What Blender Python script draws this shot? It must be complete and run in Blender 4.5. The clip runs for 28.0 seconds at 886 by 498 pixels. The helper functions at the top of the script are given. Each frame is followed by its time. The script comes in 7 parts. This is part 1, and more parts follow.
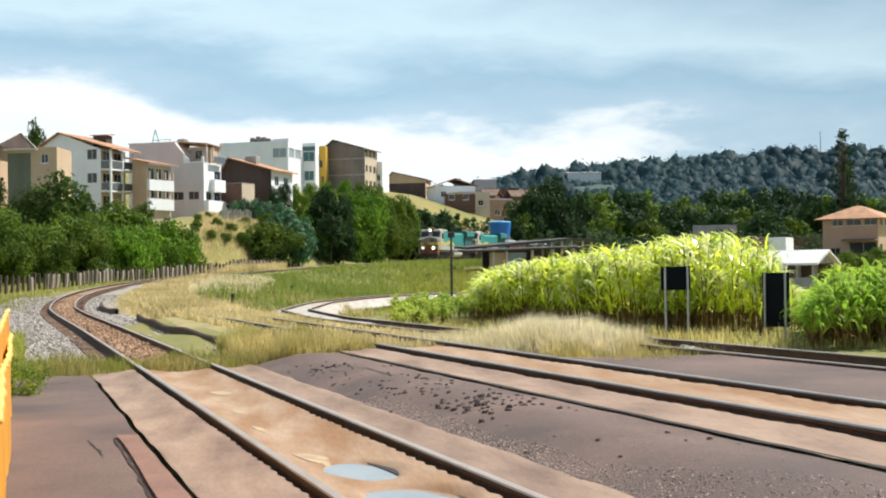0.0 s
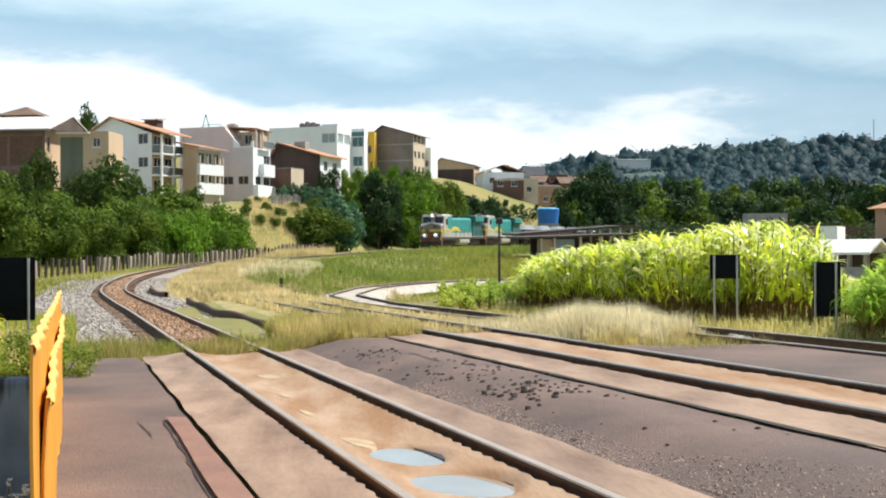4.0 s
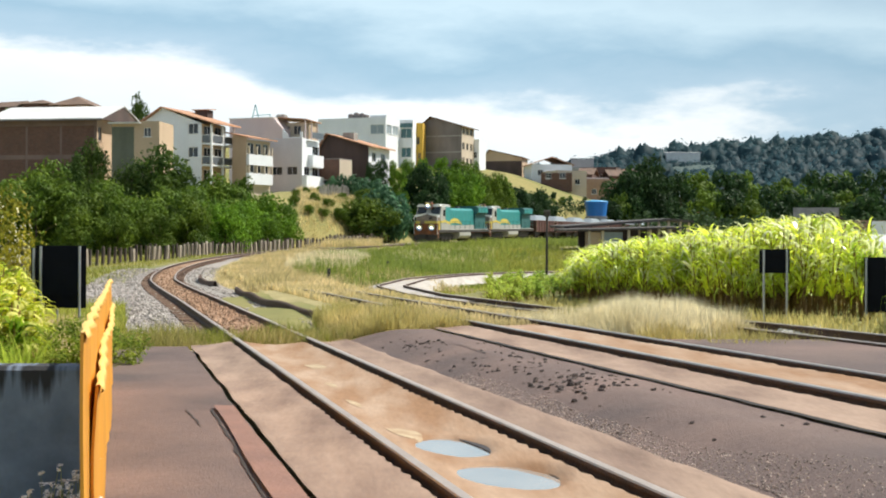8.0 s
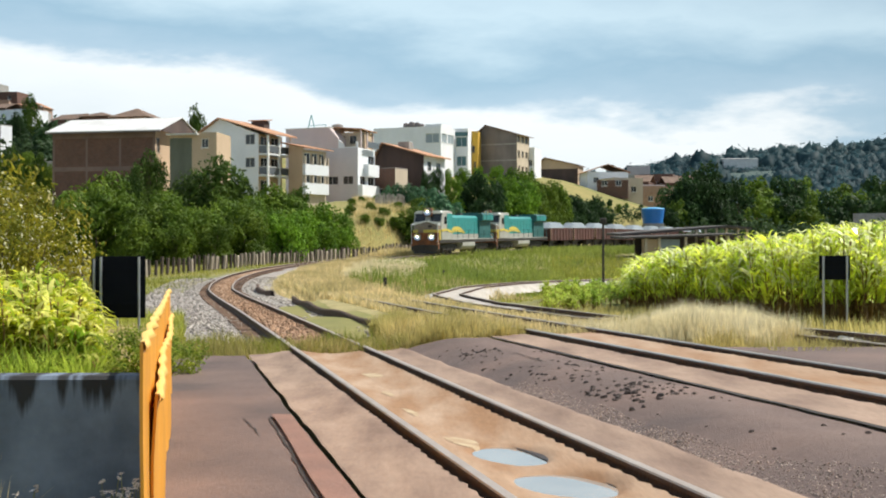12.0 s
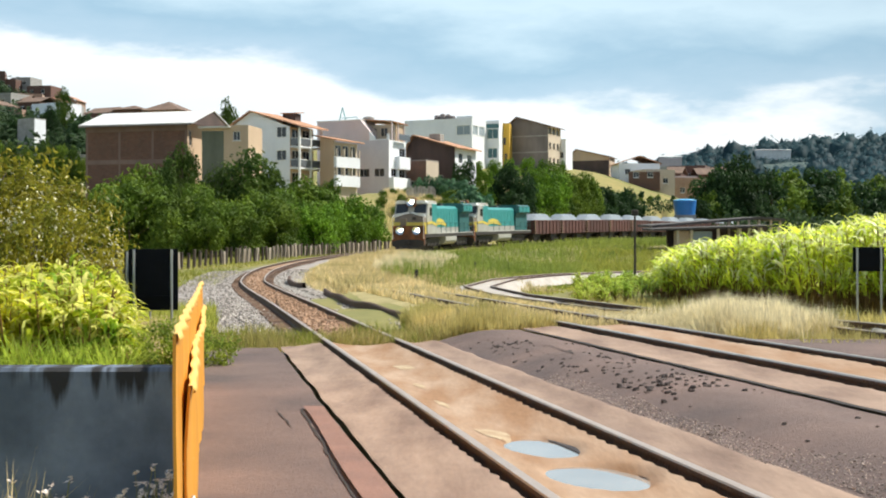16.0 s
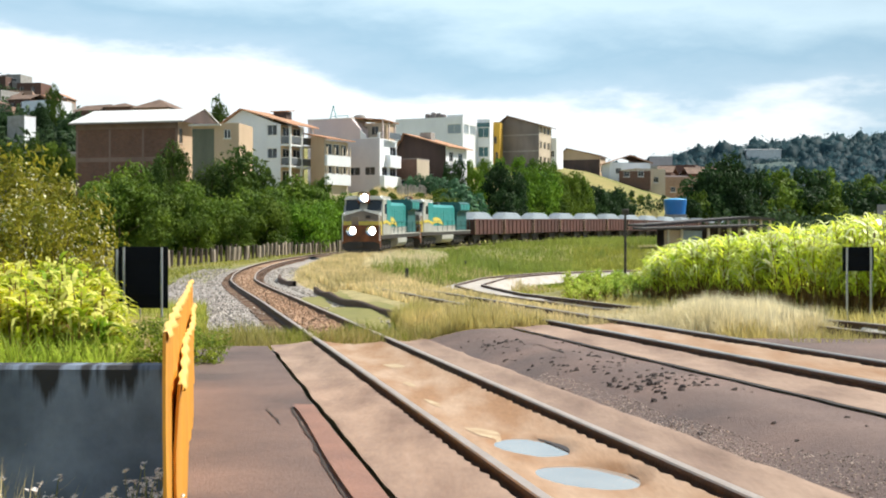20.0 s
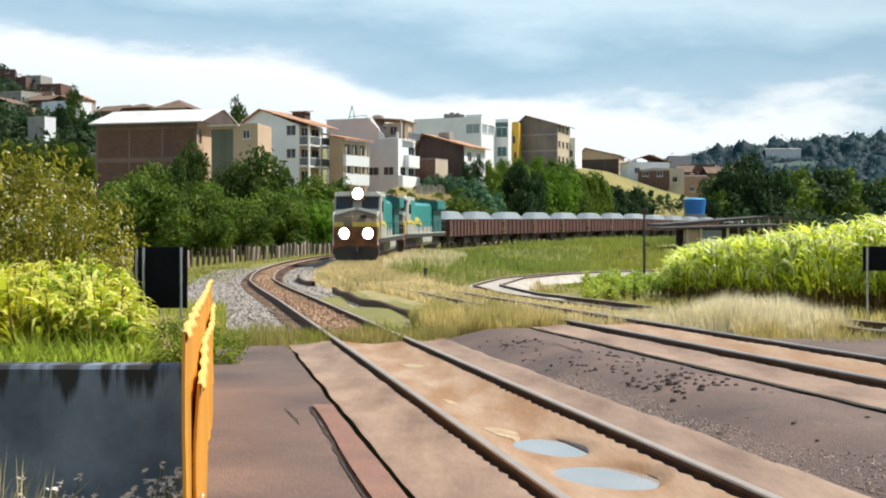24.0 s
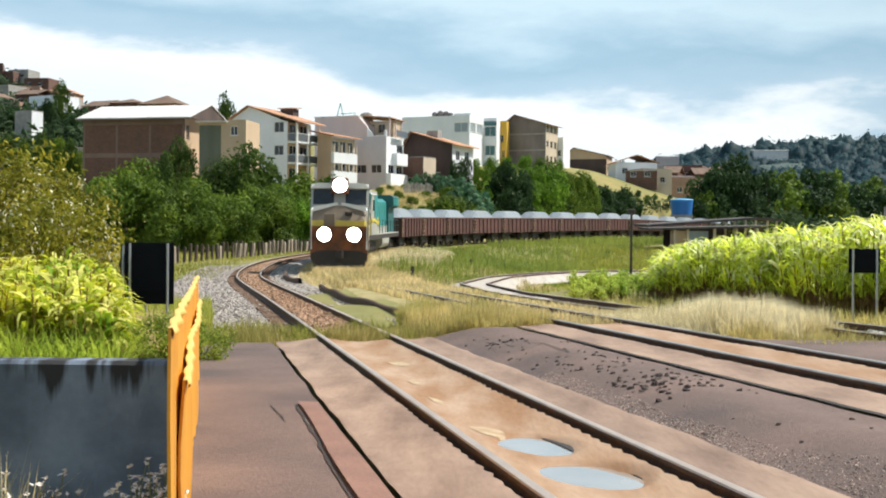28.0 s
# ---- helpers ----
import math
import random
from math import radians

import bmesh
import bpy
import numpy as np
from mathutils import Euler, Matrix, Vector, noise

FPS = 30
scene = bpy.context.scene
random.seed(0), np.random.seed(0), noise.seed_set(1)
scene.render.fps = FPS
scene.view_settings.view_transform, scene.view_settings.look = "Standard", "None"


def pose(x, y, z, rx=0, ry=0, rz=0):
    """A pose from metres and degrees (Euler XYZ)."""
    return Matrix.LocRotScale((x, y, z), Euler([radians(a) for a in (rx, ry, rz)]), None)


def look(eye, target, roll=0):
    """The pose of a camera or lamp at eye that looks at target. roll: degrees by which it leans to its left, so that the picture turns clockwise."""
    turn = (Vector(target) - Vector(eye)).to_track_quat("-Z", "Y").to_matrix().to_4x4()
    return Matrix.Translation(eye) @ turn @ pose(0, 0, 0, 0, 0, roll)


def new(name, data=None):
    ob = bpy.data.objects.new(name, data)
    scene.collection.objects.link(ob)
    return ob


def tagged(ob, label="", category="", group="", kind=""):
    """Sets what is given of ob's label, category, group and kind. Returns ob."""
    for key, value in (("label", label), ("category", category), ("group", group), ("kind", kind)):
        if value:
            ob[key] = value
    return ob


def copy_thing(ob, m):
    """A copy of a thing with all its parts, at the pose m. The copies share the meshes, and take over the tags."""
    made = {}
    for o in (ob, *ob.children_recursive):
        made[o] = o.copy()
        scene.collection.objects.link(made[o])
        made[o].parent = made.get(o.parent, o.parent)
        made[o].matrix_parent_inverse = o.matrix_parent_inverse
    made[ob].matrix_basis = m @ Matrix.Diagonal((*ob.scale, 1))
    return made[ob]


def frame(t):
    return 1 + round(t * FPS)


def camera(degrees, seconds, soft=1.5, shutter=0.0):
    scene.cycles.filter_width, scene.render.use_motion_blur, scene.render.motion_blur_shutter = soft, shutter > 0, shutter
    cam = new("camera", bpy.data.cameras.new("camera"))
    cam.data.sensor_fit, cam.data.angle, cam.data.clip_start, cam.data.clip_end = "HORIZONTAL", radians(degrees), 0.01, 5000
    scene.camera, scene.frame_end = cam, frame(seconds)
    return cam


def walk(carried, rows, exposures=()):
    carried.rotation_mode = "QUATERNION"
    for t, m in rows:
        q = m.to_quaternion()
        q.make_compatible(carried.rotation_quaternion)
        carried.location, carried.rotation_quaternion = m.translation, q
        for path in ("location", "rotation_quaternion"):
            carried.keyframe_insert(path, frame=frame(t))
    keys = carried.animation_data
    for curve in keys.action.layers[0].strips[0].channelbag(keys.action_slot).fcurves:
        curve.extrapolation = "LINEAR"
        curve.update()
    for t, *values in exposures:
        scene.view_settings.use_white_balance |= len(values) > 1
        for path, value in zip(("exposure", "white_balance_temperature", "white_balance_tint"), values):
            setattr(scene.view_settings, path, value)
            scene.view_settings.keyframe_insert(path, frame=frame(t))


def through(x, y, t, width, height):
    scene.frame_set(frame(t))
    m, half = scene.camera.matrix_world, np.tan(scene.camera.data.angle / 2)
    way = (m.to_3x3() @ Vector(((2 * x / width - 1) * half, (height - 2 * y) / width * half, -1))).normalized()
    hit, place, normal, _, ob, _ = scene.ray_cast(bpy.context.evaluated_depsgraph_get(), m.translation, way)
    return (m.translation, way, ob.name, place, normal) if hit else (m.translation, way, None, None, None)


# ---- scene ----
cam = camera(36.18, 28.0, soft=2.0)
EYE = (0.0, 0.0, 1.37)
# seconds, turn to the right, tilt up, roll, in degrees: a hand-held phone that pans from one spot
PATH = [
    (0.0, 7.552, 1.148, -0.702), (0.5, 7.337, 1.001, -0.818), (1.0, 6.914, 1.196, -0.907), (1.5, 7.045, 0.607, -0.484),
    (2.0, 7.238, 1.042, -0.296), (2.5, 7.178, 0.735, 0.107), (3.0, 6.688, 0.514, 0.092), (3.5, 5.997, 0.588, -0.147),
    (5.5, 4.913, 0.127, 0.034), (6.0, 4.817, -0.331, 0.091), (6.5, 4.528, -0.094, 0.016), (7.0, 3.824, 0.066, -0.033),
    (7.5, 3.626, 0.405, 0.246), (8.0, 3.523, 0.225, 0.299), (8.5, 3.831, 0.583, 0.403), (9.0, 3.773, 0.504, 0.103),
    (9.5, 3.500, 0.273, -0.196), (10.0, 3.276, 0.151, 0.065), (10.5, 2.726, 0.056, -0.130), (11.0, 2.047, 0.300, 0.117),
    (11.5, 1.637, 0.536, -0.143), (12.0, 1.163, 0.578, -0.022), (12.5, 1.023, 0.695, 0.113), (14.5, 0.246, 0.398, 0.164),
    (15.0, 0.510, 0.144, 0.079), (15.5, -0.052, -0.019, 0.031), (16.0, -0.155, 0.247, -0.097), (16.5, -0.905, 0.148, -0.043),
    (17.0, -1.216, 0.401, -0.291), (17.5, -1.062, 0.082, -0.098), (18.0, -0.332, -0.052, 0.119), (18.5, -0.036, 0.436, 0.100),
    (19.0, 0.307, 0.126, -0.004), (19.5, 0.821, 0.247, 0.095), (20.0, 0.245, 0.190, 0.055), (20.5, 0.485, 0.642, 0.143),
    (21.0, 0.703, 0.923, -0.005), (21.5, 0.198, 1.022, 0.095), (22.0, -0.078, 0.831, 0.147), (22.5, -0.551, 0.229, 0.013),
    (24.5, -0.533, 0.150, 0.013), (25.0, -0.189, 0.069, 0.321), (25.5, 0.158, 0.365, 0.159), (26.0, 0.793, 0.527, 0.177),
    (26.5, 0.858, 0.393, 0.254), (27.0, 0.567, 0.463, -0.025), (27.5, 0.242, 0.345, 0.264), (28.0, 0.000, 0.119, 0.528),
]

def aim(turn, tilt, roll):
    a, b = radians(turn), radians(tilt)
    return look(EYE, (EYE[0] + math.sin(a) * math.cos(b), EYE[1] + math.cos(a) * math.cos(b), EYE[2] + math.sin(b)), roll)


walk(cam, [(t, aim(a, b, c)) for t, a, b, c in PATH], exposures=[(0.0, 0.45), (3.0, 0.53), (6.0, 0.49), (8.0, 0.43), (12.0, 0.35), (14.0, 0.34), (15.0, 0.36), (16.0, 0.48), (17.0, 0.67), (18.0, 0.64), (20.0, 0.55), (22.0, 0.32), (25.0, 0.45), (27.0, 0.49), (28.0, 0.45)])

# ---- world and sun ----
SUN_EL, SUN_AZ = 54.0, 74.0   # azimuth clockwise from +y
world = bpy.data.worlds.new("world")
scene.world = world
world.use_nodes = True
wn, wl = world.node_tree.nodes, world.node_tree.links
wn.clear()


def wnode(kind, **kw):
    n = wn.new(kind)
    for k, v in kw.items():
        n.inputs[k].default_value = v
    return n


w_sky = wn.new("ShaderNodeTexSky")
w_sky.sky_type, w_sky.sun_disc = "NISHITA", False
w_sky.sun_elevation, w_sky.sun_rotation = radians(SUN_EL), radians(SUN_AZ)
w_sky.altitude, w_sky.air_density, w_sky.dust_density = 700, 1.0, 1.5
w_co = wn.new("ShaderNodeTexCoord")
w_map = wn.new("ShaderNodeMapping")
w_map.inputs["Scale"].default_value = (1.0, 1.0, 3.2)
wl.new(w_co.outputs["Generated"], w_map.inputs["Vector"])
w_n1 = wnode("ShaderNodeTexNoise", Scale=3.4, Detail=7.0, Roughness=0.55)
w_n2 = wnode("ShaderNodeTexNoise", Scale=9.0, Detail=6.0, Roughness=0.6)
for n in (w_n1, w_n2):
    wl.new(w_map.outputs[0], n.inputs["Vector"])
w_sep = wn.new("ShaderNodeSeparateXYZ")
wl.new(w_co.outputs["Generated"], w_sep.inputs[0])


def wmath(op, a, b=None, c=None):
    n = wn.new("ShaderNodeMath")
    n.operation = op
    for i, x in enumerate((a, b, c)):
        if x is None:
            continue
        if isinstance(x, (int, float)):
            n.inputs[i].default_value = x
        else:
            wl.new(x, n.inputs[i])
    return n.outputs[0]


# the grey layer hangs above a bright gap that runs down towards the right
w_h = wmath("ADD", w_sep.outputs["Z"], wmath("MULTIPLY", w_sep.outputs["X"], 0.11))
w_h = wmath("ADD", w_h, wmath("MULTIPLY_ADD", w_n1.outputs[0], 0.16, -0.08))
w_h = wmath("ADD", w_h, wmath("MULTIPLY_ADD", w_n2.outputs[0], 0.05, -0.025))
w_ramp = wn.new("ShaderNodeValToRGB")
wl.new(w_h, w_ramp.inputs[0])
cr = w_ramp.color_ramp
cr.elements[0].position, cr.elements[0].color = 0.0, (6.2, 7.0, 7.4, 1)
cr.elements[1].position, cr.elements[1].color = 1.0, (1.4, 2.1, 3.1, 1)
for p, c in ((0.118, (8.6, 9.0, 9.1, 1)), (0.134, (4.2, 5.7, 6.8, 1)), (0.165, (3.2, 4.9, 6.1, 1)), (0.20, (5.6, 7.2, 8.0, 1)), (0.26, (3.6, 5.1, 6.2, 1)), (0.45, (2.9, 3.7, 4.5, 1))):
    e = cr.elements.new(p)
    e.color = c
w_mix = wn.new("ShaderNodeMix")
w_mix.data_type = "RGBA"
w_mix.inputs[0].default_value = 0.86
wl.new(w_sky.outputs[0], w_mix.inputs[6])
wl.new(w_ramp.outputs[0], w_mix.inputs[7])
w_bg = wn.new("ShaderNodeBackground")
w_dim = wmath("MULTIPLY", wmath("SUBTRACT", w_sep.outputs["X"], 0.08), 3.2)     # heavier cloud towards the right
w_dim = wmath("MINIMUM", wmath("MAXIMUM", w_dim, 0.0), 1.0)
wl.new(wmath("MULTIPLY_ADD", w_dim, -0.013, 0.098), w_bg.inputs["Strength"])
w_out = wn.new("ShaderNodeOutputWorld")
wl.new(w_mix.outputs[2], w_bg.inputs[0])
wl.new(w_bg.outputs[0], w_out.inputs[0])

sun = new("sun", bpy.data.lights.new("sun", "SUN"))
sun.data.energy, sun.data.angle, sun.data.color = 5.0, radians(0.9), (1.0, 0.95, 0.86)
sun.matrix_world = look((math.sin(radians(SUN_AZ)) * 60, math.cos(radians(SUN_AZ)) * 60, 60 * math.tan(radians(SUN_EL))), (0, 0, 0))


# ---- materials ----
def material(name, colour, rough=0.8, metal=0.0, second=None, scale=3.0, amount=0.5, fine=40.0, fine_amount=0.25, bump=0.2, bump_scale=30.0, glow=0.0, vary=0.0, island=0.0, stretch=(1, 1, 1), low=0.35, high=0.65):
    """Two-scale procedural surface: colour to second in large blotches, fine grain, relief; vary: brightness by object, island: by piece."""
    m = bpy.data.materials.new(name)
    m.use_nodes = True
    n, l = m.node_tree.nodes, m.node_tree.links
    b = n["Principled BSDF"]
    b.inputs["Roughness"].default_value, b.inputs["Metallic"].default_value = rough, metal
    second = second or tuple(c * 0.7 for c in colour)
    co = n.new("ShaderNodeTexCoord")
    mp = n.new("ShaderNodeMapping")
    mp.inputs["Scale"].default_value = stretch
    l.new(co.outputs["Object"], mp.inputs["Vector"])
    big = n.new("ShaderNodeTexNoise")
    big.inputs["Scale"].default_value, big.inputs["Detail"].default_value = scale, 5.0
    small = n.new("ShaderNodeTexNoise")
    small.inputs["Scale"].default_value, small.inputs["Detail"].default_value = fine, 4.0
    for t in (big, small):
        l.new(mp.outputs[0], t.inputs["Vector"])
    rm = n.new("ShaderNodeMapRange")
    rm.inputs["From Min"].default_value, rm.inputs["From Max"].default_value = low, high
    l.new(big.outputs[0], rm.inputs[0])
    mu = n.new("ShaderNodeMath")
    mu.operation = "MULTIPLY"
    mu.inputs[1].default_value = amount
    l.new(rm.outputs[0], mu.inputs[0])
    mx = n.new("ShaderNodeMix")
    mx.data_type = "RGBA"
    mx.inputs[6].default_value, mx.inputs[7].default_value = (*colour, 1), (*second, 1)
    l.new(mu.outputs[0], mx.inputs[0])
    hs = n.new("ShaderNodeHueSaturation")
    l.new(mx.outputs[2], hs.inputs["Color"])
    va = n.new("ShaderNodeMath")
    va.operation = "MULTIPLY_ADD"
    va.inputs[1].default_value, va.inputs[2].default_value = fine_amount * 2, 1.0 - fine_amount
    l.new(small.outputs[0], va.inputs[0])
    value = va.outputs[0]
    for kind, amt in (("ShaderNodeObjectInfo", vary), ("ShaderNodeNewGeometry", island)):
        if amt:
            ge = n.new(kind)
            ad = n.new("ShaderNodeMath")
            ad.operation = "MULTIPLY_ADD"
            ad.inputs[1].default_value, ad.inputs[2].default_value = amt * 2, 1.0 - amt
            l.new(ge.outputs["Random" if vary and kind == "ShaderNodeObjectInfo" else "Random Per Island"], ad.inputs[0])
            pr = n.new("ShaderNodeMath")
            pr.operation = "MULTIPLY"
            l.new(value, pr.inputs[0])
            l.new(ad.outputs[0], pr.inputs[1])
            value = pr.outputs[0]
    l.new(value, hs.inputs["Value"])
    l.new(hs.outputs[0], b.inputs["Base Color"])
    if bump:
        bt = n.new("ShaderNodeTexNoise")
        bt.inputs["Scale"].default_value, bt.inputs["Detail"].default_value = bump_scale, 5.0
        l.new(mp.outputs[0], bt.inputs["Vector"])
        bp = n.new("ShaderNodeBump")
        bp.inputs["Strength"].default_value, bp.inputs["Distance"].default_value = bump, 0.03
        l.new(bt.outputs[0], bp.inputs["Height"])
        l.new(bp.outputs[0], b.inputs["Normal"])
    if glow:
        b.inputs["Emission Color"].default_value, b.inputs["Emission Strength"].default_value = (1.0, 0.97, 0.9, 1), glow
    return m


def leaf_material(name, colour, second, through=0.45, vary=0.35, scale=0.35):
    m = material(name, colour, 0.55, second=second, scale=scale, amount=1.0, fine=2.5, fine_amount=0.25, bump=0, island=vary, vary=0.22)
    n, l = m.node_tree.nodes, m.node_tree.links
    b = n["Principled BSDF"]
    b.inputs["Specular IOR Level"].default_value = 0.15
    tr = n.new("ShaderNodeBsdfTranslucent")
    src = b.inputs["Base Color"].links[0].from_socket
    l.new(src, tr.inputs["Color"])
    mix = n.new("ShaderNodeMixShader")
    mix.inputs[0].default_value = through
    l.new(b.outputs[0], mix.inputs[1])
    l.new(tr.outputs[0], mix.inputs[2])
    l.new(mix.outputs[0], n["Material Output"].inputs["Surface"])
    return m


M_GROUND = material("ground_soil", (0.27, 0.225, 0.075), 0.95, second=(0.15, 0.16, 0.04), scale=0.12, amount=0.9, fine=2.0, fine_amount=0.3, bump=0.5, bump_scale=6)
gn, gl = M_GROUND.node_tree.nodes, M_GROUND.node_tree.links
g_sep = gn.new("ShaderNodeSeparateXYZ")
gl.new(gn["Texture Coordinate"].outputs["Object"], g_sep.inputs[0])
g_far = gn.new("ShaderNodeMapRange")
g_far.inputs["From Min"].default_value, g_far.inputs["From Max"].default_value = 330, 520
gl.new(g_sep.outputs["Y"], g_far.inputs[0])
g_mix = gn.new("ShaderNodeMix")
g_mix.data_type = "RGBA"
g_mix.inputs[7].default_value = (0.06, 0.095, 0.085, 1)     # wooded country, its green lightened and blued as distance haze
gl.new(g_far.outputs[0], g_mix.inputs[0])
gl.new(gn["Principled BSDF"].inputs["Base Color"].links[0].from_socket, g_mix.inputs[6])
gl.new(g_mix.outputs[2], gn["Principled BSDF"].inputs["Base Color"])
M_ASPHALT = material("worn_asphalt", (0.178, 0.116, 0.094), 0.8, second=(0.09, 0.063, 0.056), scale=0.55, amount=0.95, fine=28, fine_amount=0.38, bump=0.45, bump_scale=60)
M_SAND = material("reddish_sand", (0.27, 0.145, 0.068), 0.8, second=(0.40, 0.28, 0.19), scale=2.2, amount=0.9, fine=22, fine_amount=0.2, bump=0.3, bump_scale=12, stretch=(1.3, 0.3, 1))
M_SANDGREY = material("greyish_sand", (0.34, 0.235, 0.17), 0.85, second=(0.20, 0.13, 0.095), scale=1.8, amount=1.0, fine=22, fine_amount=0.2, bump=0.3, bump_scale=10, stretch=(1.3, 0.35, 1))
M_RUST = material("rusty_steel", (0.06, 0.032, 0.022), 0.8, metal=0.0, second=(0.11, 0.055, 0.03), scale=6, amount=0.8, bump=0.3)
M_RAILBRIGHT = material("polished_rail_head", (0.46, 0.40, 0.36), 0.38, metal=0.65, second=(0.28, 0.21, 0.17), scale=3, bump=0.03)
M_RAILTOP = material("worn_rail_head", (0.50, 0.42, 0.36), 0.4, metal=0.45, second=(0.36, 0.27, 0.21), scale=3, bump=0.05)
M_BALLAST = material("grey_ballast", (0.34, 0.31, 0.28), 0.95, second=(0.2, 0.17, 0.15), scale=2.5, amount=0.8, fine=22, fine_amount=0.5, bump=0.9, bump_scale=14)
M_BALLASTRUST = material("rust_stained_ballast", (0.37, 0.235, 0.14), 0.95, second=(0.24, 0.14, 0.085), scale=2.0, amount=0.8, fine=22, fine_amount=0.45, bump=0.9, bump_scale=14)
M_BALLASTPALE = material("pale_ballast", (0.50, 0.46, 0.41), 0.95, second=(0.30, 0.265, 0.22), scale=2.0, amount=0.7, fine=22, fine_amount=0.35, bump=0.8, bump_scale=14)


# ---- building helpers ----
class Shape:
    """Collects faces; boxes, prisms, tubes and sheets."""

    def __init__(self):
        self.v, self.f = [], []

    def add(self, verts, faces):
        k = len(self.v)
        self.v += [tuple(p) for p in verts]
        self.f += [tuple(i + k for i in q) for q in faces]
        return self

    def box(self, x0, x1, y0, y1, z0, z1, m=None):
        p = [(x, y, z) for z in (z0, z1) for y in (y0, y1) for x in (x0, x1)]
        if m is not None:
            p = [m @ Vector(q) for q in p]
        return self.add(p, [(0, 2, 3, 1), (4, 5, 7, 6), (0, 1, 5, 4), (2, 6, 7, 3), (0, 4, 6, 2), (1, 3, 7, 5)])

    def slab(self, x0, x1, y0, y1, z0, z1, c=0.03):
        """A box with its upright and upper edges taken off."""
        def ring(i, z):
            a, b, d, e = x0 + i, x1 - i, y0 + i, y1 - i
            return [(a + c, d, z), (b - c, d, z), (b, d + c, z), (b, e - c, z), (b - c, e, z), (a + c, e, z), (a, e - c, z), (a, d + c, z)]
        p = ring(0, z0) + ring(0, z1 - c) + ring(c * 0.8, z1)
        q = [tuple(range(7, -1, -1)), tuple(range(16, 24))]
        for r in (0, 8):
            q += [(r + i, r + (i + 1) % 8, r + 8 + (i + 1) % 8, r + 8 + i) for i in range(8)]
        return self.add(p, q)

    def prism(self, outline, axis, a, b):
        """An outline of (i, j) pairs drawn out from a to b along axis x, y or z."""
        def at(i, j, k):
            return {"x": (k, i, j), "y": (i, k, j), "z": (i, j, k)}[axis]
        n = len(outline)
        p = [at(i, j, a) for i, j in outline] + [at(i, j, b) for i, j in outline]
        return self.add(p, [tuple(range(n - 1, -1, -1)), tuple(range(n, 2 * n))] + [(i, (i + 1) % n, n + (i + 1) % n, n + i) for i in range(n)])

    def tube(self, path, radii, sides=8):
        if isinstance(radii, (int, float)):
            radii = [radii] * len(path)
        k, path = len(self.v), [Vector(q) for q in path]
        for i, q in enumerate(path):
            d = (path[min(i + 1, len(path) - 1)] - path[max(i - 1, 0)]).normalized()
            s = d.cross(Vector((0, 0, 1)))
            s = s.normalized() if s.length > 1e-3 else Vector((1, 0, 0))
            t = s.cross(d)
            self.v += [tuple(q + (s * math.cos(a) + t * math.sin(a)) * radii[i]) for a in [2 * math.pi * j / sides for j in range(sides)]]
        for i in range(len(path) - 1):
            for j in range(sides):
                self.f.append((k + i * sides + j, k + i * sides + (j + 1) % sides, k + (i + 1) * sides + (j + 1) % sides, k + (i + 1) * sides + j))
        self.f.append(tuple(k + j for j in range(sides - 1, -1, -1)))
        self.f.append(tuple(k + (len(path) - 1) * sides + j for j in range(sides)))
        return self

    def sheet(self, rows):
        """A skin over rows of points."""
        k, n = len(self.v), len(rows[0])
        for r in rows:
            self.v += [tuple(q) for q in r]
        for i in range(len(rows) - 1):
            for j in range(n - 1):
                self.f.append((k + i * n + j, k + i * n + j + 1, k + (i + 1) * n + j + 1, k + (i + 1) * n + j))
        return self

    def mesh(self, name, mat, smooth=False):
        me = bpy.data.meshes.new(name)
        me.from_pydata(self.v, [], self.f)
        me.materials.append(mat)
        if smooth:
            me.polygons.foreach_set("use_smooth", [True] * len(me.polygons))
        me.update()
        return me


def part(name, shape, mat, parent=None, label="", smooth=False, at=None):
    ob = new(name, shape if isinstance(shape, bpy.types.Mesh) else shape.mesh(name, mat, smooth))
    if parent is not None:
        ob.parent = parent
    if at is not None:
        ob.matrix_basis = at
    if label:
        ob["label"] = label
    return ob


def thing(name, label, category, at=None, group="", kind=""):
    ob = new(name)
    ob.empty_display_size = 0.3
    if at is not None:
        ob.matrix_basis = at
    return tagged(ob, label, category, group, kind)


def setting(name, shape, mat, label, smooth=False):
    return tagged(part(name, shape, mat, None, "", smooth), label, "", "", "structure")


def rough(x, y, s=1.0, seed=0.0):
    return noise.noise(Vector((x * s, y * s, seed)))


def ramp(x, a, b):
    t = min(1.0, max(0.0, (x - a) / (b - a)))
    return t * t * (3 - 2 * t)


# ---- the plan: three tracks side by side, straight over the crossing, then bending to the right ----
KNOTS = ((0, -10.1), (20, -10.2), (40, -9.9), (60, -7.5), (77, -2.6), (97, 4.6), (117, 11.5), (131, 16.6), (146, 22.1), (180, 24.0), (260, 26.4), (420, 34.0), (700, 38.0))
STEP = 0.5
LINE = []          # arc length, x, y, heading of the middle track
_x, _y = 5.9 + 30 * math.sin(radians(10.1)), -30 * math.cos(radians(10.1))
for i in range(int(620 / STEP)):
    s = -30 + i * STEP
    h = radians(float(np.interp(s, [k[0] for k in KNOTS], [k[1] for k in KNOTS])))
    LINE.append((s, _x, _y, h))
    _x, _y = _x + math.sin(h) * STEP, _y + math.cos(h) * STEP
LS, LX, LY, LH = (np.array([q[i] for q in LINE]) for i in range(4))


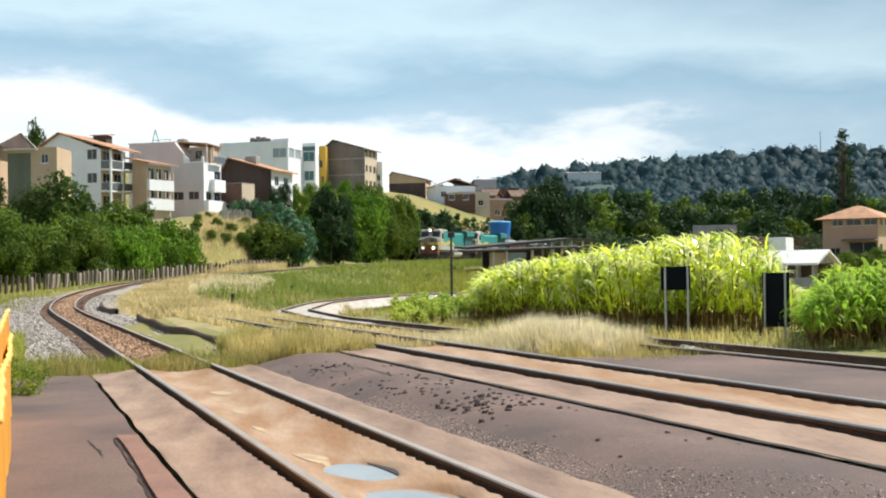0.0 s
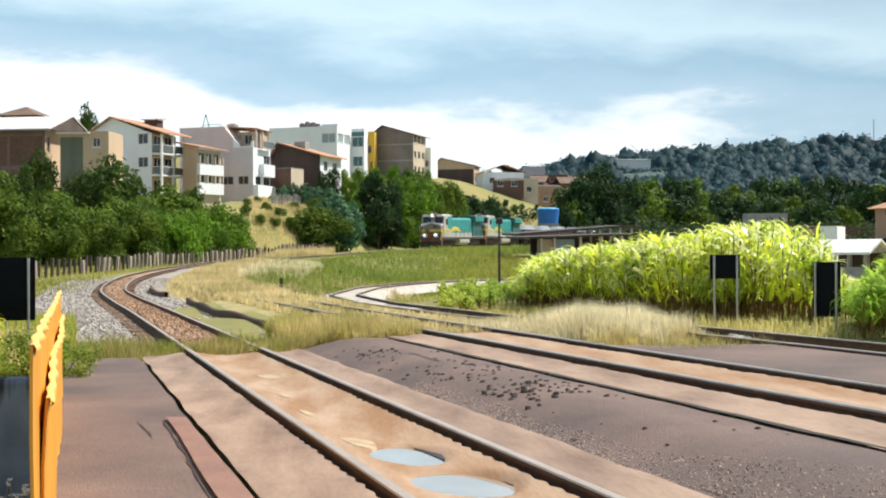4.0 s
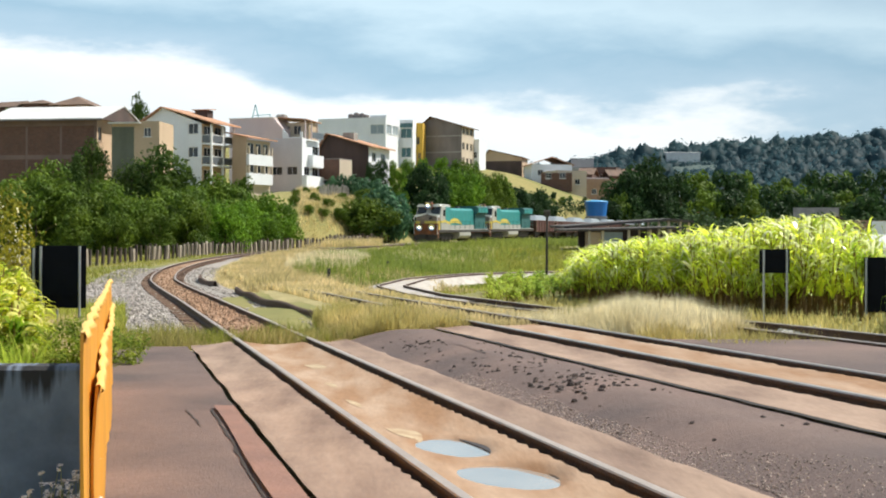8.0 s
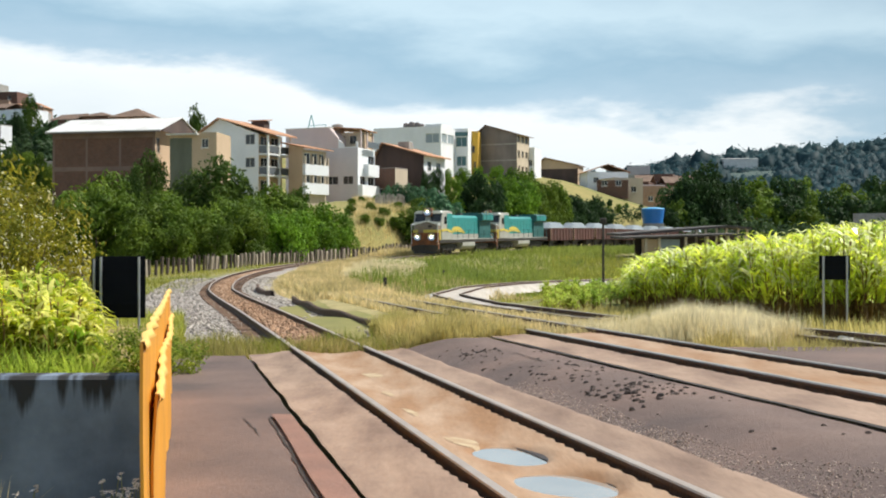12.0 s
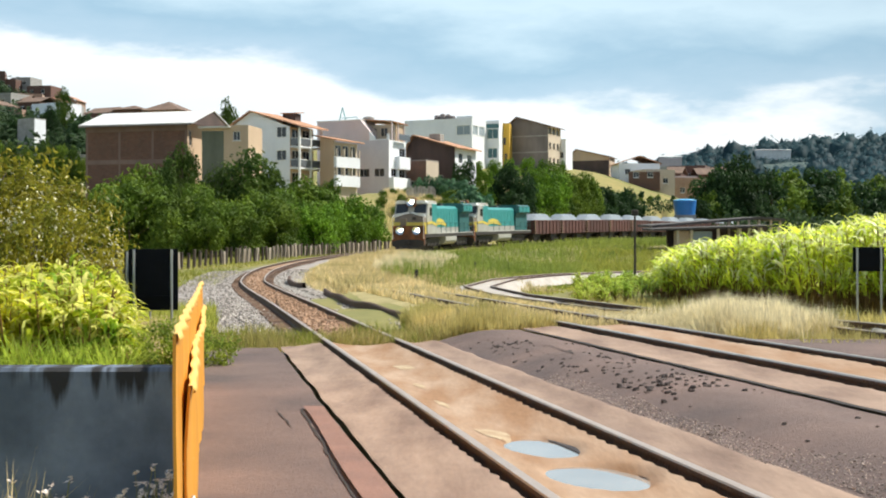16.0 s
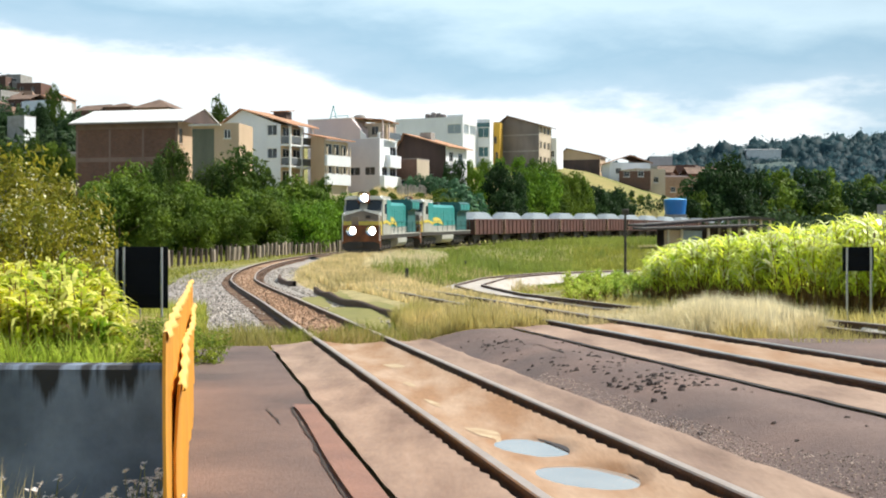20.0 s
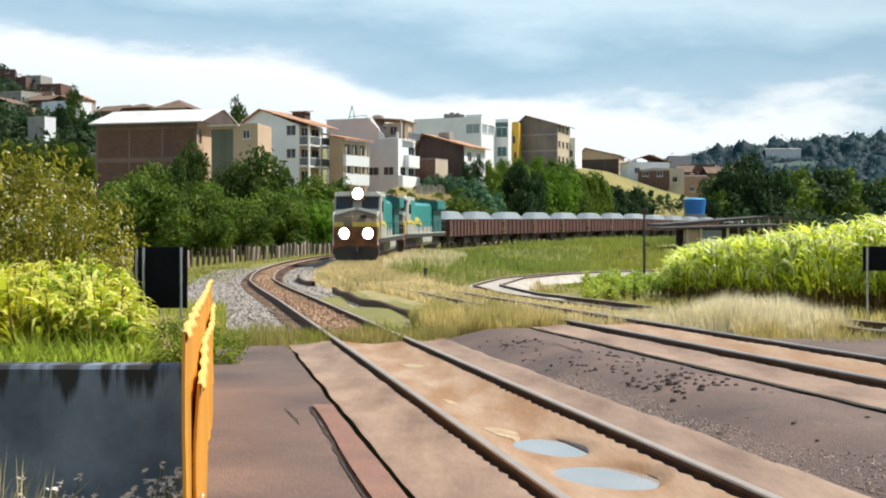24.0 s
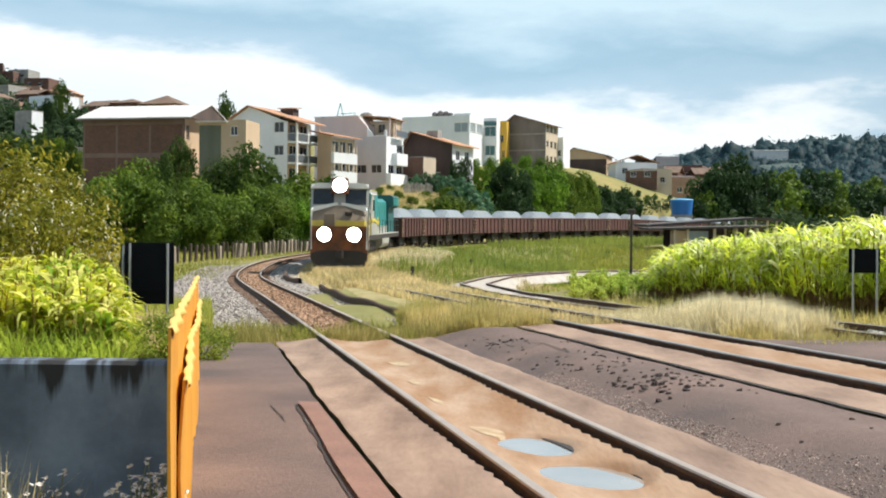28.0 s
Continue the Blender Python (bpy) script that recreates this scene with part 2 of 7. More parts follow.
def rise(y):
    return 0.0262 * max(0.0, min(y, 185) - 63) + 0.012 * max(0.0, min(y, 300) - 185) + 0.005 * max(0.0, min(y, 900) - 300)


def across(x, y):
    """Height of the crossing's surface: it climbs from the outer to the middle track."""
    p = x + 0.1785 * y
    return 0.25 * ramp(p, 2.95, 4.3)


FENCE = ((-120, 30), (-40, 52), (-20.5, 68), (-16.4, 85), (-12.2, 112), (-2.5, 142), (7, 168), (32, 225), (100, 330), (400, 560))
FOOT = ((-120, 100), (-40, 118), (-16, 124), (-2, 148), (12, 177), (40, 235), (150, 380), (400, 600))
RIDGE = ((-2400, 60), (100, 68), (200, 89), (255, 101), (300, 105), (410, 115), (470, 118), (570, 119), (680, 130), (900, 143), (1500, 140), (2600, 120))


def off_3(s):
    return float(np.interp(s, (0, 42, 54, 67, 79, 92, 105, 130), (3.89, 3.6, 4.6, 7.8, 12.6, 19.0, 27.0, 46.0)))


def ground_z(x, y):
    o = x - float(np.interp(y, LY, LX))
    w = 1 - ramp(o, 3.5, 11) * (1 - ramp(y, 95, 150))
    z = rise(y) * w + across(x, min(y, 40)) - 0.07 - 0.1 * (1 - ramp(y, 19, 20.5)) * ramp(y, -12, -5)
    if 30 < y < 115:
        z -= 0.32 * (1 - ramp(abs(o - off_3(y)), 2.6, 5.0)) * ramp(y, 36, 46)
    if 21 < y < 150:
        z -= 0.2 * ramp(y, 22, 31) * ramp(o, 1.2, 2.6) * (1 - ramp(y, 110, 150))
    q = y - float(np.interp(x, [k[0] for k in FOOT], [k[1] for k in FOOT]))
    k = 1 - 0.72 * ramp(x, 25, 80)
    if q > 3:
        z += k * (min(q - 3, 55) * 0.095 + max(0, min(q - 58, 120)) * 0.05 + 0.12 * max(0, min(y - 190, 70)))
    if 0 < q < 90:
        z += 3.7 * ramp(q, 1, 11) * (1 - ramp(q, 28, 70)) * ramp(x, -20, -9) * (1 - ramp(x, 10, 26))
    z += 68 * ramp(-x, 40, 260) * math.exp(-0.5 * ((y - 450) / 120) ** 2) * ramp(y, 180, 300)
    top = float(np.interp(x, [k[0] for k in RIDGE], [k[1] for k in RIDGE]))
    z += max(0, top - 16) * ramp(y, 500, 800) * math.exp(-0.5 * ((y - 1450) / 330) ** 2) * (1 + 0.1 * rough(x, y, 0.006, 3))
    if y > 60 or o > 12:
        z += 0.25 * rough(x, y, 0.07, 1) * ramp(abs(o), 5, 14) * (ramp(abs(o - off_3(y)), 6, 18) if y < 122 else 1)
    return z


def spread(a, b, near, growth, start):
    out, x, d = [start], start, near
    while x < b:
        x, d = x + d, d * growth
        out.append(x)
    x, d = start, near
    while x > a:
        x, d = x - d, d * growth
        out.insert(0, x)
    return out


gx, gy = spread(-2600, 2600, 1.6, 1.055, -3.0), spread(-260, 4200, 1.6, 1.032, 20.0)
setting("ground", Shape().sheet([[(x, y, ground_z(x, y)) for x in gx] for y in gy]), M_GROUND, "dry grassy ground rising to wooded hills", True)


def bent(p0, p1, s0, s1, zfun, step=1.0):
    """Points beside the middle track: rows of (left, right) offsets along its arc."""
    rows = []
    s = s0
    while s <= s1 + 1e-6:
        i = (s + 30) / STEP
        j = int(i)
        x, y, h = (float(np.interp(s, LS, q)) for q in (LX, LY, LH))
        row = []
        for p in (p0, p1):
            o = p(s) if callable(p) else p
            row.append((x + o * math.cos(h), y - o * math.sin(h)))
        rows.append([(a, b, zfun(a, b, s)) for a, b in row])
        s += step
    return rows


def off_1(s):
    return -3.5 - 0.8 * ramp(s, 35, 78) - 0.24 * ramp(s, 25, 62)


def off_2(s):
    return 0.0


def top_1(s):
    return 0.12 + 0.1 * ramp(s, 30, 60) + rise(s * 0.99)


def top_2(s):
    return 0.37 + rise(float(np.interp(s, LS, LY)))


def top_3(s):
    return 0.32 - 0.17 * ramp(s, 20, 32) + 0.14 * ramp(s, 58, 80)


def rail_run(name, off, top, s0, s1, label):
    """Two rails of a metre-gauge track: foot, web and head, and the bright running face."""
    track = thing(name, label, "railway track", None, "railway tracks", "structure")
    for side in (-0.535, 0.535):
        body, head = Shape(), Shape()
        rows_b, rows_h = [], []
        s = s0
        while s <= s1 + 1e-6:
            x, y, h = (float(np.interp(s, LS, q)) for q in (LX, LY, LH))
            z = top(s)
            o = off(s) + side
            prof = [(-0.065, -0.15), (-0.065, -0.135), (-0.012, -0.115), (-0.012, -0.045), (-0.036, -0.035), (-0.036, -0.012), (0.036, -0.012), (0.036, -0.035), (0.012, -0.045), (0.012, -0.115), (0.065, -0.135), (0.065, -0.15)]
            rows_b.append([(x + (o + a) * math.cos(h), y - (o + a) * math.sin(h), z + b) for a, b in prof])
            rows_h.append([(x + (o + a) * math.cos(h), y - (o + a) * math.sin(h), z + b) for a, b in ((-0.036, -0.011), (-0.030, 0.0), (0.030, 0.0), (0.036, -0.011))])
            s += 1.0
        rail = part("rail", body.sheet(rows_b), M_RUST, track, "rusty steel rail")
        part("running_face", head.sheet(rows_h), M_RAILBRIGHT if name == "track_2" else M_RAILTOP, rail, "polished top of the rail")
    return track


rail_run("track_1", off_1, top_1, -7, 190, "rusty metre-gauge track bending away from the crossing")
rail_run("track_2", off_2, top_2, -7, 420, "rusty metre-gauge track in tall grass, carrying the train")
rail_run("track_3", off_3, top_3, -7, 118, "rusty metre-gauge siding on a pale ballast bed")


def bed(name, off, top, half, s0, s1, mat, label, drop=0.13, edge=0.5):
    def z(a, b, s):
        return top(s) - drop + 0.02 * rough(a, b, 1.5)
    rows = []
    s = s0
    while s <= s1:
        x, y, h = (float(np.interp(s, LS, q)) for q in (LX, LY, LH))
        row = []
        for a, dz in ((-half - edge, -0.4), (-half, -0.02), (-half * 0.5, 0), (0, 0), (half * 0.5, 0), (half, -0.02), (half + edge, -0.4)):
            o = off(s) + a + 0.1 * rough(s, a, 0.6, 5) * (abs(a) >= half)
            px, py = x + o * math.cos(h), y - o * math.sin(h)
            row.append((px, py, z(px, py, s) + dz + 0.015 * rough(px, py, 3.0, 2)))
        rows.append(row)
        s += 0.7
    return setting(name, Shape().sheet(rows), mat, label, True)


bed("ballast_bed_1", off_1, top_1, 1.45, 21.5, 190, M_BALLAST, "grey ballast bed of the outer track", 0.17, 0.9)
bed("ballast_core", off_1, top_1, 0.5, 21.3, 190, M_BALLASTRUST, "rust-stained ballast between the rails", 0.10, 0.03)
M_STRAWBED = material("straw_grown_ballast", (0.40, 0.33, 0.15), 0.95, second=(0.26, 0.23, 0.09), scale=0.8, amount=0.9, fine=12, fine_amount=0.4, bump=0.8, bump_scale=10)
bed("ballast_bed_2", off_2, top_2, 1.3, 22.5, 420, M_STRAWBED, "straw-grown ballast bed under the train", 0.17, 0.9)
bed("ballast_bed_3", off_3, top_3, 1.05, 38, 118, M_BALLASTPALE, "pale ballast bed of the siding", 0.10, 0.5)
M_CESS = material("worn_grey_gravel", (0.46, 0.42, 0.37), 0.95, second=(0.26, 0.23, 0.19), scale=2.2, amount=0.9, fine=18, fine_amount=0.5, bump=0.8, bump_scale=14)
bed("gravel_cess", lambda s: off_1(s) + 1.9, top_1, 0.62, 21.0, 72, M_CESS, "grey gravel between the outer track and the straw", 0.10, 0.5)
bed("gravel_verge", lambda s: off_1(s) - 2.2, top_1, 1.1, 20.7, 60, M_BALLAST, "grey gravel beside the outer track", 0.18, 0.5)


# ---- the level crossing ----
def strip(p0, p1, y0, y1, lift, n=14, dy=0.35, wave=0.0, seed=0):
    rows = []
    y = y0
    while y <= y1 + 1e-6:
        row = []
        for i in range(n + 1):
            p = p0(y) + (p1(y) - p0(y)) * i / n
            x = p - 0.1785 * y
            row.append((x, y, across(x, y) + lift(p, y) + wave * (rough(x, y, 1.3, seed) + 0.55 * rough(x * 2.2 + y, y * 0.8 - x, 2.6, seed + 1))))
        rows.append(row)
        y += dy
    return Shape().sheet(rows)


def lip(base, amp, s, seed):
    return lambda y: base + amp * rough(y, 0, s, seed)


POOLS = ((2.36, 9.52, 0.25, 0.46), (2.42, 8.28, 0.31, 0.46), (2.36, 6.95, 0.30, 0.36))


def hollow(p, y):
    """Sand heaped against the rails, with hollows where water stands."""
    z = 0.022 + 0.05 * abs((p - 2.35) / 0.47) ** 2
    for a, b, ra, rb in POOLS:
        d = math.hypot((p - a) / ra, (y - b) / rb) + 0.12 * rough(p * 3, y * 3, 1.0, a)
        z -= 0.055 * (1 - ramp(d, 0.75, 1.2))
    return z


def teeth(base, seed):
    """An edge broken by the rail fastenings, one every quarter metre or so."""
    return lambda y: base - 0.035 * (0.6 + 0.4 * rough(y, 0, 0.9, seed)) * (0.5 + 0.5 * math.sin(y * 25.0 + rough(y, 3, 0.8, seed) * 2)) - 0.02 * abs(rough(y, 1, 3.0, seed))


setting("road_left", strip(lambda y: -0.12, lip(1.07, 0.03, 0.9, 3), -6.0, 20.1, lambda p, y: 0.012, 8), M_ASPHALT, "worn reddish asphalt walkway beside the track")
setting("sand_left", strip(lip(1.12, 0.03, 0.9, 3), teeth(1.735, 1), -6.0, 20.2, lambda p, y: 0.012 + 0.05 * ramp(p, 1.3, 1.72), 14, 0.06, 0.010, 4), M_SANDGREY, "greyish sand along the rail", True)
setting("sand_middle", strip(lambda y: 1.88, teeth(2.805, 2), -6.0, 20.3, hollow, 22, 0.06, 0.007, 5), M_SAND, "orange sand between the rails", True)
setting("sand_right", strip(lambda y: 2.96, lip(3.68, 0.05, 0.5, 6), -6.0, 20.4, lambda p, y: 0.03 + 0.03 * (1 - ramp(p, 2.95, 3.3)) - 0.075 * ramp(p, 3.36, 3.66), 20, 0.08, 0.008, 7), M_SANDGREY, "greyish sand beside the rail", True)
setting("road_middle", strip(lambda y: 3.3, lip(4.68, 0.02, 0.9, 9), -6.0, 20.2, lambda p, y: 0.008 - 0.05 * (1 - ramp(p, 3.3, 3.4)), 40, 0.12, 0.006, 8), M_ASPHALT, "worn dark asphalt between the tracks", True)
setting("sand_verge", strip(lip(4.73, 0.02, 0.9, 9), teeth(5.285, 3), -6.0, 20.4, lambda p, y: 0.02 + 0.035 * ramp(p, 4.9, 5.28), 10, 0.06, 0.012, 10), M_SANDGREY, "greyish sand beside the middle track", True)
setting("sand_track_2", strip(lambda y: 5.43, teeth(6.355, 4), -6.0, 20.6, lambda p, y: 0.045 + 0.03 * abs((p - 5.9) / 0.47) ** 2, 10, 0.06, 0.01, 12), M_SAND, "orange sand between the rails of the middle track", True)
setting("road_right", strip(lambda y: 6.51, lambda y: 9.2, -6.0, 17.5, lambda p, y: 0.03, 8), M_ASPHALT, "worn asphalt beyond the middle track")


# ---- the train ----
def train_front(t):
    """Arc length of the train's front at t seconds: it rolls in at 17 km/h, slowing a little."""
    return 187.1 - 4.853 * t + 0.01658 * t * t + 0.000085 * t ** 3


M_TEAL = material("teal_paint", (0.03, 0.26, 0.25), 0.45, second=(0.025, 0.16, 0.16), scale=1.2, fine=10, bump=0.05)
M_TEALDARK = material("sooty_dark_teal_paint", (0.02, 0.12, 0.12), 0.6, second=(0.015, 0.06, 0.06), scale=1.2, fine=10, bump=0.05)
M_NOSE = material("dirty_grey_paint", (0.23, 0.18, 0.13), 0.65, second=(0.13, 0.09, 0.06), scale=1.0, bump=0.05)
M_PALE = material("pale_grey_paint", (0.40, 0.40, 0.36), 0.55, second=(0.29, 0.27, 0.23), scale=1.0, bump=0.05)
M_YELLOW = material("yellow_paint", (0.66, 0.53, 0.09), 0.5, second=(0.5, 0.38, 0.06), scale=2, bump=0.05)
M_PILOT = material("rusty_red_brown_pilot", (0.26, 0.088, 0.03), 0.8, second=(0.09, 0.04, 0.022), scale=2.5, amount=0.9, bump=0.3)
M_DARK = material("grimy_black_steel", (0.03, 0.027, 0.025), 0.7, second=(0.05, 0.035, 0.025), scale=3, bump=0.2)
M_WAGON = material("red_brown_wagon_paint", (0.10, 0.038, 0.03), 0.8, second=(0.055, 0.027, 0.023), scale=0.9, amount=0.9, bump=0.2, vary=0.2)
M_COVER = material("pale_grey_load", (0.21, 0.25, 0.275), 0.85, second=(0.145, 0.17, 0.19), scale=1.5, bump=0.5, bump_scale=8, vary=0.1)
M_LAMP = material("lit_headlamp", (1, 1, 1), 0.3, glow=30.0, bump=0)
M_GLASSDARK = material("dark_window_glass", (0.025, 0.03, 0.035), 0.06, second=(0.04, 0.045, 0.05), bump=0)
M_WHITE = material("white_paint", (0.78, 0.78, 0.76), 0.6, second=(0.66, 0.66, 0.64), scale=1.0, bump=0.05)
M_STEELGREY = material("galvanised_steel", (0.42, 0.43, 0.44), 0.45, metal=0.6, second=(0.3, 0.31, 0.32), scale=5, bump=0.1)


MADE = {}


def material_once(name, colour):
    if name not in MADE:
        MADE[name] = material(name, colour, 0.8)
    return MADE[name]


def wheel_mesh():
    s = Shape()
    s.tube([(-0.06, 0, 0), (0.06, 0, 0)], 0.46, 20)
    s.tube([(0.06, 0, 0), (0.09, 0, 0)], 0.49, 20)
    s.tube([(-0.11, 0, 0), (-0.06, 0, 0)], 0.12, 10)
    return s


def bogie(t, y, half, wheels):
    b = part("bogie", Shape().slab(-0.62, 0.62, -half * 0.8, half * 0.8, 0.45, 0.75), M_DARK, t, "", False, pose(0, y, 0))
    for x in (-0.98, 0.98):
        f = Shape().prism([(-half, 0.62), (-half, 0.86), (-half * 0.45, 1.0), (half * 0.45, 1.0), (half, 0.86), (half, 0.62), (half * 0.5, 0.42), (-half * 0.5, 0.42)], "x", x - 0.08, x + 0.08)
        part("side_frame", f, M_DARK, b)
        for yy in wheels:
            part("axle_box", Shape().slab(x - 0.14, x + 0.14, yy - 0.17, yy + 0.17, 0.32, 0.72, 0.04), M_DARK, b)
    me = wheel_mesh().mesh("wheel", M_DARK, False)
    for yy in wheels:
        for x, turn in ((-0.56, 180), (0.56, 0)):
            part("wheel", me, M_DARK, b, "dark steel wheel", False, pose(x, yy, 0.48, 0, 0, turn))
    return b


M_MIRROR = material("silvered_reflector", (0.9, 0.9, 0.88), 0.06, metal=1.0, second=(0.85, 0.85, 0.83), bump=0)


def reflector_lamp(parent, x, y, z, radius, label):
    """A round lamp facing -y: housing ring, hollow silvered dish, and the bulb at its focus, so that it is bright along its axis only."""
    f = 0.2
    deep = radius ** 2 / (4 * f)
    turn = [2 * math.pi * k / 24 for k in range(25)]
    ring = [[(x + math.cos(a) * r, yy, z + math.sin(a) * r) for a in turn] for r, yy in ((radius + 0.05, y + 0.02), (radius + 0.05, y - deep - 0.02), (radius + 0.005, y - deep - 0.02), (radius + 0.005, y - deep + 0.02))]
    lamp = part("lamp_ring", Shape().sheet(ring), M_DARK, parent)
    dish = [[(x + math.cos(a) * r, y - r * r / (4 * f), z + math.sin(a) * r) for a in turn] for r in [radius * k / 9 for k in range(10)]]
    part("reflector", Shape().sheet(dish), M_MIRROR, lamp, "silvered lamp dish", True)
    bulb = [[(x + math.cos(a) * math.sin(b) * 0.055, y - f - math.cos(b) * 0.055, z + math.sin(a) * math.sin(b) * 0.055) for a in turn[::3]] for b in [math.pi * k / 6 for k in range(7)]]
    part("bulb", Shape().sheet(bulb), M_LAMP, lamp, label)


def locomotive():
    """Wide-nosed diesel, 20 m long; the front points along -y, rail top at z = 0."""
    t = thing("locomotive", "teal and yellow diesel locomotive with grimy grey nose and lit lamps", "locomotive", None, "locomotives")
    part("underframe", Shape().slab(-1.42, 1.42, -9.5, 9.7, 1.12, 1.42, 0.05), M_DARK, t)
    # pilot: rusty plate with a cut-away plough below
    part("pilot", Shape().prism([(-1.38, 0.55), (-1.38, 2.12), (1.38, 2.12), (1.38, 0.55), (0.5, 0.35), (-0.5, 0.35)], "y", -9.86, -9.55), M_PILOT, t, "rusty red-brown pilot plate")
    part("plough", Shape().add([(-1.3, -9.75, 0.5), (1.3, -9.75, 0.5), (1.1, -9.95, 0.12), (-1.1, -9.95, 0.12), (0, -10.15, 0.12), (0, -9.95, 0.5), (1.25, -9.4, 0.14), (-1.25, -9.4, 0.14)], [(0, 5, 4, 3), (5, 1, 2, 4), (1, 6, 2), (0, 3, 7), (3, 4, 2, 6, 7), (0, 7, 6, 1, 5)]), M_DARK, t)
    part("lower_pilot", Shape().prism([(-1.36, 0.5), (-1.36, 0.8), (-0.9, 0.95), (0.9, 0.95), (1.36, 0.8), (1.36, 0.5), (1.0, 0.16), (-1.0, 0.16)], "y", -9.92, -9.7), M_DARK, t, "grimy black lower pilot")
    for sx in (-1.34, 1.34):
        part("grab_rail", Shape().tube([(sx, -9.9, 1.0), (sx, -9.92, 2.9), (sx * 0.97, -9.3, 3.0)], 0.035, 6), M_WHITE, t, "white corner handrail")
    coupler = part("coupler", Shape().slab(-0.16, 0.16, -10.35, -9.8, 0.62, 0.92, 0.05), M_DARK, t)
    part("knuckle", Shape().tube([(0.1, -10.35, 0.6), (0.1, -10.35, 0.95)], 0.13, 10), M_DARK, coupler)
    for x in (-1.05, 1.05):
        st = part("step_well", Shape().box(x - 0.28, x + 0.28, -9.84, -9.3, 0.45, 0.5).box(x - 0.28, x + 0.28, -9.84, -9.3, 0.8, 0.85).box(x - 0.3, x - 0.27, -9.8, -9.3, 0.4, 1.2).box(x + 0.27, x + 0.3, -9.8, -9.3, 0.4, 1.2), M_DARK, t)
    # wide nose: lower band yellow-olive, upper grey, folded roof
    part("nose_band", Shape().prism([(-1.22, -9.56), (-1.36, -9.35), (-1.36, -8.2), (1.36, -8.2), (1.36, -9.35), (1.22, -9.56), (0.35, -9.68), (-0.35, -9.68)], "z", 1.42, 2.4), M_YELLOW, t, "faded olive-yellow band round the nose")
    n = Shape()
    lo = [(-1.22, -9.56), (-0.35, -9.68), (0.35, -9.68), (1.22, -9.56), (1.36, -9.35), (1.36, -8.1), (-1.36, -8.1), (-1.36, -9.35)]
    hi = [(-1.05, -9.25), (-0.35, -9.35), (0.35, -9.35), (1.05, -9.25), (1.3, -9.0), (1.36, -8.1), (-1.36, -8.1), (-1.3, -9.0)]
    zh = [2.95, 3.12, 3.12, 2.95, 2.9, 3.2, 3.2, 2.9]
    n.add([(x, y, 2.4) for x, y in lo] + [(x, y, z) for (x, y), z in zip(hi, zh)], [tuple(range(7, -1, -1)), tuple(range(8, 16))] + [(i, (i + 1) % 8, 8 + (i + 1) % 8, 8 + i) for i in range(8)])
    nose = part("nose", n, M_NOSE, t, "grimy grey nose")
    part("nose_door", Shape().slab(-0.75, -0.2, -9.70, -9.6, 1.6, 2.75, 0.03), M_NOSE, nose)
    part("number_box", Shape().box(0.28, 0.62, -9.62, -9.48, 2.62, 2.82), M_DARK, nose, "dark square marker on the nose")
    for sx in (-1, 1):
        part("nose_trim", Shape().prism([(sx * 0.1, 3.16), (sx * 0.1, 3.28), (sx * 1.38, 3.05), (sx * 1.38, 2.8)][::sx], "y", -9.36, -9.22), M_WHITE, nose, "white trim line under the windscreen")
    # cab with sloping front, windows, roof
    c = Shape().prism([(-9.0, 1.42), (-9.0, 3.1), (-8.55, 4.02), (-8.3, 4.2), (-5.6, 4.2), (-5.6, 1.42)], "x", -1.42, 1.42)
    cab = part("cab", c, M_PALE, t, "pale grey cab")
    for sx in (-1.445, 1.42):
        part("teal_panel", Shape().box(sx, sx + 0.025, -7.25, -5.62, 2.2, 4.0), M_TEAL, cab, "teal rear part of the cab side")
    part("cab_roof", Shape().prism([(-1.46, 3.98), (-1.15, 4.24), (1.15, 4.24), (1.46, 3.98)], "y", -8.75, -5.55), M_WHITE, cab, "white cab roof")
    part("cab_skirt", Shape().slab(-1.45, 1.45, -8.8, -5.58, 1.42, 2.15, 0.02), M_PALE, cab, "pale grey lower cab side")
    for x0, x1 in ((-1.3, -0.28), (0.28, 1.3)):
        part("windscreen", Shape().add([(x0, -8.99, 3.2), (x1, -8.99, 3.2), (x1, -8.63, 3.92), (x0, -8.63, 3.92), (x0, -8.9, 3.15), (x1, -8.9, 3.15), (x1, -8.55, 3.9), (x0, -8.55, 3.9)], [(0, 1, 2, 3), (4, 7, 6, 5), (0, 4, 5, 1), (1, 5, 6, 2), (2, 6, 7, 3), (3, 7, 4, 0)]), M_GLASSDARK, cab, "dark windscreen")
    for sx in (-1.43, 1.41):
        part("cab_door", Shape().box(sx, sx + 0.02, -6.35, -5.8, 1.6, 3.6), M_PALE, cab)
        for y0, y1 in ((-8.1, -7.35), (-7.2, -6.5)):
            part("side_window", Shape().box(sx, sx + 0.025, y0, y1, 2.95, 3.65), M_GLASSDARK, cab, "dark side window")
    part("lamp_housing", Shape().slab(-0.42, 0.42, -8.96, -8.5, 3.72, 4.5, 0.08), M_PILOT, cab)
    reflector_lamp(cab, 0, -8.98, 4.12, 0.36, "lit lamp over the windscreen")
    for x in (-0.72, 0.72):
        reflector_lamp(t, x, -9.88, 1.72, 0.34, "lit round headlamp")
    # hoods
    hood = part("engine_hood", Shape().prism([(-0.95, 1.42), (-0.95, 3.6), (-0.7, 3.85), (0.7, 3.85), (0.95, 3.6), (0.95, 1.42)], "y", -5.6, 5.0), M_TEAL, t, "teal engine hood")
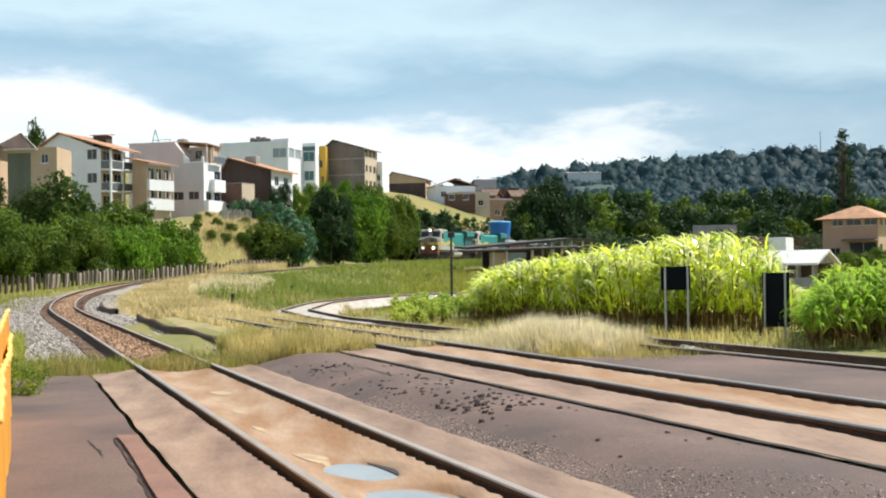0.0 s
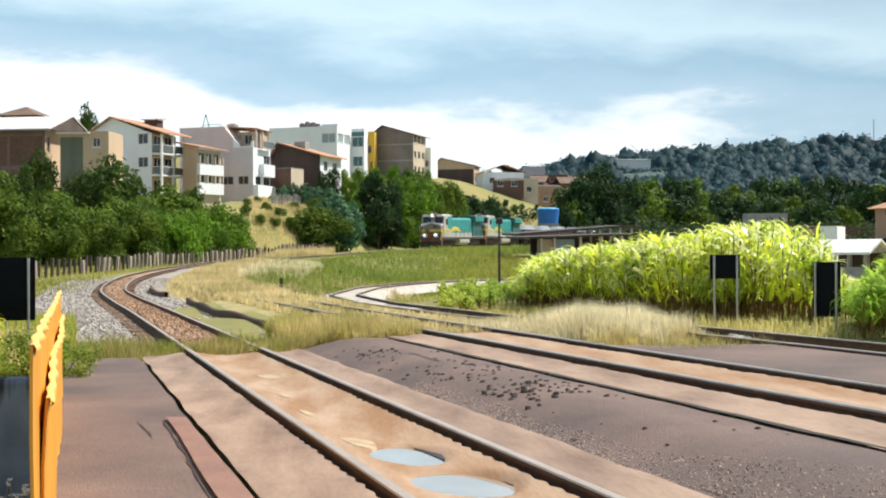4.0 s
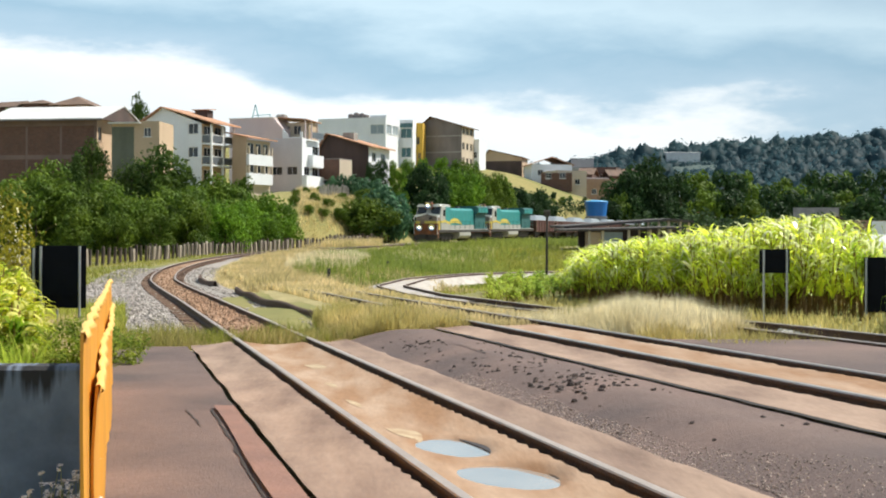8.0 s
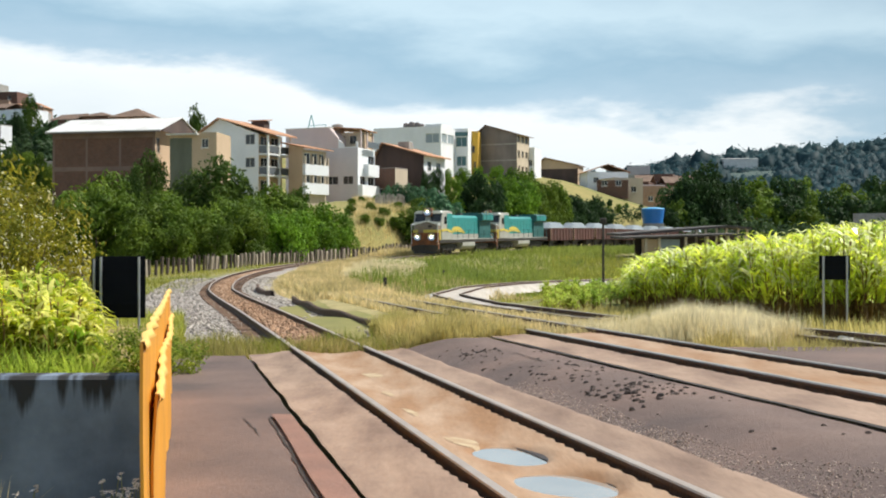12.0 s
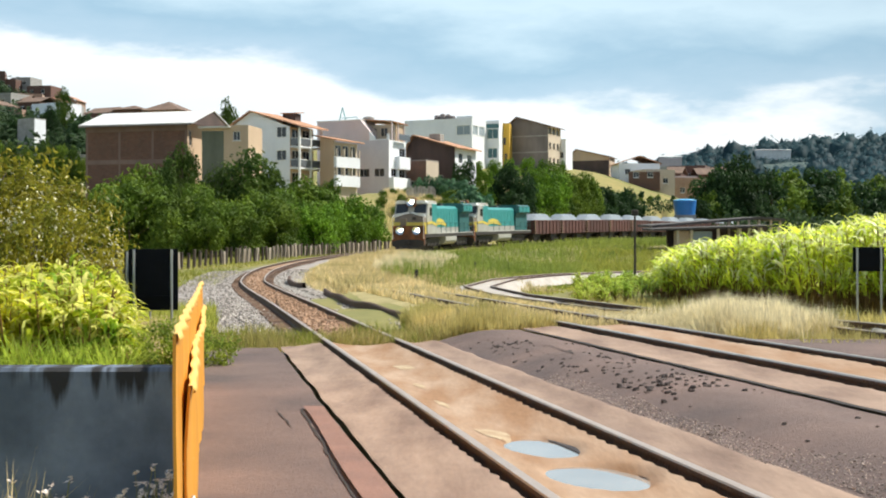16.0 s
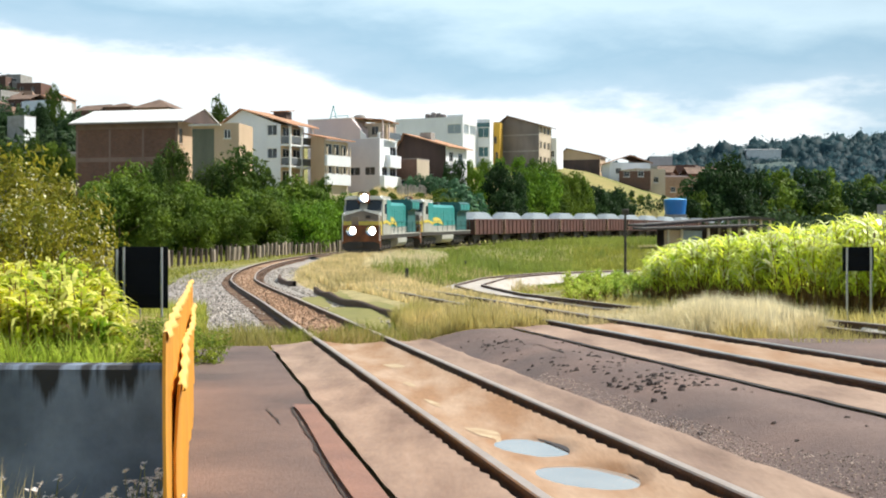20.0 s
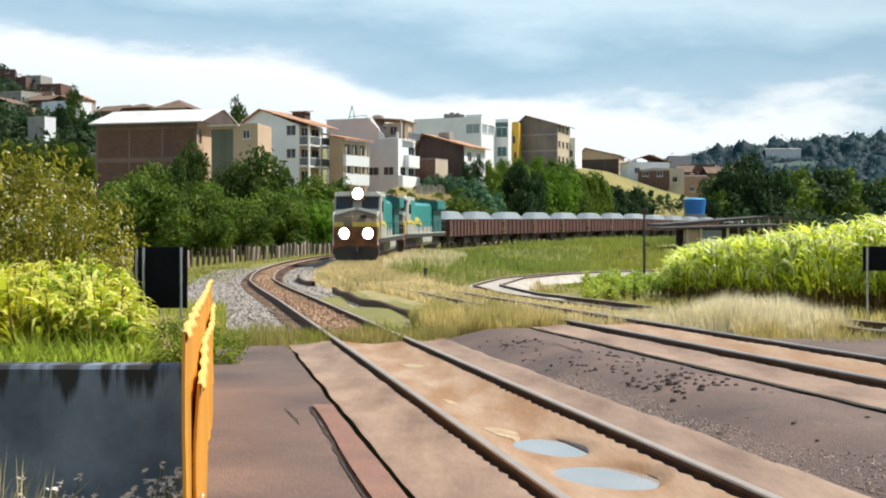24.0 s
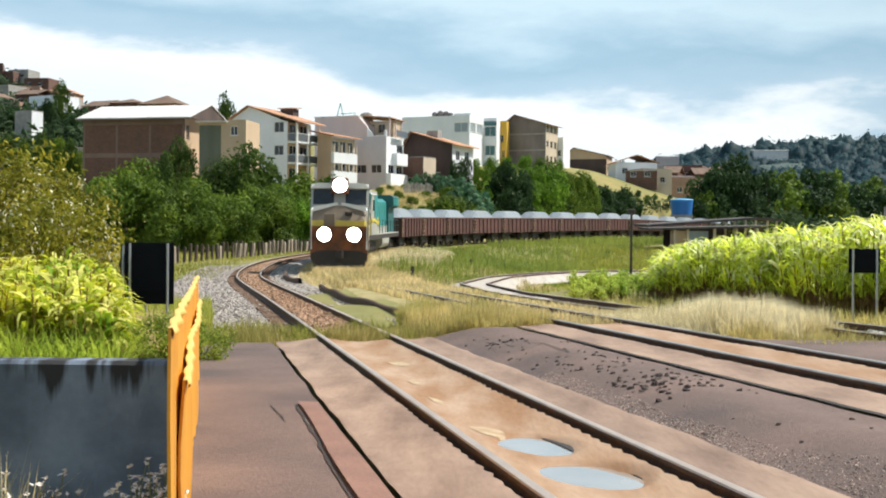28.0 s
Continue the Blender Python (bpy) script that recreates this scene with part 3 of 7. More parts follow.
    for i in range(9):
        y = -5.3 + i * 1.12
        for sx in (-0.97, 0.95):
            part("hood_door", Shape().box(sx, sx + 0.012, y, y + 0.98, 1.6, 3.3), M_TEAL, hood)
    for sx in (-1.0, 0.975):
        arch = [(-5.2 + 5.2 * i / 14, 2.1 + 0.62 * math.sin(math.pi * i / 14) ** 0.8) for i in range(15)]
        part("yellow_arch", Shape().prism(arch + [(-5.2 + 5.2 * i / 14, 2.0 + 0.2 * math.sin(math.pi * i / 14)) for i in range(14, -1, -1)], "x", sx, sx + 0.025), M_YELLOW, hood, "yellow wave painted on the hood")
        part("pale_skirt", Shape().box(sx, sx + 0.018, -5.5, 4.9, 1.46, 1.96), M_PALE, hood, "pale grey lower hood side")
    for sx in (-1.47, 1.445):
        part("yellow_stripe", Shape().prism([(-9.0, 2.2), (-9.0, 2.42), (-7.4, 2.5), (-5.6, 2.25), (-5.6, 2.02), (-7.4, 2.28)], "x", sx, sx + 0.025), M_YELLOW, cab, "yellow wave stripe")
    part("exhaust_stack", Shape().slab(-0.35, 0.35, 0.6, 1.5, 3.8, 4.05, 0.04), M_DARK, hood)
    rad = part("radiator_cab", Shape().prism([(-1.1, 1.42), (-1.1, 3.2), (-1.45, 3.35), (-1.45, 4.0), (-1.2, 4.15), (1.2, 4.15), (1.45, 4.0), (1.45, 3.35), (1.1, 3.2), (1.1, 1.42)], "y", 5.0, 9.2), M_TEALDARK, t, "sooty radiator hood")
    for sx in (-1.48, 1.46):
        for i in range(3):
            part("radiator_grille", Shape().box(sx, sx + 0.02, 5.3 + i * 1.3, 6.4 + i * 1.3, 3.42, 3.92), M_TEAL, rad)
    part("walkway", Shape().slab(-1.42, 1.42, -5.6, 9.6, 1.40, 1.46, 0.01), M_PALE, t, "pale walkway edge")
    for sx in (-1.38, 1.38):
        r = Shape().tube([(sx, -5.5, 2.35), (sx, 9.5, 2.35)], 0.022, 6).tube([(sx, -5.5, 1.95), (sx, 9.5, 1.95)], 0.016, 6)
        hr = part("handrail", r, M_TEALDARK, t)
        post = Shape().tube([(0, 0, 1.44), (0, 0, 2.36)], 0.02, 6).mesh("post", M_TEALDARK)
        for i in range(9):
            part("post", post, M_PALE, hr, "", False, pose(sx, -5.5 + i * 1.87, 0))
    part("fuel_tank", Shape().prism([(-1.3, 0.55), (-1.42, 0.75), (-1.42, 1.12), (1.42, 1.12), (1.42, 0.75), (1.3, 0.55), (1.0, 0.42), (-1.0, 0.42)], "y", -2.1, 2.3), M_PALE, t, "pale grey fuel tank")
    for y in (-5.6, 5.8):
        bogie(t, y, 2.6, (-1.9, -0.65, 0.65, 1.9))
    return t


def wagon():
    """Four-axle ore gondola, 9.4 m over its ends, heaped with load."""
    t = thing("ore_wagon", "red-brown ore wagon heaped with pale grey load", "wagon", None, "ore wagons of the train")
    body = part("body", Shape().box(-1.36, 1.36, -4.5, 4.5, 0.98, 1.06).box(-1.38, -1.32, -4.5, 4.5, 1.0, 2.5).box(1.32, 1.38, -4.5, 4.5, 1.0, 2.5).box(-1.32, 1.32, -4.5, -4.44, 1.06, 2.5).box(-1.32, 1.32, 4.44, 4.5, 1.06, 2.5), M_WAGON, t)
    rib = Shape().prism([(-0.06, 0), (-0.045, 0.09), (0.045, 0.09), (0.06, 0)], "z", 1.0, 2.42).mesh("rib", M_WAGON)
    for i in range(8):
        y = -4.38 + i * 8.76 / 7
        part("rib", rib, M_WAGON, body, "", False, pose(1.38, y, 0, 0, 0, -90))
        part("rib", rib, M_WAGON, body, "", False, pose(-1.38, y, 0, 0, 0, 90))
    for x in (-1.4, 1.33):
        part("top_rail", Shape().slab(x, x + 0.09, -4.55, 4.55, 2.42, 2.54, 0.02), M_WAGON, body)
    rung = Shape().slab(-0.035, 0.035, -0.09, 0.09, -0.05, 0.06, 0.01).mesh("rung", material_once("scraped_pale_steel", (0.42, 0.30, 0.20)))
    lad = material_once("scraped_pale_steel", (0.42, 0.30, 0.20))
    for y in (-4.53, 4.45):
        lad_ob = part("ladder", Shape().box(1.40, 1.43, y - 0.01, y + 0.02, 1.0, 2.45), lad, t, "pale scuffed end ladder")
        for k in range(5):
            part("rung", rung, lad, lad_ob, "", False, pose(1.44, y + 0.05, 1.1 + k * 0.3))
    rows = []
    for j, y in enumerate((-3.75, -2.9, -2.05, -1.0, 0.0, 1.0, 2.05, 2.9, 3.75)):
        e = min(1, (3.75 - abs(y)) / 1.7)
        rows.append([(-1.3 + 2.6 * i / 8, y, 2.30 + 0.95 * e * min(1, (1.3 - abs(-1.3 + 2.6 * i / 8)) / 0.75) + 0.05 * rough(i, j, 0.8, 3)) for i in range(9)])
    part("load", Shape().sheet(rows), M_COVER, t, "heaped pale grey load")
    part("centre_sill", Shape().slab(-0.3, 0.3, -4.7, 4.7, 0.72, 1.0, 0.03), M_DARK, t)
    for y in (-4.85, 4.6):
        part("coupler", Shape().slab(-0.14, 0.14, y, y + 0.25, 0.68, 0.94, 0.03), M_DARK, t)
    for y in (-3.0, 3.0):
        bogie(t, y, 1.15, (-0.8, 0.8))
    return t


TRAIN = []         # thing, distance of its middle behind the train's front
_l = locomotive()
_l.scale = (1, 0.94, 1)
TRAIN.append((_l, 9.8))
_l2 = copy_thing(_l, Matrix())
TRAIN.append((_l2, 28.8))
tagged(_l2, "second teal and yellow locomotive, its lamps unlit")
for ob in _l2.children_recursive:
    if ob.data and ob.data.materials and ob.data.materials[0] == M_LAMP:
        ob.material_slots[0].link = "OBJECT"
        ob.material_slots[0].material = M_GLASSDARK
        ob["label"] = "unlit lamp"
_w = wagon()
for i in range(26):
    TRAIN.append((_w if i == 0 else copy_thing(_w, Matrix()), 43.7 + 9.75 * i))


def on_track(s, reach):
    a = [float(np.interp(s - reach, LS, q)) for q in (LX, LY)]
    b = [float(np.interp(s + reach, LS, q)) for q in (LX, LY)]
    za, zb = top_2(s - reach), top_2(s + reach)
    turn = -math.atan2(b[0] - a[0], b[1] - a[1])
    climb = math.atan2(zb - za, 2 * reach)
    return Matrix.Translation(((a[0] + b[0]) / 2, (a[1] + b[1]) / 2, (za + zb) / 2)) @ Euler((climb, 0, turn)).to_matrix().to_4x4()


# ---- buildings on the slope ----
def plaster(name, colour, second=None, amount=0.6):
    return material(name, colour, 0.85, second=second, scale=0.45, amount=amount, fine=8, fine_amount=0.12, bump=0.1, stretch=(1, 1, 0.45))


M_LIMEWHITE = plaster("white_plaster", (0.82, 0.84, 0.87), (0.70, 0.72, 0.76))
M_LILAC = plaster("pale_lilac_plaster", (0.62, 0.58, 0.60), (0.5, 0.47, 0.5))
M_PINK = plaster("pale_pink_plaster", (0.60, 0.50, 0.47), (0.5, 0.42, 0.40))
M_CREAM = plaster("cream_plaster", (0.58, 0.49, 0.38), (0.46, 0.38, 0.29))
M_OCHRE = plaster("ochre_yellow_plaster", (0.68, 0.42, 0.06), (0.52, 0.32, 0.05))
M_GREYWALL = plaster("bare_grey_render", (0.24, 0.21, 0.20), (0.15, 0.13, 0.125), 0.9)
# dark brick that also serves as painted shade on two houses
M_DARKBRICK = plaster("dark_weathered_brick", (0.105, 0.07, 0.06), (0.06, 0.043, 0.04), 0.9)
M_TILE = material("orange_clay_tile", (0.50, 0.27, 0.15), 0.8, second=(0.33, 0.17, 0.10), scale=1.2, amount=0.9, fine=7, fine_amount=0.3, bump=0.5, bump_scale=7)
M_TILEOLD = material("weathered_brown_tile", (0.20, 0.13, 0.09), 0.85, second=(0.12, 0.08, 0.06), scale=1.0, amount=0.9, fine=7, fine_amount=0.3, bump=0.5, bump_scale=7)
M_ZINC = material("pale_fibre_cement_sheet", (0.70, 0.70, 0.69), 0.6, second=(0.55, 0.54, 0.52), scale=0.5, amount=0.8, fine=3, fine_amount=0.12, bump=0.3, bump_scale=4)
M_CONCRETE = material("grey_concrete", (0.36, 0.35, 0.33), 0.9, second=(0.25, 0.24, 0.22), scale=1.2, amount=0.8, fine=14, fine_amount=0.2, bump=0.25)
M_BLIND = material("bluish_blind", (0.30, 0.36, 0.40), 0.5, second=(0.24, 0.29, 0.33), scale=2, bump=0.05)
M_TEALGLASS = material("teal_tinted_glass", (0.05, 0.14, 0.15), 0.1, second=(0.03, 0.09, 0.10), bump=0)


def brick_wall(name, a, b, mortar):
    m = material(name, a, 0.9, second=b, scale=0.6, amount=0.8, bump=0)
    n, l = m.node_tree.nodes, m.node_tree.links
    bs = n["Principled BSDF"]
    src = bs.inputs["Base Color"].links[0].from_socket
    t = n.new("ShaderNodeTexBrick")
    t.inputs["Scale"].default_value = 1.0
    t.inputs["Brick Width"].default_value, t.inputs["Row Height"].default_value, t.inputs["Mortar Size"].default_value = 0.3, 0.2, 0.014
    t.inputs["Mortar"].default_value = (*mortar, 1)
    co = n["Texture Coordinate"]
    rot = n.new("ShaderNodeMapping")
    rot.inputs["Rotation"].default_value = (radians(90), 0, 0)
    l.new(co.outputs["Object"], rot.inputs[0])
    l.new(rot.outputs[0], t.inputs["Vector"])
    l.new(src, t.inputs["Color1"])
    dk = n.new("ShaderNodeHueSaturation")
    dk.inputs["Value"].default_value = 0.78
    l.new(src, dk.inputs["Color"])
    l.new(dk.outputs[0], t.inputs["Color2"])
    l.new(t.outputs[0], bs.inputs["Base Color"])
    return m


M_BRICK = brick_wall("hollow_brick", (0.17, 0.085, 0.062), (0.12, 0.064, 0.05), (0.14, 0.105, 0.088))
M_BRICK2 = brick_wall("pale_hollow_brick", (0.44, 0.27, 0.18), (0.36, 0.22, 0.15), (0.34, 0.27, 0.22))


def facade(w, h, holes, thick=0.25, top=None):
    """A wall of that width and height with real openings (x0, x1, z0, z1); outer face at y = 0. top: gable peak (x, z)."""
    xs = sorted({0.0, w} | {q[0] for q in holes} | {q[1] for q in holes})
    zs = sorted({0.0, h} | {q[2] for q in holes} | {q[3] for q in holes})
    s = Shape()

    def open_at(i, j):
        if not (0 <= i < len(xs) - 1 and 0 <= j < len(zs) - 1):
            return None
        x, z = (xs[i] + xs[i + 1]) / 2, (zs[j] + zs[j + 1]) / 2
        return any(q[0] < x < q[1] and q[2] < z < q[3] for q in holes)

    for i in range(len(xs) - 1):
        for j in range(len(zs) - 1):
            x0, x1, z0, z1 = xs[i], xs[i + 1], zs[j], zs[j + 1]
            if not open_at(i, j):
                s.add([(x0, 0, z0), (x1, 0, z0), (x1, 0, z1), (x0, 0, z1)], [(0, 1, 2, 3)])
                s.add([(x0, thick, z0), (x1, thick, z0), (x1, thick, z1), (x0, thick, z1)], [(3, 2, 1, 0)])
            else:
                if not open_at(i - 1, j):
                    s.add([(x0, 0, z0), (x0, 0, z1), (x0, thick, z1), (x0, thick, z0)], [(0, 1, 2, 3)])
                if not open_at(i + 1, j):
                    s.add([(x1, 0, z0), (x1, 0, z1), (x1, thick, z1), (x1, thick, z0)], [(3, 2, 1, 0)])
                if not open_at(i, j - 1):
                    s.add([(x0, 0, z0), (x1, 0, z0), (x1, thick, z0), (x0, thick, z0)], [(3, 2, 1, 0)])
                if not open_at(i, j + 1):
                    s.add([(x0, 0, z1), (x1, 0, z1), (x1, thick, z1), (x0, thick, z1)], [(0, 1, 2, 3)])
    s.add([(0, 0, h), (w, 0, h), (w, thick, h), (0, thick, h)], [(0, 1, 2, 3)])
    if top:
        s.prism([(0, h), (w, h), (top[0], top[1])], "y", 0, thick)
    return s


def put_windows(wall, holes, frame_mat, pane_mat, thick=0.25, bars=1):
    for x0, x1, z0, z1 in holes:
        f = 0.06
        s = Shape().box(x0, x1, 0.08, 0.16, z0, z0 + f).box(x0, x1, 0.08, 0.16, z1 - f, z1).box(x0, x0 + f, 0.08, 0.16, z0 + f, z1 - f).box(x1 - f, x1, 0.08, 0.16, z0 + f, z1 - f)
        for k in range(1, bars + 1):
            x = x0 + (x1 - x0) * k / (bars + 1)
            s.box(x - 0.025, x + 0.025, 0.08, 0.16, z0 + f, z1 - f)
        win = part("window", s, frame_mat, wall)
        part("pane", Shape().box(x0 + f, x1 - f, 0.11, 0.13, z0 + f, z1 - f), pane_mat, win)
        part("sill", Shape().box(x0 - 0.08, x1 + 0.08, -0.07, 0.0, z0 - 0.08, z0 - 0.002), frame_mat, win)


def walls(t, w, d, h, front, right, mats, front_top=None, right_top=None, frame=None, pane=None, panes=True, bars=1, left=()):
    """Four walls of a building: w wide along x, d deep along y, h high; front faces -y, right faces +x."""
    frame, pane = frame or M_WHITE, pane or M_GLASSDARK
    turned = ((w, front, front_top, pose(0, 0, 0)), (d, right, right_top, pose(w, 0.002, 0, 0, 0, 90)),
              (w, (), front_top and (w - front_top[0], front_top[1]), pose(w - 0.002, d, 0, 0, 0, 180)), (d, left, right_top and (d - right_top[0], right_top[1]), pose(0, d - 0.002, 0, 0, 0, -90)))
    for i, (ww, holes, top, m) in enumerate(turned):
        wall = part("wall", facade(ww, h, list(holes), 0.25, top), mats[min(i, len(mats) - 1)], t, "", False, m)
        if panes and holes:
            put_windows(wall, holes, frame, pane, 0.25, bars)
    part("floor_slab", Shape().box(0.26, w - 0.26, 0.26, d - 0.26, 0.0, 0.2), M_CONCRETE, t)


def slope(pts, thick=0.16):
    """A roof plane from four upper corners."""
    p = [Vector(q) for q in pts]
    dn = Vector((0, 0, -thick))
    return Shape().add(p + [q + dn for q in p], [(0, 1, 2, 3), (7, 6, 5, 4), (0, 4, 5, 1), (1, 5, 6, 2), (2, 6, 7, 3), (3, 7, 4, 0)])


def gable_roof(t, w, d, h, peak, over, mat, along="y", px=None):
    """Ridge along y at x = px (front gable), or along x at y = px."""
    o = over
    if along == "y":
        px = w / 2 if px is None else px
        zl, zr = h - o * (peak - h) / px, h - o * (peak - h) / (w - px)
        part("roof", slope([(-o, -o, zl + 0.14), (px, -o, peak + 0.14), (px, d + o, peak + 0.14), (-o, d + o, zl + 0.14)]), mat, t)
        part("roof", slope([(px, -o, peak + 0.14), (w + o, -o, zr + 0.14), (w + o, d + o, zr + 0.14), (px, d + o, peak + 0.14)]), mat, t)
    else:
        px = d / 2 if px is None else px
        zl, zr = h - o * (peak - h) / px, h - o * (peak - h) / (d - px)
        part("roof", slope([(-o, -o, zl + 0.14), (w + o, -o, zl + 0.14), (w + o, px, peak + 0.14), (-o, px, peak + 0.14)]), mat, t)
        part("roof", slope([(-o, px, peak + 0.14), (w + o, px, peak + 0.14), (w + o, d + o, zr + 0.14), (-o, d + o, zr + 0.14)]), mat, t)


def flat_roof(t, w, d, h, mat, rim=0.5):
    part("roof", Shape().box(0.25, w - 0.25, 0.25, d - 0.25, h - 0.22, h - 0.02), M_CONCRETE, t)
    part("parapet", Shape().box(0, w, -0.003, 0.15, h + 0.002, h + rim).box(0, w, d - 0.15, d, h + 0.002, h + rim).box(0, 0.15, 0.15, d - 0.15, h + 0.002, h + rim).box(w - 0.15, w + 0.003, 0.15, d - 0.15, h + 0.002, h + rim), mat, t)


def hip_roof(t, w, d, h, peak, over, mat):
    o, k = over, min(w, d) / 2
    z = h + 0.02
    a, b, c, e = (-o, -o, z), (w + o, -o, z), (w + o, d + o, z), (-o, d + o, z)
    r0, r1 = ((k, d / 2, peak), (w - k, d / 2, peak)) if w >= d else ((w / 2, k, peak), (w / 2, d - k, peak))
    if w < d:
        faces = [(0, 1, 4), (1, 2, 5, 4), (2, 3, 5), (3, 0, 4, 5), (3, 2, 1, 0)]
    else:
        faces = [(0, 1, 5, 4), (1, 2, 5), (2, 3, 4, 5), (3, 0, 4), (3, 2, 1, 0)]
    part("roof", Shape().add([a, b, c, e, r0, r1], faces), mat, t)


def loggia(t, x, y0, y1, z, mat, deep=1.1, posts=2, rail=0.95, post_mat=None):
    """A balcony standing out from the right-hand wall at x: slab, parapet, posts."""
    b = part("balcony", Shape().box(x + 0.004, x + deep, y0, y1, z - 0.16, z), mat, t)
    part("parapet", Shape().box(x + deep - 0.1, x + deep, y0 + 0.1, y1 - 0.1, z + 0.001, z + rail).box(x + 0.006, x + deep, y0, y0 + 0.098, z + 0.001, z + rail).box(x + 0.006, x + deep, y1 - 0.098, y1, z + 0.001, z + rail), mat, b)
    for k in range(posts):
        yy = y0 + 0.1 + (y1 - y0 - 0.2) * k / max(1, posts - 1)
        part("post", Shape().box(x + deep - 0.16, x + deep + 0.006, yy - 0.09, yy + 0.09, z + rail + 0.001, z + 2.62), post_mat or mat, b)


def house_at(name, label, x, y, z, turn, group=""):
    return thing(name, label, "house", pose(x, y, z, 0, 0, turn), group)


def plan(ul, uc, ub, d, turn, lean=-8):
    """Front left corner, width and depth of a house from the bearings of its front left, front right and back right corners."""
    c, s = math.cos(radians(turn)), math.sin(radians(turn))
    x, k, q = (uc + lean) * d / 2400, (ul + lean) / 2400, (ub + lean) / 2400
    w = (x - k * d) / (c - k * s)
    return x - w * c, d - w * s, w, (x - q * d) / (s + q * c)


def up(v, d, base=0.0):
    """Height over base of an elevation v at the distance d."""
    return 1.37 + v * d / 2400 - base


M_RAILDARK = material("smoked_balcony_panel", (0.13, 0.15, 0.17), 0.3, second=(0.08, 0.09, 0.10), scale=2, bump=0)
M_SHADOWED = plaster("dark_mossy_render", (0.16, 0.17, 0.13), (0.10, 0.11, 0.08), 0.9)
M_TAN = plaster("tan_plaster", (0.56, 0.42, 0.29), (0.44, 0.32, 0.22))
M_ROSE = plaster("light_tinted_rosy_plaster", (0.66, 0.55, 0.53), (0.55, 0.46, 0.46))

# brick warehouse under a bright sheet roof
x, y, w, dp = plan(-631, -451, -385, 152, -14)
A = house_at("brick_building", "unplastered brick building with a bright pale sheet roof", x, y, 4.4, -14)
M_BEAM = plaster("stained_cement_band", (0.21, 0.145, 0.125), (0.14, 0.095, 0.085), 0.9)
h, zp, m = up(233, 152, 4.4), up(258, 156, 4.4), dp / 2
walls(A, w, dp, h, [], [(0.4, 1.3, h - 2.4, h - 0.7), (0.4, 1.3, h - 6.6, h - 5.4), (6.0, 7.2, h - 2.4, h - 0.7)], [M_BRICK, M_TAN, M_BRICK, M_BRICK], None, (m, zp - 0.15), M_CREAM, M_GLASSDARK)
for k in (h - 4.4, h - 8.0, h - 0.7):
    part("ring_beam", Shape().box(-0.02, w - 0.02, -0.02, -0.004, k, k + 0.5), M_BEAM, A)
for k in range(4):
    part("pilaster", Shape().box(0.02 + k * (w - 0.3) / 3, k * (w - 0.3) / 3 + 0.26, -0.015, -0.004, 0, h - 0.75), M_BEAM, A)
for y0, e0, y1, e1 in ((-0.8, h + 0.05, m, zp), (m, zp, dp + 0.8, h + 0.05)):
    part("roof", slope([(-0.5, y0, e0), (w + 1.0, y0, e0), (w + 1.0, y1, e1), (-0.5, y1, e1)], 0.1), M_ZINC, A, "bright pale sheet roof")
for k in range(7):
    part("roof_seam", slope([(0.9 + k * 1.9, -0.82, h + 0.08), (0.96 + k * 1.9, -0.82, h + 0.08), (0.96 + k * 1.9, m - 0.02, zp + 0.03), (0.9 + k * 1.9, m - 0.02, zp + 0.03)], 0.02), M_WHITE, A)
part("eave_board", Shape().slab(-0.5, w + 0.95, -0.86, -0.8, h - 0.2, h - 0.03, 0.01), M_GREYWALL, A)
# added dark panel paints the shade under the roof's overhang
part("gable_panel", Shape().prism([(-0.6, h - 0.05), (m, zp - 0.16), (dp + 0.6, h - 0.05)], "x", w + 0.82, w + 0.88), M_DARKBRICK, A, "dark weathered gable boards")
x, y, w, dp = plan(-533 + 12, -460 - 10, -452, 215, -14)
N1 = house_at("hillside_house", "tan house with a wide hipped tile roof on the hill", x, y, 17.2, -14)
walls(N1, w, 6.0, 7.2, [(0.6, 1.6, 5.4, 6.6), (3.0, 4.0, 5.4, 6.6)], [], [M_BRICK2])
hip_roof(N1, w, 6.0, 7.2, 8.9, 1.0, M_TILEOLD)
x, y, w, dp = plan(-580, -534, -530, 222, -15)
N2 = house_at("hillside_house", "small bare brick house with a dark low roof on the hill", x, y, 17.5, -15)
walls(N2, w, 6.0, up(259, 222, 17.5), [(0.8, 1.8, 5.2, 6.6), (2.6, 3.6, 5.2, 6.6)], [], [M_BRICK])
hip_roof(N2, w, 6.0, up(259, 222, 17.5), up(269, 222, 17.5), 0.5, M_TILEOLD)
x, y, w, dp = plan(-425, -343, -338, 149, -10)
A2 = house_at("lean_to_house", "low house, half dark greenish grey, half tan, with a pale roof edge", x, y, 4.4, -10)
h = up(226, 149, 4.4)
walls(A2, w, 5, h, [(3.6, 4.4, 9.6, 10.6)], [], [M_TAN])
# dark panel puts the shadowed half of the front into colour
part("mossy_panel", Shape().box(0.0, w * 0.47, -0.03, -0.004, 0, h - 0.3), M_SHADOWED, A2, "dark mossy grey wall")
part("roof", Shape().box(-0.3, w * 0.62, -0.5, 5.2, h + 0.002, h + 0.16), M_ZINC, A2, "pale sheet roof")
part("parapet", Shape().box(w * 0.62 + 0.01, w, -0.003, 4.9, h + 0.002, h + 0.3), M_TAN, A2)

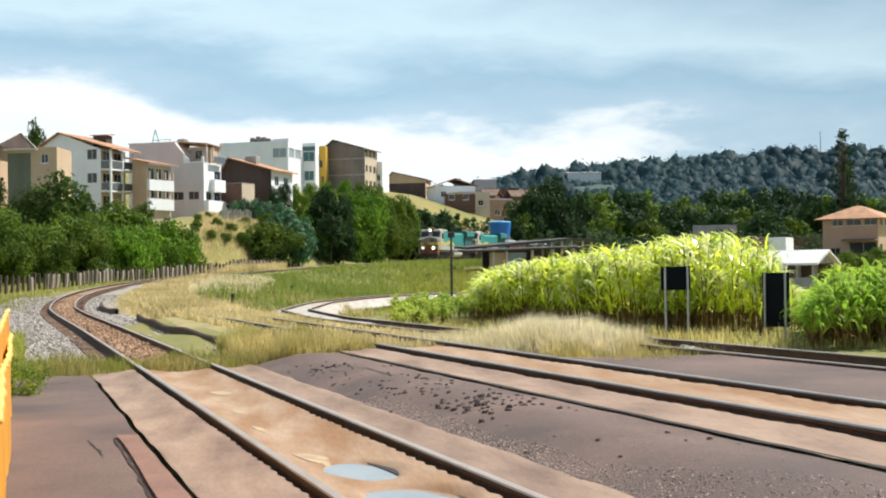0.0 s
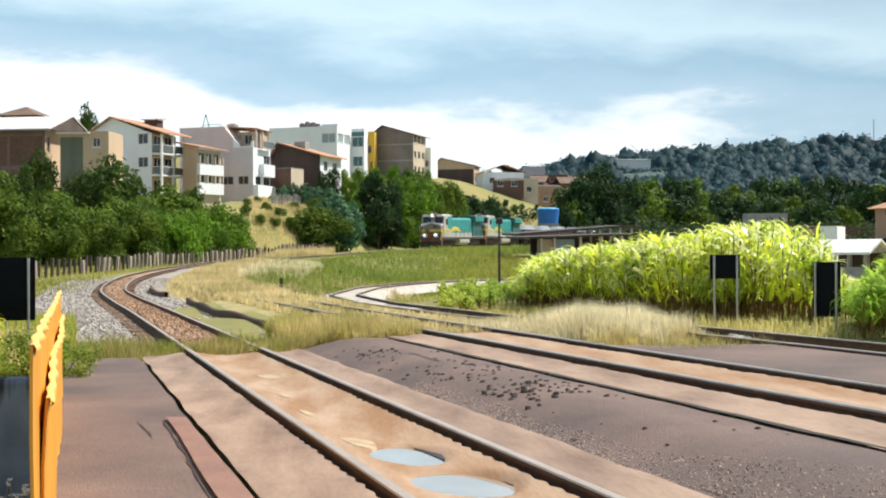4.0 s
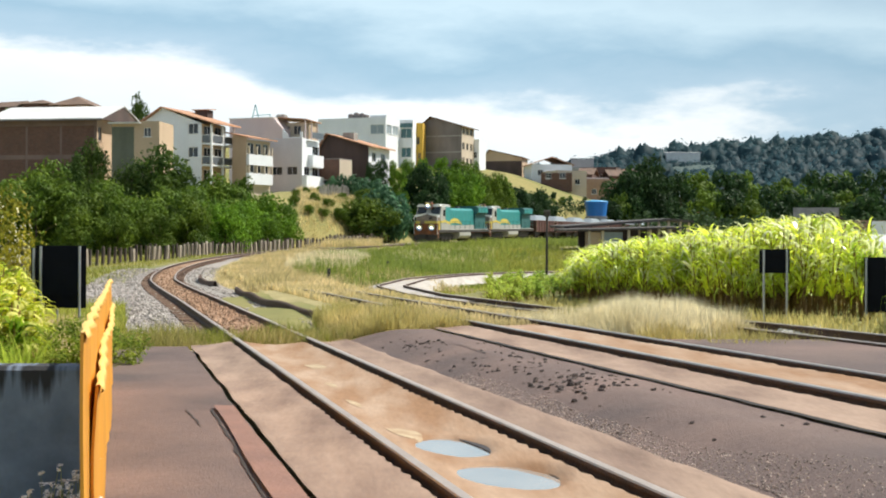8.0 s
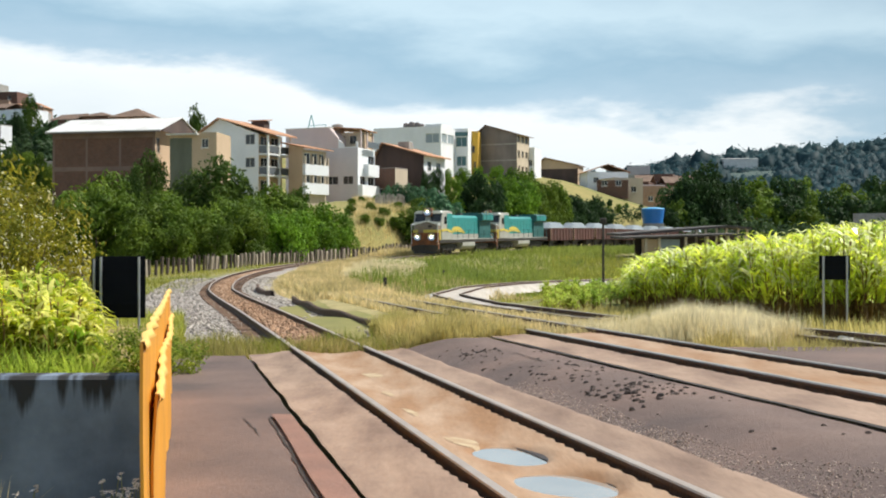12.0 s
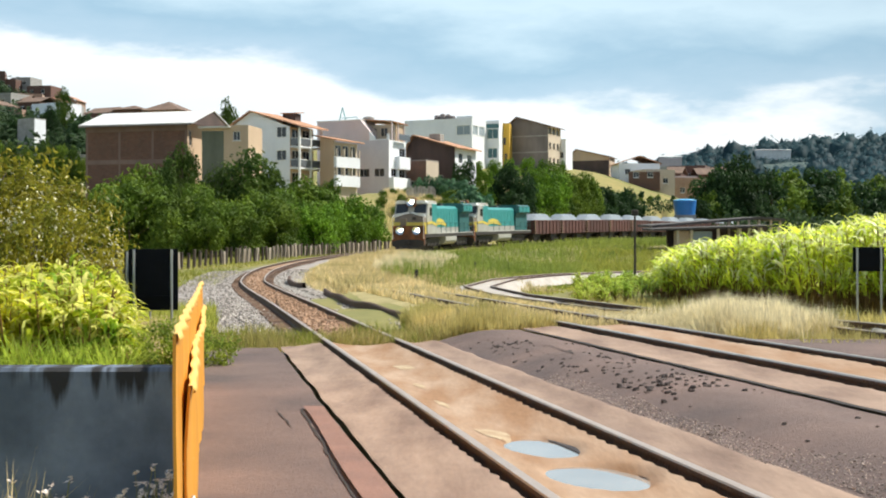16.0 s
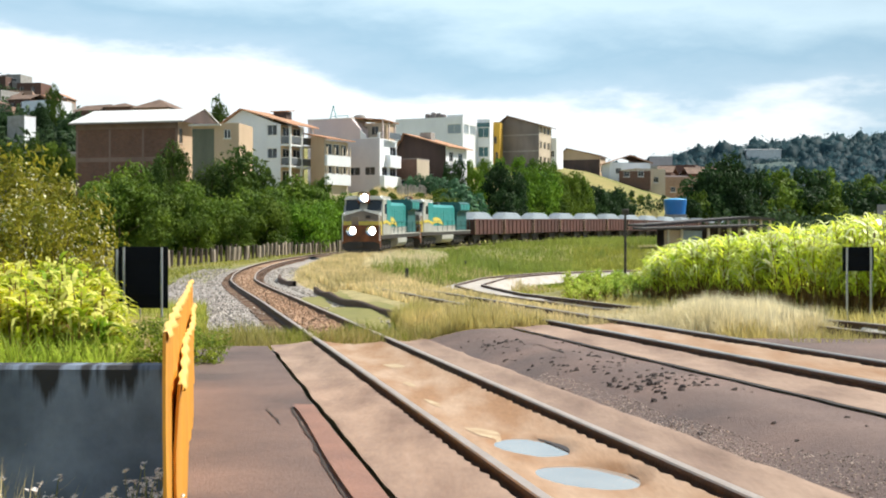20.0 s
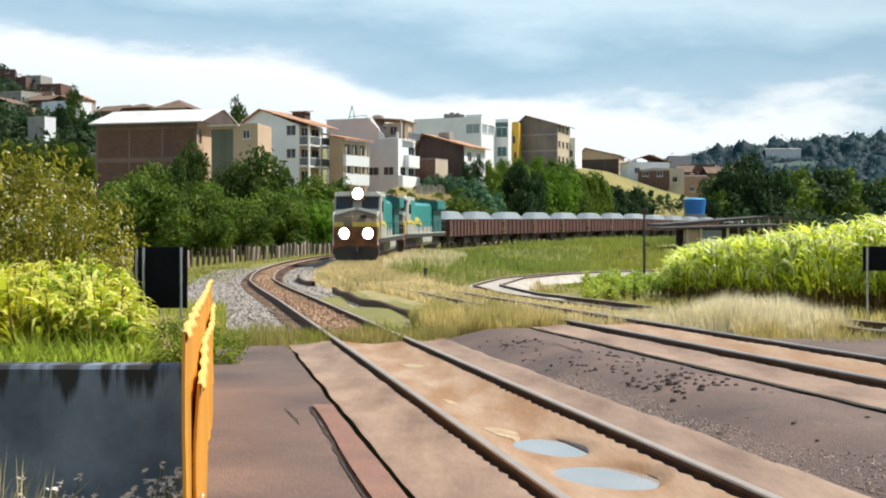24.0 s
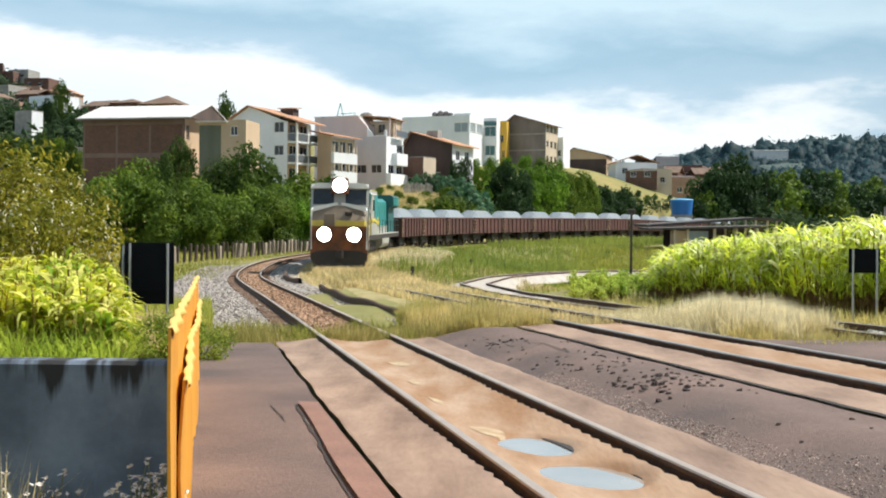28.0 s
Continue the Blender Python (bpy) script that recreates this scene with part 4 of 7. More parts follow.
x, y, w, dp = plan(-752, -722, -702, 236, -30)
N3 = house_at("hillside_house", "plain white and grey house among trees on the hill", x, y, 14.0, -30)
walls(N3, w, dp, up(242, 236, 14.0), [], [(0.8, 1.8, 6.0, 7.2)], [M_CONCRETE, M_LIMEWHITE])
flat_roof(N3, w, dp, up(242, 236, 14.0), M_CONCRETE, 0.2)
RW = thing("retaining_wall", "pale concrete retaining wall along the hillside road", "wall", pose(-66, 205, ground_z(-60, 205) - 2, 0, 0, 3), "", "structure")
h = up(170, 205, ground_z(-60, 205) - 2)
part("wall", Shape().slab(0, 14.5, 0, 0.4, 0, h, 0.03), M_GREYWALL, RW)
part("parapet", Shape().slab(-0.1, 14.6, -0.1, 0.3, h + 0.002, h + 0.8, 0.03), M_CONCRETE, RW)
for k in range(8):
    part("post", Shape().slab(0.5 + k * 1.9, 0.8 + k * 1.9, -0.14, 0.16, h - 0.5, h + 1.1, 0.03), M_CONCRETE, RW)

# white gabled house with an open corner of balconies
x, y, w, dp = plan(-380, -252, -211, 176, -27)
B = house_at("white_gabled_house", "white plastered house with tiled gable roof and open corner balconies", x, y, 7.0, -27)
bw, h, zp = w - 1.5, up(231, 176, 7.0), up(259, 176, 7.0)
z2, z1 = up(194, 176, 7.0), up(156, 176, 7.0)
pk = w * 0.34
walls(B, bw, dp, h - 0.2, [(w * 0.28, w * 0.28 + 0.6, z2 + 1.85, z2 + 2.4), (w * 0.375, w * 0.375 + 0.65, z2 + 1.8, z2 + 2.45), (bw - 2.1, bw - 0.6, z2 + 1.2, z2 + 2.6), (bw - 2.1, bw - 0.6, z1 + 1.0, z1 + 2.3)],
      [(0.5, 2.3, z2 + 0.1, z2 + 2.3), (3.0, 4.8, z2 + 0.1, z2 + 2.3), (0.5, 2.3, z1 + 0.1, z1 + 2.3), (3.0, 4.8, z1 + 0.1, z1 + 2.3), (0.5, 2.3, z1 - 2.7, z1 - 0.6)], [M_LIMEWHITE, M_TAN, M_LIMEWHITE, M_LIMEWHITE], (pk, zp), None, M_WHITE, M_GLASSDARK)
gable_roof(B, w, dp, h - 0.15, zp, 0.55, M_TILE, "y", pk)
for z in (z2, z1):
    bal = part("balcony", Shape().box(bw + 0.004, w, 0.0, dp, z - 0.2, z), M_LIMEWHITE, B)
    part("railing", Shape().box(bw + 0.1, w - 0.14, 0.03, 0.07, z + 0.12, z + 1.0).box(w - 0.07, w - 0.03, 0.2, dp - 0.15, z + 0.12, z + 1.0), M_RAILDARK, bal, "smoked grey balcony panels")
    part("hand_rail", Shape().box(bw + 0.004, w, 0.02, 0.09, z + 1.0, z + 1.07).box(w - 0.09, w - 0.02, 0.09, dp, z + 1.0, z + 1.07), M_WHITE, bal)
for k in range(3):
    part("post", Shape().box(w - 0.24, w + 0.01, 0.02 + k * (dp - 0.3) / 2, 0.26 + k * (dp - 0.3) / 2, 0, h - 0.3), M_WHITE, B, "white balcony post")
part("chimney", Shape().box(pk + 1.6, pk + 3.6, 5.0, 6.4, zp - 1.2, zp + 0.1), M_DARKBRICK, B)
part("chimney_cap", slope([(pk + 1.3, 4.7, zp + 0.2), (pk + 3.9, 4.7, zp + 0.15), (pk + 3.9, 6.7, zp + 0.35), (pk + 1.3, 6.7, zp + 0.4)], 0.12), M_TILE, B)

# cream annex with a single tiled slope
x, y, w, dp = plan(-216, -192, -150, 178, -38)
B2 = house_at("cream_annex", "cream house with tiled lean-to roof and bright balconies", x, y, 7.4, -38)
z3, z4, z5 = up(174, 178, 7.4), up(141, 178, 7.4), up(123, 178, 7.4)
h = up(200, 178, 7.4)
n3 = [(0.35 + k * (dp - 0.2) / 3, 0.15 + (k + 1) * (dp - 0.5) / 3) for k in range(3)]
walls(B2, w, dp, h, [], [(a, b, z3 + 0.1, h - 0.35) for a, b in n3] + [(a, b, z4 + 0.1, z4 + 1.15) for a, b in n3], [M_TAN, M_CREAM, M_TAN, M_TAN])
part("roof", slope([(-1.6, -0.5, h + 1.25), (w + 0.9, -0.5, h + 0.3), (w + 0.9, dp + 0.5, h + 0.18), (-1.6, dp + 0.5, h + 1.1)], 0.16), M_TILE, B2)
part("gable", Shape().prism([(0, h), (w, h + 0.01), (w, h + 0.25), (0, h + 0.8)], "y", 0.0, 0.25), M_TAN, B2)
for z, tall_ in ((z3, 1.25), (z4, 1.3)):
    bal = part("balcony", Shape().box(w + 0.004, w + 0.5, 0.05, dp, z - tall_ - 0.12, z - tall_), M_LIMEWHITE, B2)
    part("parapet", Shape().box(w + 0.38, w + 0.5, 0.05, dp, z - tall_ + 0.002, z).box(w + 0.006, w + 0.378, 0.05, 0.17, z - tall_ + 0.002, z), M_LIMEWHITE, bal, "bright white balcony wall")
    for k in range(4):
        part("post", Shape().box(w + 0.34, w + 0.49, 0.06 + k * (dp - 0.2) / 3, 0.2 + k * (dp - 0.2) / 3, z + 0.002, z + 1.1), M_CREAM, bal)

# stepped block with a bright end wall; the upper storey's rosy tint paints light
x, y, w, dp = plan(-221, -94, -64, 184, -24)
C = house_at("lilac_house", "stepped house with a light-tinted rosy storey, terrace, porch roof and bright end wall", x, y, 6.5, -24)
h, ht = up(204, 184, 6.5), up(241, 184, 6.5)
zw0, zw1 = up(139, 184, 6.5), up(154, 184, 6.5)
k = w / 127
walls(C, w, dp, h, [(72 * k, 93 * k, zw0, zw1), (101 * k, 119 * k, zw0, zw1)], [(0.7, 2.4, zw0, zw1), (3.2, 5.2, zw0, zw1), (3.2, 5.2, zw0 + 2.8, zw1 + 2.9)], [M_LILAC, M_LIMEWHITE, M_LILAC, M_ROSE], None, None, M_LILAC, M_GLASSDARK)
part("terrace", Shape().box(0.26, w - 0.26, 0.26, dp - 0.26, h - 0.2, h), M_CONCRETE, C)
part("upper_storey", Shape().prism([(0.0, h + 0.002), (93 * k, h + 0.002), (93 * k, h + 1.35), (77 * k, ht), (0.0, ht)], "y", 0.0, dp * 0.8), M_ROSE, C, "upper storey tinted rosy as by the light")
part("coping", Shape().box(-0.1, 78 * k, -0.12, dp * 0.82, ht + 0.002, ht + 0.12), M_WHITE, C)
part("terrace_wall", Shape().prism([(93 * k + 0.01, h + 0.003), (w, h + 0.003), (w, h + 0.85), (w - 0.35, h + 0.85), (w - 0.35, h + 0.15), (103 * k, h + 0.15), (103 * k, h + 0.5), (93 * k + 0.01, h + 1.2)], "y", 0.0, 0.18), M_LIMEWHITE, C, "stepped white terrace wall")
room = part("rear_room", facade(w * 0.38, ht - h - 0.5, [(0.5, 1.6, 0.7, 1.9), (2.2, 3.3, 0.7, 1.9)]), M_CREAM, C, "cream rear room on the terrace", False, pose(w * 0.58, dp * 0.45, h + 0.004))
put_windows(room, [(0.5, 1.6, 0.7, 1.9), (2.2, 3.3, 0.7, 1.9)], M_CREAM, M_GLASSDARK)
part("room_side", Shape().box(w * 0.96, w * 0.98, dp * 0.45 + 0.26, dp - 0.1, h + 0.004, ht - 0.5), M_TAN, C)
part("porch_roof", slope([(w * 0.55, dp * 0.2, ht + 0.28), (w + 0.1, dp * 0.2, ht - 0.15), (w + 0.1, dp + 0.6, ht - 0.3), (w * 0.55, dp + 0.6, ht + 0.15)], 0.12), M_TILE, C)
for yy in (dp * 0.24, dp * 0.6, dp * 0.95):
    part("porch_post", Shape().box(w - 0.25, w - 0.08, yy - 0.09, yy + 0.09, h, ht - 0.3), M_ROSE, C)
for z, a, b in ((zw0, 0.0, dp), (zw0 + 2.9, dp * 0.35, dp)):
    bal = part("balcony", Shape().box(w + 0.004, w + 0.7, a + 0.04, b, z - 1.75, z - 1.6), M_LIMEWHITE, C)
    part("parapet", Shape().box(w + 0.58, w + 0.7, a + 0.04, b, z - 1.598, z - 0.08).box(w + 0.006, w + 0.578, a + 0.04, a + 0.16, z - 1.598, z - 0.08), M_LIMEWHITE, bal, "bright white balcony wall")
part("railing", Shape().box(w + 0.62, w + 0.66, dp * 0.35, dp, h + 0.1, h + 0.95), M_RAILDARK, C)
part("roof_tank", Shape().tube([(6.0, 4, ht), (6.0, 4, ht + 0.75), (6.0, 4, ht + 0.9)], [0.85, 0.78, 0.4], 16), M_CONCRETE, C, "grey water tank")
part("roof_frame", Shape().tube([(2.0, 2.6, ht), (2.6, 2.6, ht + 2.2)], 0.06, 6).tube([(3.2, 2.6, ht), (2.6, 2.6, ht + 2.2)], 0.06, 6).tube([(2.6, 2.6, ht + 0.7), (4.9, 2.6, ht + 0.75)], 0.05, 6).tube([(4.9, 2.6, ht), (4.9, 2.6, ht + 0.8)], 0.05, 6).tube([(2.2, 2.6, ht + 0.7), (3.0, 2.6, ht + 0.7)], 0.04, 6), M_TEAL, C, "pale green antenna frame")

# house whose roof falls to one side; front darkened to paint its shade
x, y, w, dp = plan(-62, 23, 60, 194, -26)
D = house_at("dark_brick_house", "dark weathered brick house with a tiled roof falling to one side", x, y, 8.5, -26)
h, zp = up(191, 194, 8.5), up(214, 194, 8.5)
walls(D, w, dp, h, [(w * 0.6, w * 0.6 + 1.2, 3.2, 4.3)], [(1.2, 2.6, h - 2.2, h - 0.8), (4.2, 5.8, h - 2.2, h - 0.8)], [M_DARKBRICK, M_LIMEWHITE, M_DARKBRICK, M_DARKBRICK], (1.2, zp))
gable_roof(D, w, dp, h, zp, 0.7, M_TILE, "y", 1.2)
part("roof_box", Shape().slab(2.6, 4.4, 2.0, 3.4, zp - 0.8, zp + 0.35, 0.04), M_CONCRETE, D)
x, y, w, dp = plan(-72, -28, -6, 188, -30)
D2 = house_at("brick_annex", "low brown brick annex with a cream side wall", x, y, 8.0, -30)
walls(D2, w, dp, up(167, 188, 8.0), [(1.0, 2.0, 2.6, 3.7)], [(0.8, 1.8, 2.8, 3.9)], [M_BRICK, M_CREAM, M_BRICK, M_BRICK])
flat_roof(D2, w, dp, up(167, 188, 8.0), M_GREYWALL, 0.15)

# white flat-roofed house with wide windows
x, y, w, dp = plan(-66, 53, 78, 240, -24)
E = house_at("white_modern_house", "white flat-roofed house with wide bluish windows and roof tanks", x, y, 15.5, -24)
h = up(237, 242, 15.5)
k = w / 119
walls(E, w, dp, h, [(92 * k, 116 * k, h - 2.6, h - 0.9), (30 * k, 52 * k, h - 5.8, h - 4.2)], [(0.4, dp * 0.42, h - 2.5, h - 0.9), (dp * 0.5, dp * 0.92, h - 2.5, h - 0.9)], [M_LIMEWHITE], None, None, M_WHITE, M_BLIND)
flat_roof(E, w, dp, h, M_LIMEWHITE, 0.35)
part("stair_head", Shape().box(91 * k, 119 * k, 0.3, 5.0, h - 0.01, h + 0.75), M_LIMEWHITE, E)
part("tank_plinth", Shape().slab(33 * k, 80 * k, 3.0, 5.0, h, h + 0.7, 0.03), M_CONCRETE, E)
for q, tz in ((42, 1.55), (52, 1.75), (62, 1.6), (70, 1.3)):
    part("water_tank", Shape().tube([(q * k, 4, h + 0.7), (q * k, 4, h + tz - 0.2), (q * k, 4, h + tz)], [0.55, 0.5, 0.3], 14), M_GREYWALL, E, "dark grey roof tank")
x, y, w, dp = plan(78, 101, 103, 246, -14)
E2 = house_at("glazed_house", "white house fronted with teal tinted glass", x, y, 16.0, -14)
h = up(234, 246, 16.0)
walls(E2, w, 6.0, h, [(0.15, w - 0.15, h - 2.9, h - 1.1), (0.3, w - 0.3, h - 6.4, h - 4.6)], [], [M_LIMEWHITE], None, None, M_WHITE, M_TEALGLASS)
flat_roof(E2, w, 6.0, h, M_LIMEWHITE, 0.4)
part("glass_band", Shape().box(0.05, w - 0.05, -0.04, -0.004, h - 1.0, h - 0.2), M_TEALGLASS, E2, "teal glass parapet")

# narrow ochre house against the tall grey one
x, y, w, dp = plan(101, 119, 121, 249, -10)
Fh = house_at("ochre_house", "narrow ochre yellow house", x, y, 16.0, -10)
h = up(231, 249, 16.0)
walls(Fh, w, 6.0, h, [(0.3, 1.3, h - 3.8, h - 2.4), (0.15, 0.75, h - 6.6, h - 5.3), (1.0, 1.55, h - 6.6, h - 5.3)], [], [M_OCHRE], None, None, M_OCHRE)
flat_roof(Fh, w, 6.0, h, M_OCHRE, 0.2)
x, y, w, dp = plan(114, 188, 210, 250, -24)
G = house_at("grey_house", "tall bare grey house with cream side and dark gable roof", x, y, 14.5, -24)
h, zp = up(229, 250, 14.5), up(245, 250, 14.5)
zr = [h - 1.5, h - 4.3, h - 7.1]
yw = [(dp * (0.06 + 0.31 * j), dp * (0.24 + 0.31 * j)) for j in range(3)]
walls(G, w, dp, h, [], [(a, b, z, z + 1.25) for z in zr for a, b in yw], [M_GREYWALL, M_CREAM, M_GREYWALL, M_GREYWALL], (w * 0.27, zp), None, M_CREAM)
gable_roof(G, w, dp, h - 0.1, zp, 0.7, M_TILEOLD, "y", w * 0.27)
for z in (h - 2.0, h - 5.0):
    part("ring_beam", Shape().box(0.05, w - 0.05, -0.03, -0.004, z, z + 0.25), M_CONCRETE, G)
x, y, w, dp = plan(206, 219, 224, 256, -20)
H = house_at("small_white_house", "small white stepped house beside the grey one", x, y, 15.0, -20)
walls(H, w, 5, up(200, 256, 15.0), [(0.3, 1.0, 4.6, 5.8)], [], [M_LIMEWHITE])
flat_roof(H, w, 5, up(200, 256, 15.0), M_LIMEWHITE, 0.5)
part("side_wing", Shape().box(-1.2, -0.01, 0.6, 4.0, 0, up(172, 256, 15.0)), M_LIMEWHITE, H)
x, y, w, dp = plan(223, 296, 306, 276, -18)
I = house_at("cream_gabled_shed", "cream and brown house with a low brown roof", x, y, 15.0, -18)
h = up(173, 276, 15.0)
walls(I, w, dp, h, [], [(1, 2.4, 3, 4.2)], [M_TAN], (w * 0.2, up(187, 276, 15.0)))
part("brick_base", Shape().box(-0.05, w - 0.02, -0.06, -0.01, 0, up(167, 276, 15.0)), M_DARKBRICK, I)
gable_roof(I, w, dp, h, up(187, 276, 15.0), 0.4, M_TILEOLD, "y", w * 0.2)

# two-storey house with an orange hipped roof
x, y, w, dp = plan(1029, 1137, 1170, 190, -44, 0)
J = house_at("hip_roofed_house", "two-storey brown house with an orange tiled hip roof", x, y, 3.0, -44)
k, z = w / 108, up(86, 190, 3.0)
M_DUSTY = plaster("dusty_pink_brown_plaster", (0.40, 0.27, 0.21), (0.32, 0.21, 0.165))
walls(J, w, dp, 6.2, [(19 * k, 40 * k, z, z + 0.95), (46 * k, 76 * k, z, z + 0.95), (81 * k, 106 * k, z, z + 0.95), (52 * k, 106 * k, 0.3, 2.7), (14 * k, 34 * k, 0.3, 1.9)], [(0.8, 2.2, z, z + 0.95), (3.2, 4.6, z, z + 0.95), (0.8, 2.0, 0.3, 2.4)], [M_DUSTY, M_TAN], None, None, M_CREAM)
hip_roof(J, w, dp, 6.2, 8.3, 1.0, M_TILE)
part("lower_canopy", slope([(40 * k, -1.2, 2.95), (w + 0.2, -1.2, 2.95), (w + 0.2, -0.01, 3.2), (40 * k, -0.01, 3.2)], 0.1), M_TILEOLD, J)

# open shed with a bright sheet roof
x, y, w, dp = plan(909, 1012, 1052, 92, -42, 0)
K = thing("open_shed", "open shed with a bright white sheet roof on posts", "shed", pose(x, y, ground_z(x + 2, y), 0, 0, -42))
e, zp = up(16, 92, ground_z(x + 2, y)), up(38, 92, ground_z(x + 2, y))
gable_roof(K, w, dp, e, zp, 0.35, M_ZINC, "x", dp / 2)
for q in (0.15, w * 0.33, w * 0.66, w - 0.15):
    for yy in (0.15, dp - 0.15):
        part("post", Shape().box(q - 0.09, q + 0.09, yy - 0.09, yy + 0.09, 0, e), M_CONCRETE, K)
part("back_wall", Shape().slab(0.3, w - 0.3, dp - 0.05, dp + 0.1, 0, e - 0.05, 0.01), M_DARKBRICK, K)
part("low_wall", Shape().slab(0.26, w * 0.33 - 0.1, 0.05, 0.2, 0, 0.95, 0.01), M_CONCRETE, K)
part("low_wall", Shape().slab(w * 0.33 + 0.1, w - 0.26, 0.05, 0.2, 0, 0.95, 0.01), M_CONCRETE, K)
part("gable_board", Shape().prism([(0, e), (dp / 2, zp - 0.03), (dp, e)], "x", w - 0.1, w), M_CONCRETE, K)
x, y, w, dp = plan(924, 957, 972, 108, -35, 0)
K2 = thing("white_outbuilding", "small white outbuilding with shaded side", "outbuilding", pose(x, y, ground_z(x + 1, y), 0, 0, -35))
walls(K2, w, dp, up(61, 108, ground_z(x + 1, y)), [], [], [M_LIMEWHITE])
flat_roof(K2, w, dp, up(61, 108, ground_z(x + 1, y)), M_LIMEWHITE, 0.15)

# long dark-roofed shed beside the railway: a low front roof and a higher one behind
M_ROOFDARK = material("grimy_dark_roof_sheet", (0.055, 0.05, 0.048), 0.85, second=(0.10, 0.085, 0.075), scale=1.0, amount=0.8, fine=6, fine_amount=0.3, bump=0.4, bump_scale=5)
x, y = 390 * 136 / 2400, 136.0
L = thing("long_shed", "long low shed with dark sheet roofs on pale posts", "shed", pose(x, y, 1.6, 0, 0, 10))
e = up(50, 136, 1.6)
part("front_roof", slope([(-1.9, -1.6, e - 0.3), (10.8, -1.6, e + 0.1), (10.8, 2.2, e + 0.25), (-1.9, 2.2, e - 0.15)], 0.2), M_ROOFDARK, L, "dark front roof")
part("rear_roof", slope([(-0.8, 2.3, e + 0.12), (11.0, 2.3, e + 1.05), (11.0, 7.0, e + 1.15), (-0.8, 7.0, e + 0.3)], 0.24), M_ROOFDARK, L, "dark rear roof rising to one end")
part("rear_roof", slope([(11.02, 2.3, e + 1.05), (13.6, 2.3, e + 0.85), (13.6, 7.0, e + 0.95), (11.02, 7.0, e + 1.15)], 0.24), M_ROOFDARK, L)
for q in (0.7, 2.1, 4.9, 7.2, 9.4, 11.3):
    part("post", Shape().box(q - 0.12, q + 0.12, -1.35, -1.12, -0.7, e - 0.45 + q * 0.033), M_CREAM, L, "pale concrete post")
for q in (7.6, 8.6, 9.8, 10.9, 12.2, 13.2):
    part("rear_post", Shape().box(q - 0.1, q + 0.1, 2.6, 2.8, e - 1.4, e + 0.42 + 0.03 * q), M_CREAM, L)
part("end_wall", Shape().box(0.45, 2.2, -0.9, -0.7, -1.0, e - 0.5), M_TAN, L, "tan end wall")
part("step_wall", Shape().box(-0.6, 2.6, -1.7, -1.45, -1.4, 0.35), M_GREYWALL, L)
part("back_wall", Shape().box(2.22, 13.4, 6.4, 6.6, -0.6, e + 0.1), M_DARKBRICK, L)
part("panel", Shape().box(2.5, 4.5, -0.6, -0.54, 0.9, e - 0.5), M_BLIND, L, "pale blue sheet")
T = thing("water_tank", "blue plastic water tank on a concrete stand", "water tank", pose(39.7, 226, 4.7))
part("tank", Shape().tube([(0, 0, 3.2), (0, 0, 5.3), (0, 0, 5.6)], [1.65, 1.9, 1.92], 24), material("blue_plastic", (0.02, 0.18, 0.55), 0.4, second=(0.02, 0.14, 0.42), bump=0.02), T)
part("lid", Shape().tube([(0, 0, 5.61), (0, 0, 5.75), (0, 0, 5.9)], [1.98, 1.8, 0.8], 24), material("pale_blue_plastic", (0.10, 0.42, 0.75), 0.4, bump=0.02), T)
part("stand", Shape().box(-1.6, 1.6, -1.6, 1.6, -0.3, 3.19), M_CONCRETE, T)


# ---- plants ----
L_GREEN = leaf_material("mid_green_leaves", (0.17, 0.245, 0.025), (0.048, 0.10, 0.015), 0.4, 0.3, 0.22)
L_MID = leaf_material("deep_green_leaves", (0.105, 0.165, 0.025), (0.035, 0.07, 0.014), 0.4, 0.3, 0.3)
L_BRIGHT = leaf_material("bright_green_leaves", (0.19, 0.33, 0.028), (0.085, 0.17, 0.02))
L_DARK = leaf_material("dark_green_leaves", (0.042, 0.088, 0.025), (0.018, 0.042, 0.015), 0.4, 0.3, 0.2)
L_OLIVE = leaf_material("olive_yellow_leaves", (0.44, 0.38, 0.04), (0.11, 0.15, 0.02), 0.45, 0.4, 0.55)
L_BLUE = leaf_material("blue_green_leaves", (0.10, 0.21, 0.105), (0.05, 0.11, 0.06))
L_CANE = leaf_material("yellow_green_cane_leaves", (0.74, 0.78, 0.10), (0.36, 0.48, 0.045), 0.6, 0.45, 0.9)
L_CANEDRY = leaf_material("dry_cane_leaves", (0.30, 0.19, 0.075), (0.17, 0.10, 0.04), 0.4, 0.3)
L_STRAW = leaf_material("straw_grass", (0.70, 0.57, 0.31), (0.44, 0.37, 0.16), 0.45, 0.35, 0.4)
L_GRASS = leaf_material("green_grass", (0.44, 0.42, 0.08), (0.26, 0.30, 0.05), 0.45, 0.35, 0.3)
L_GRASSDRY = leaf_material("yellowing_grass", (0.60, 0.48, 0.20), (0.36, 0.33, 0.10), 0.45, 0.35, 0.25)
L_HILL = leaf_material("hillside_leaves", (0.06, 0.10, 0.04), (0.03, 0.055, 0.027), 0.4, 0.25, 0.05)
L_WEED = leaf_material("yellow_green_weed_leaves", (0.36, 0.40, 0.06), (0.11, 0.18, 0.025), 0.45, 0.4, 2.0)
# far woods: distance haze is mixed into this leaf colour as blue
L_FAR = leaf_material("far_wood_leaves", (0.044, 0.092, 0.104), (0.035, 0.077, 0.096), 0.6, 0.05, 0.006)
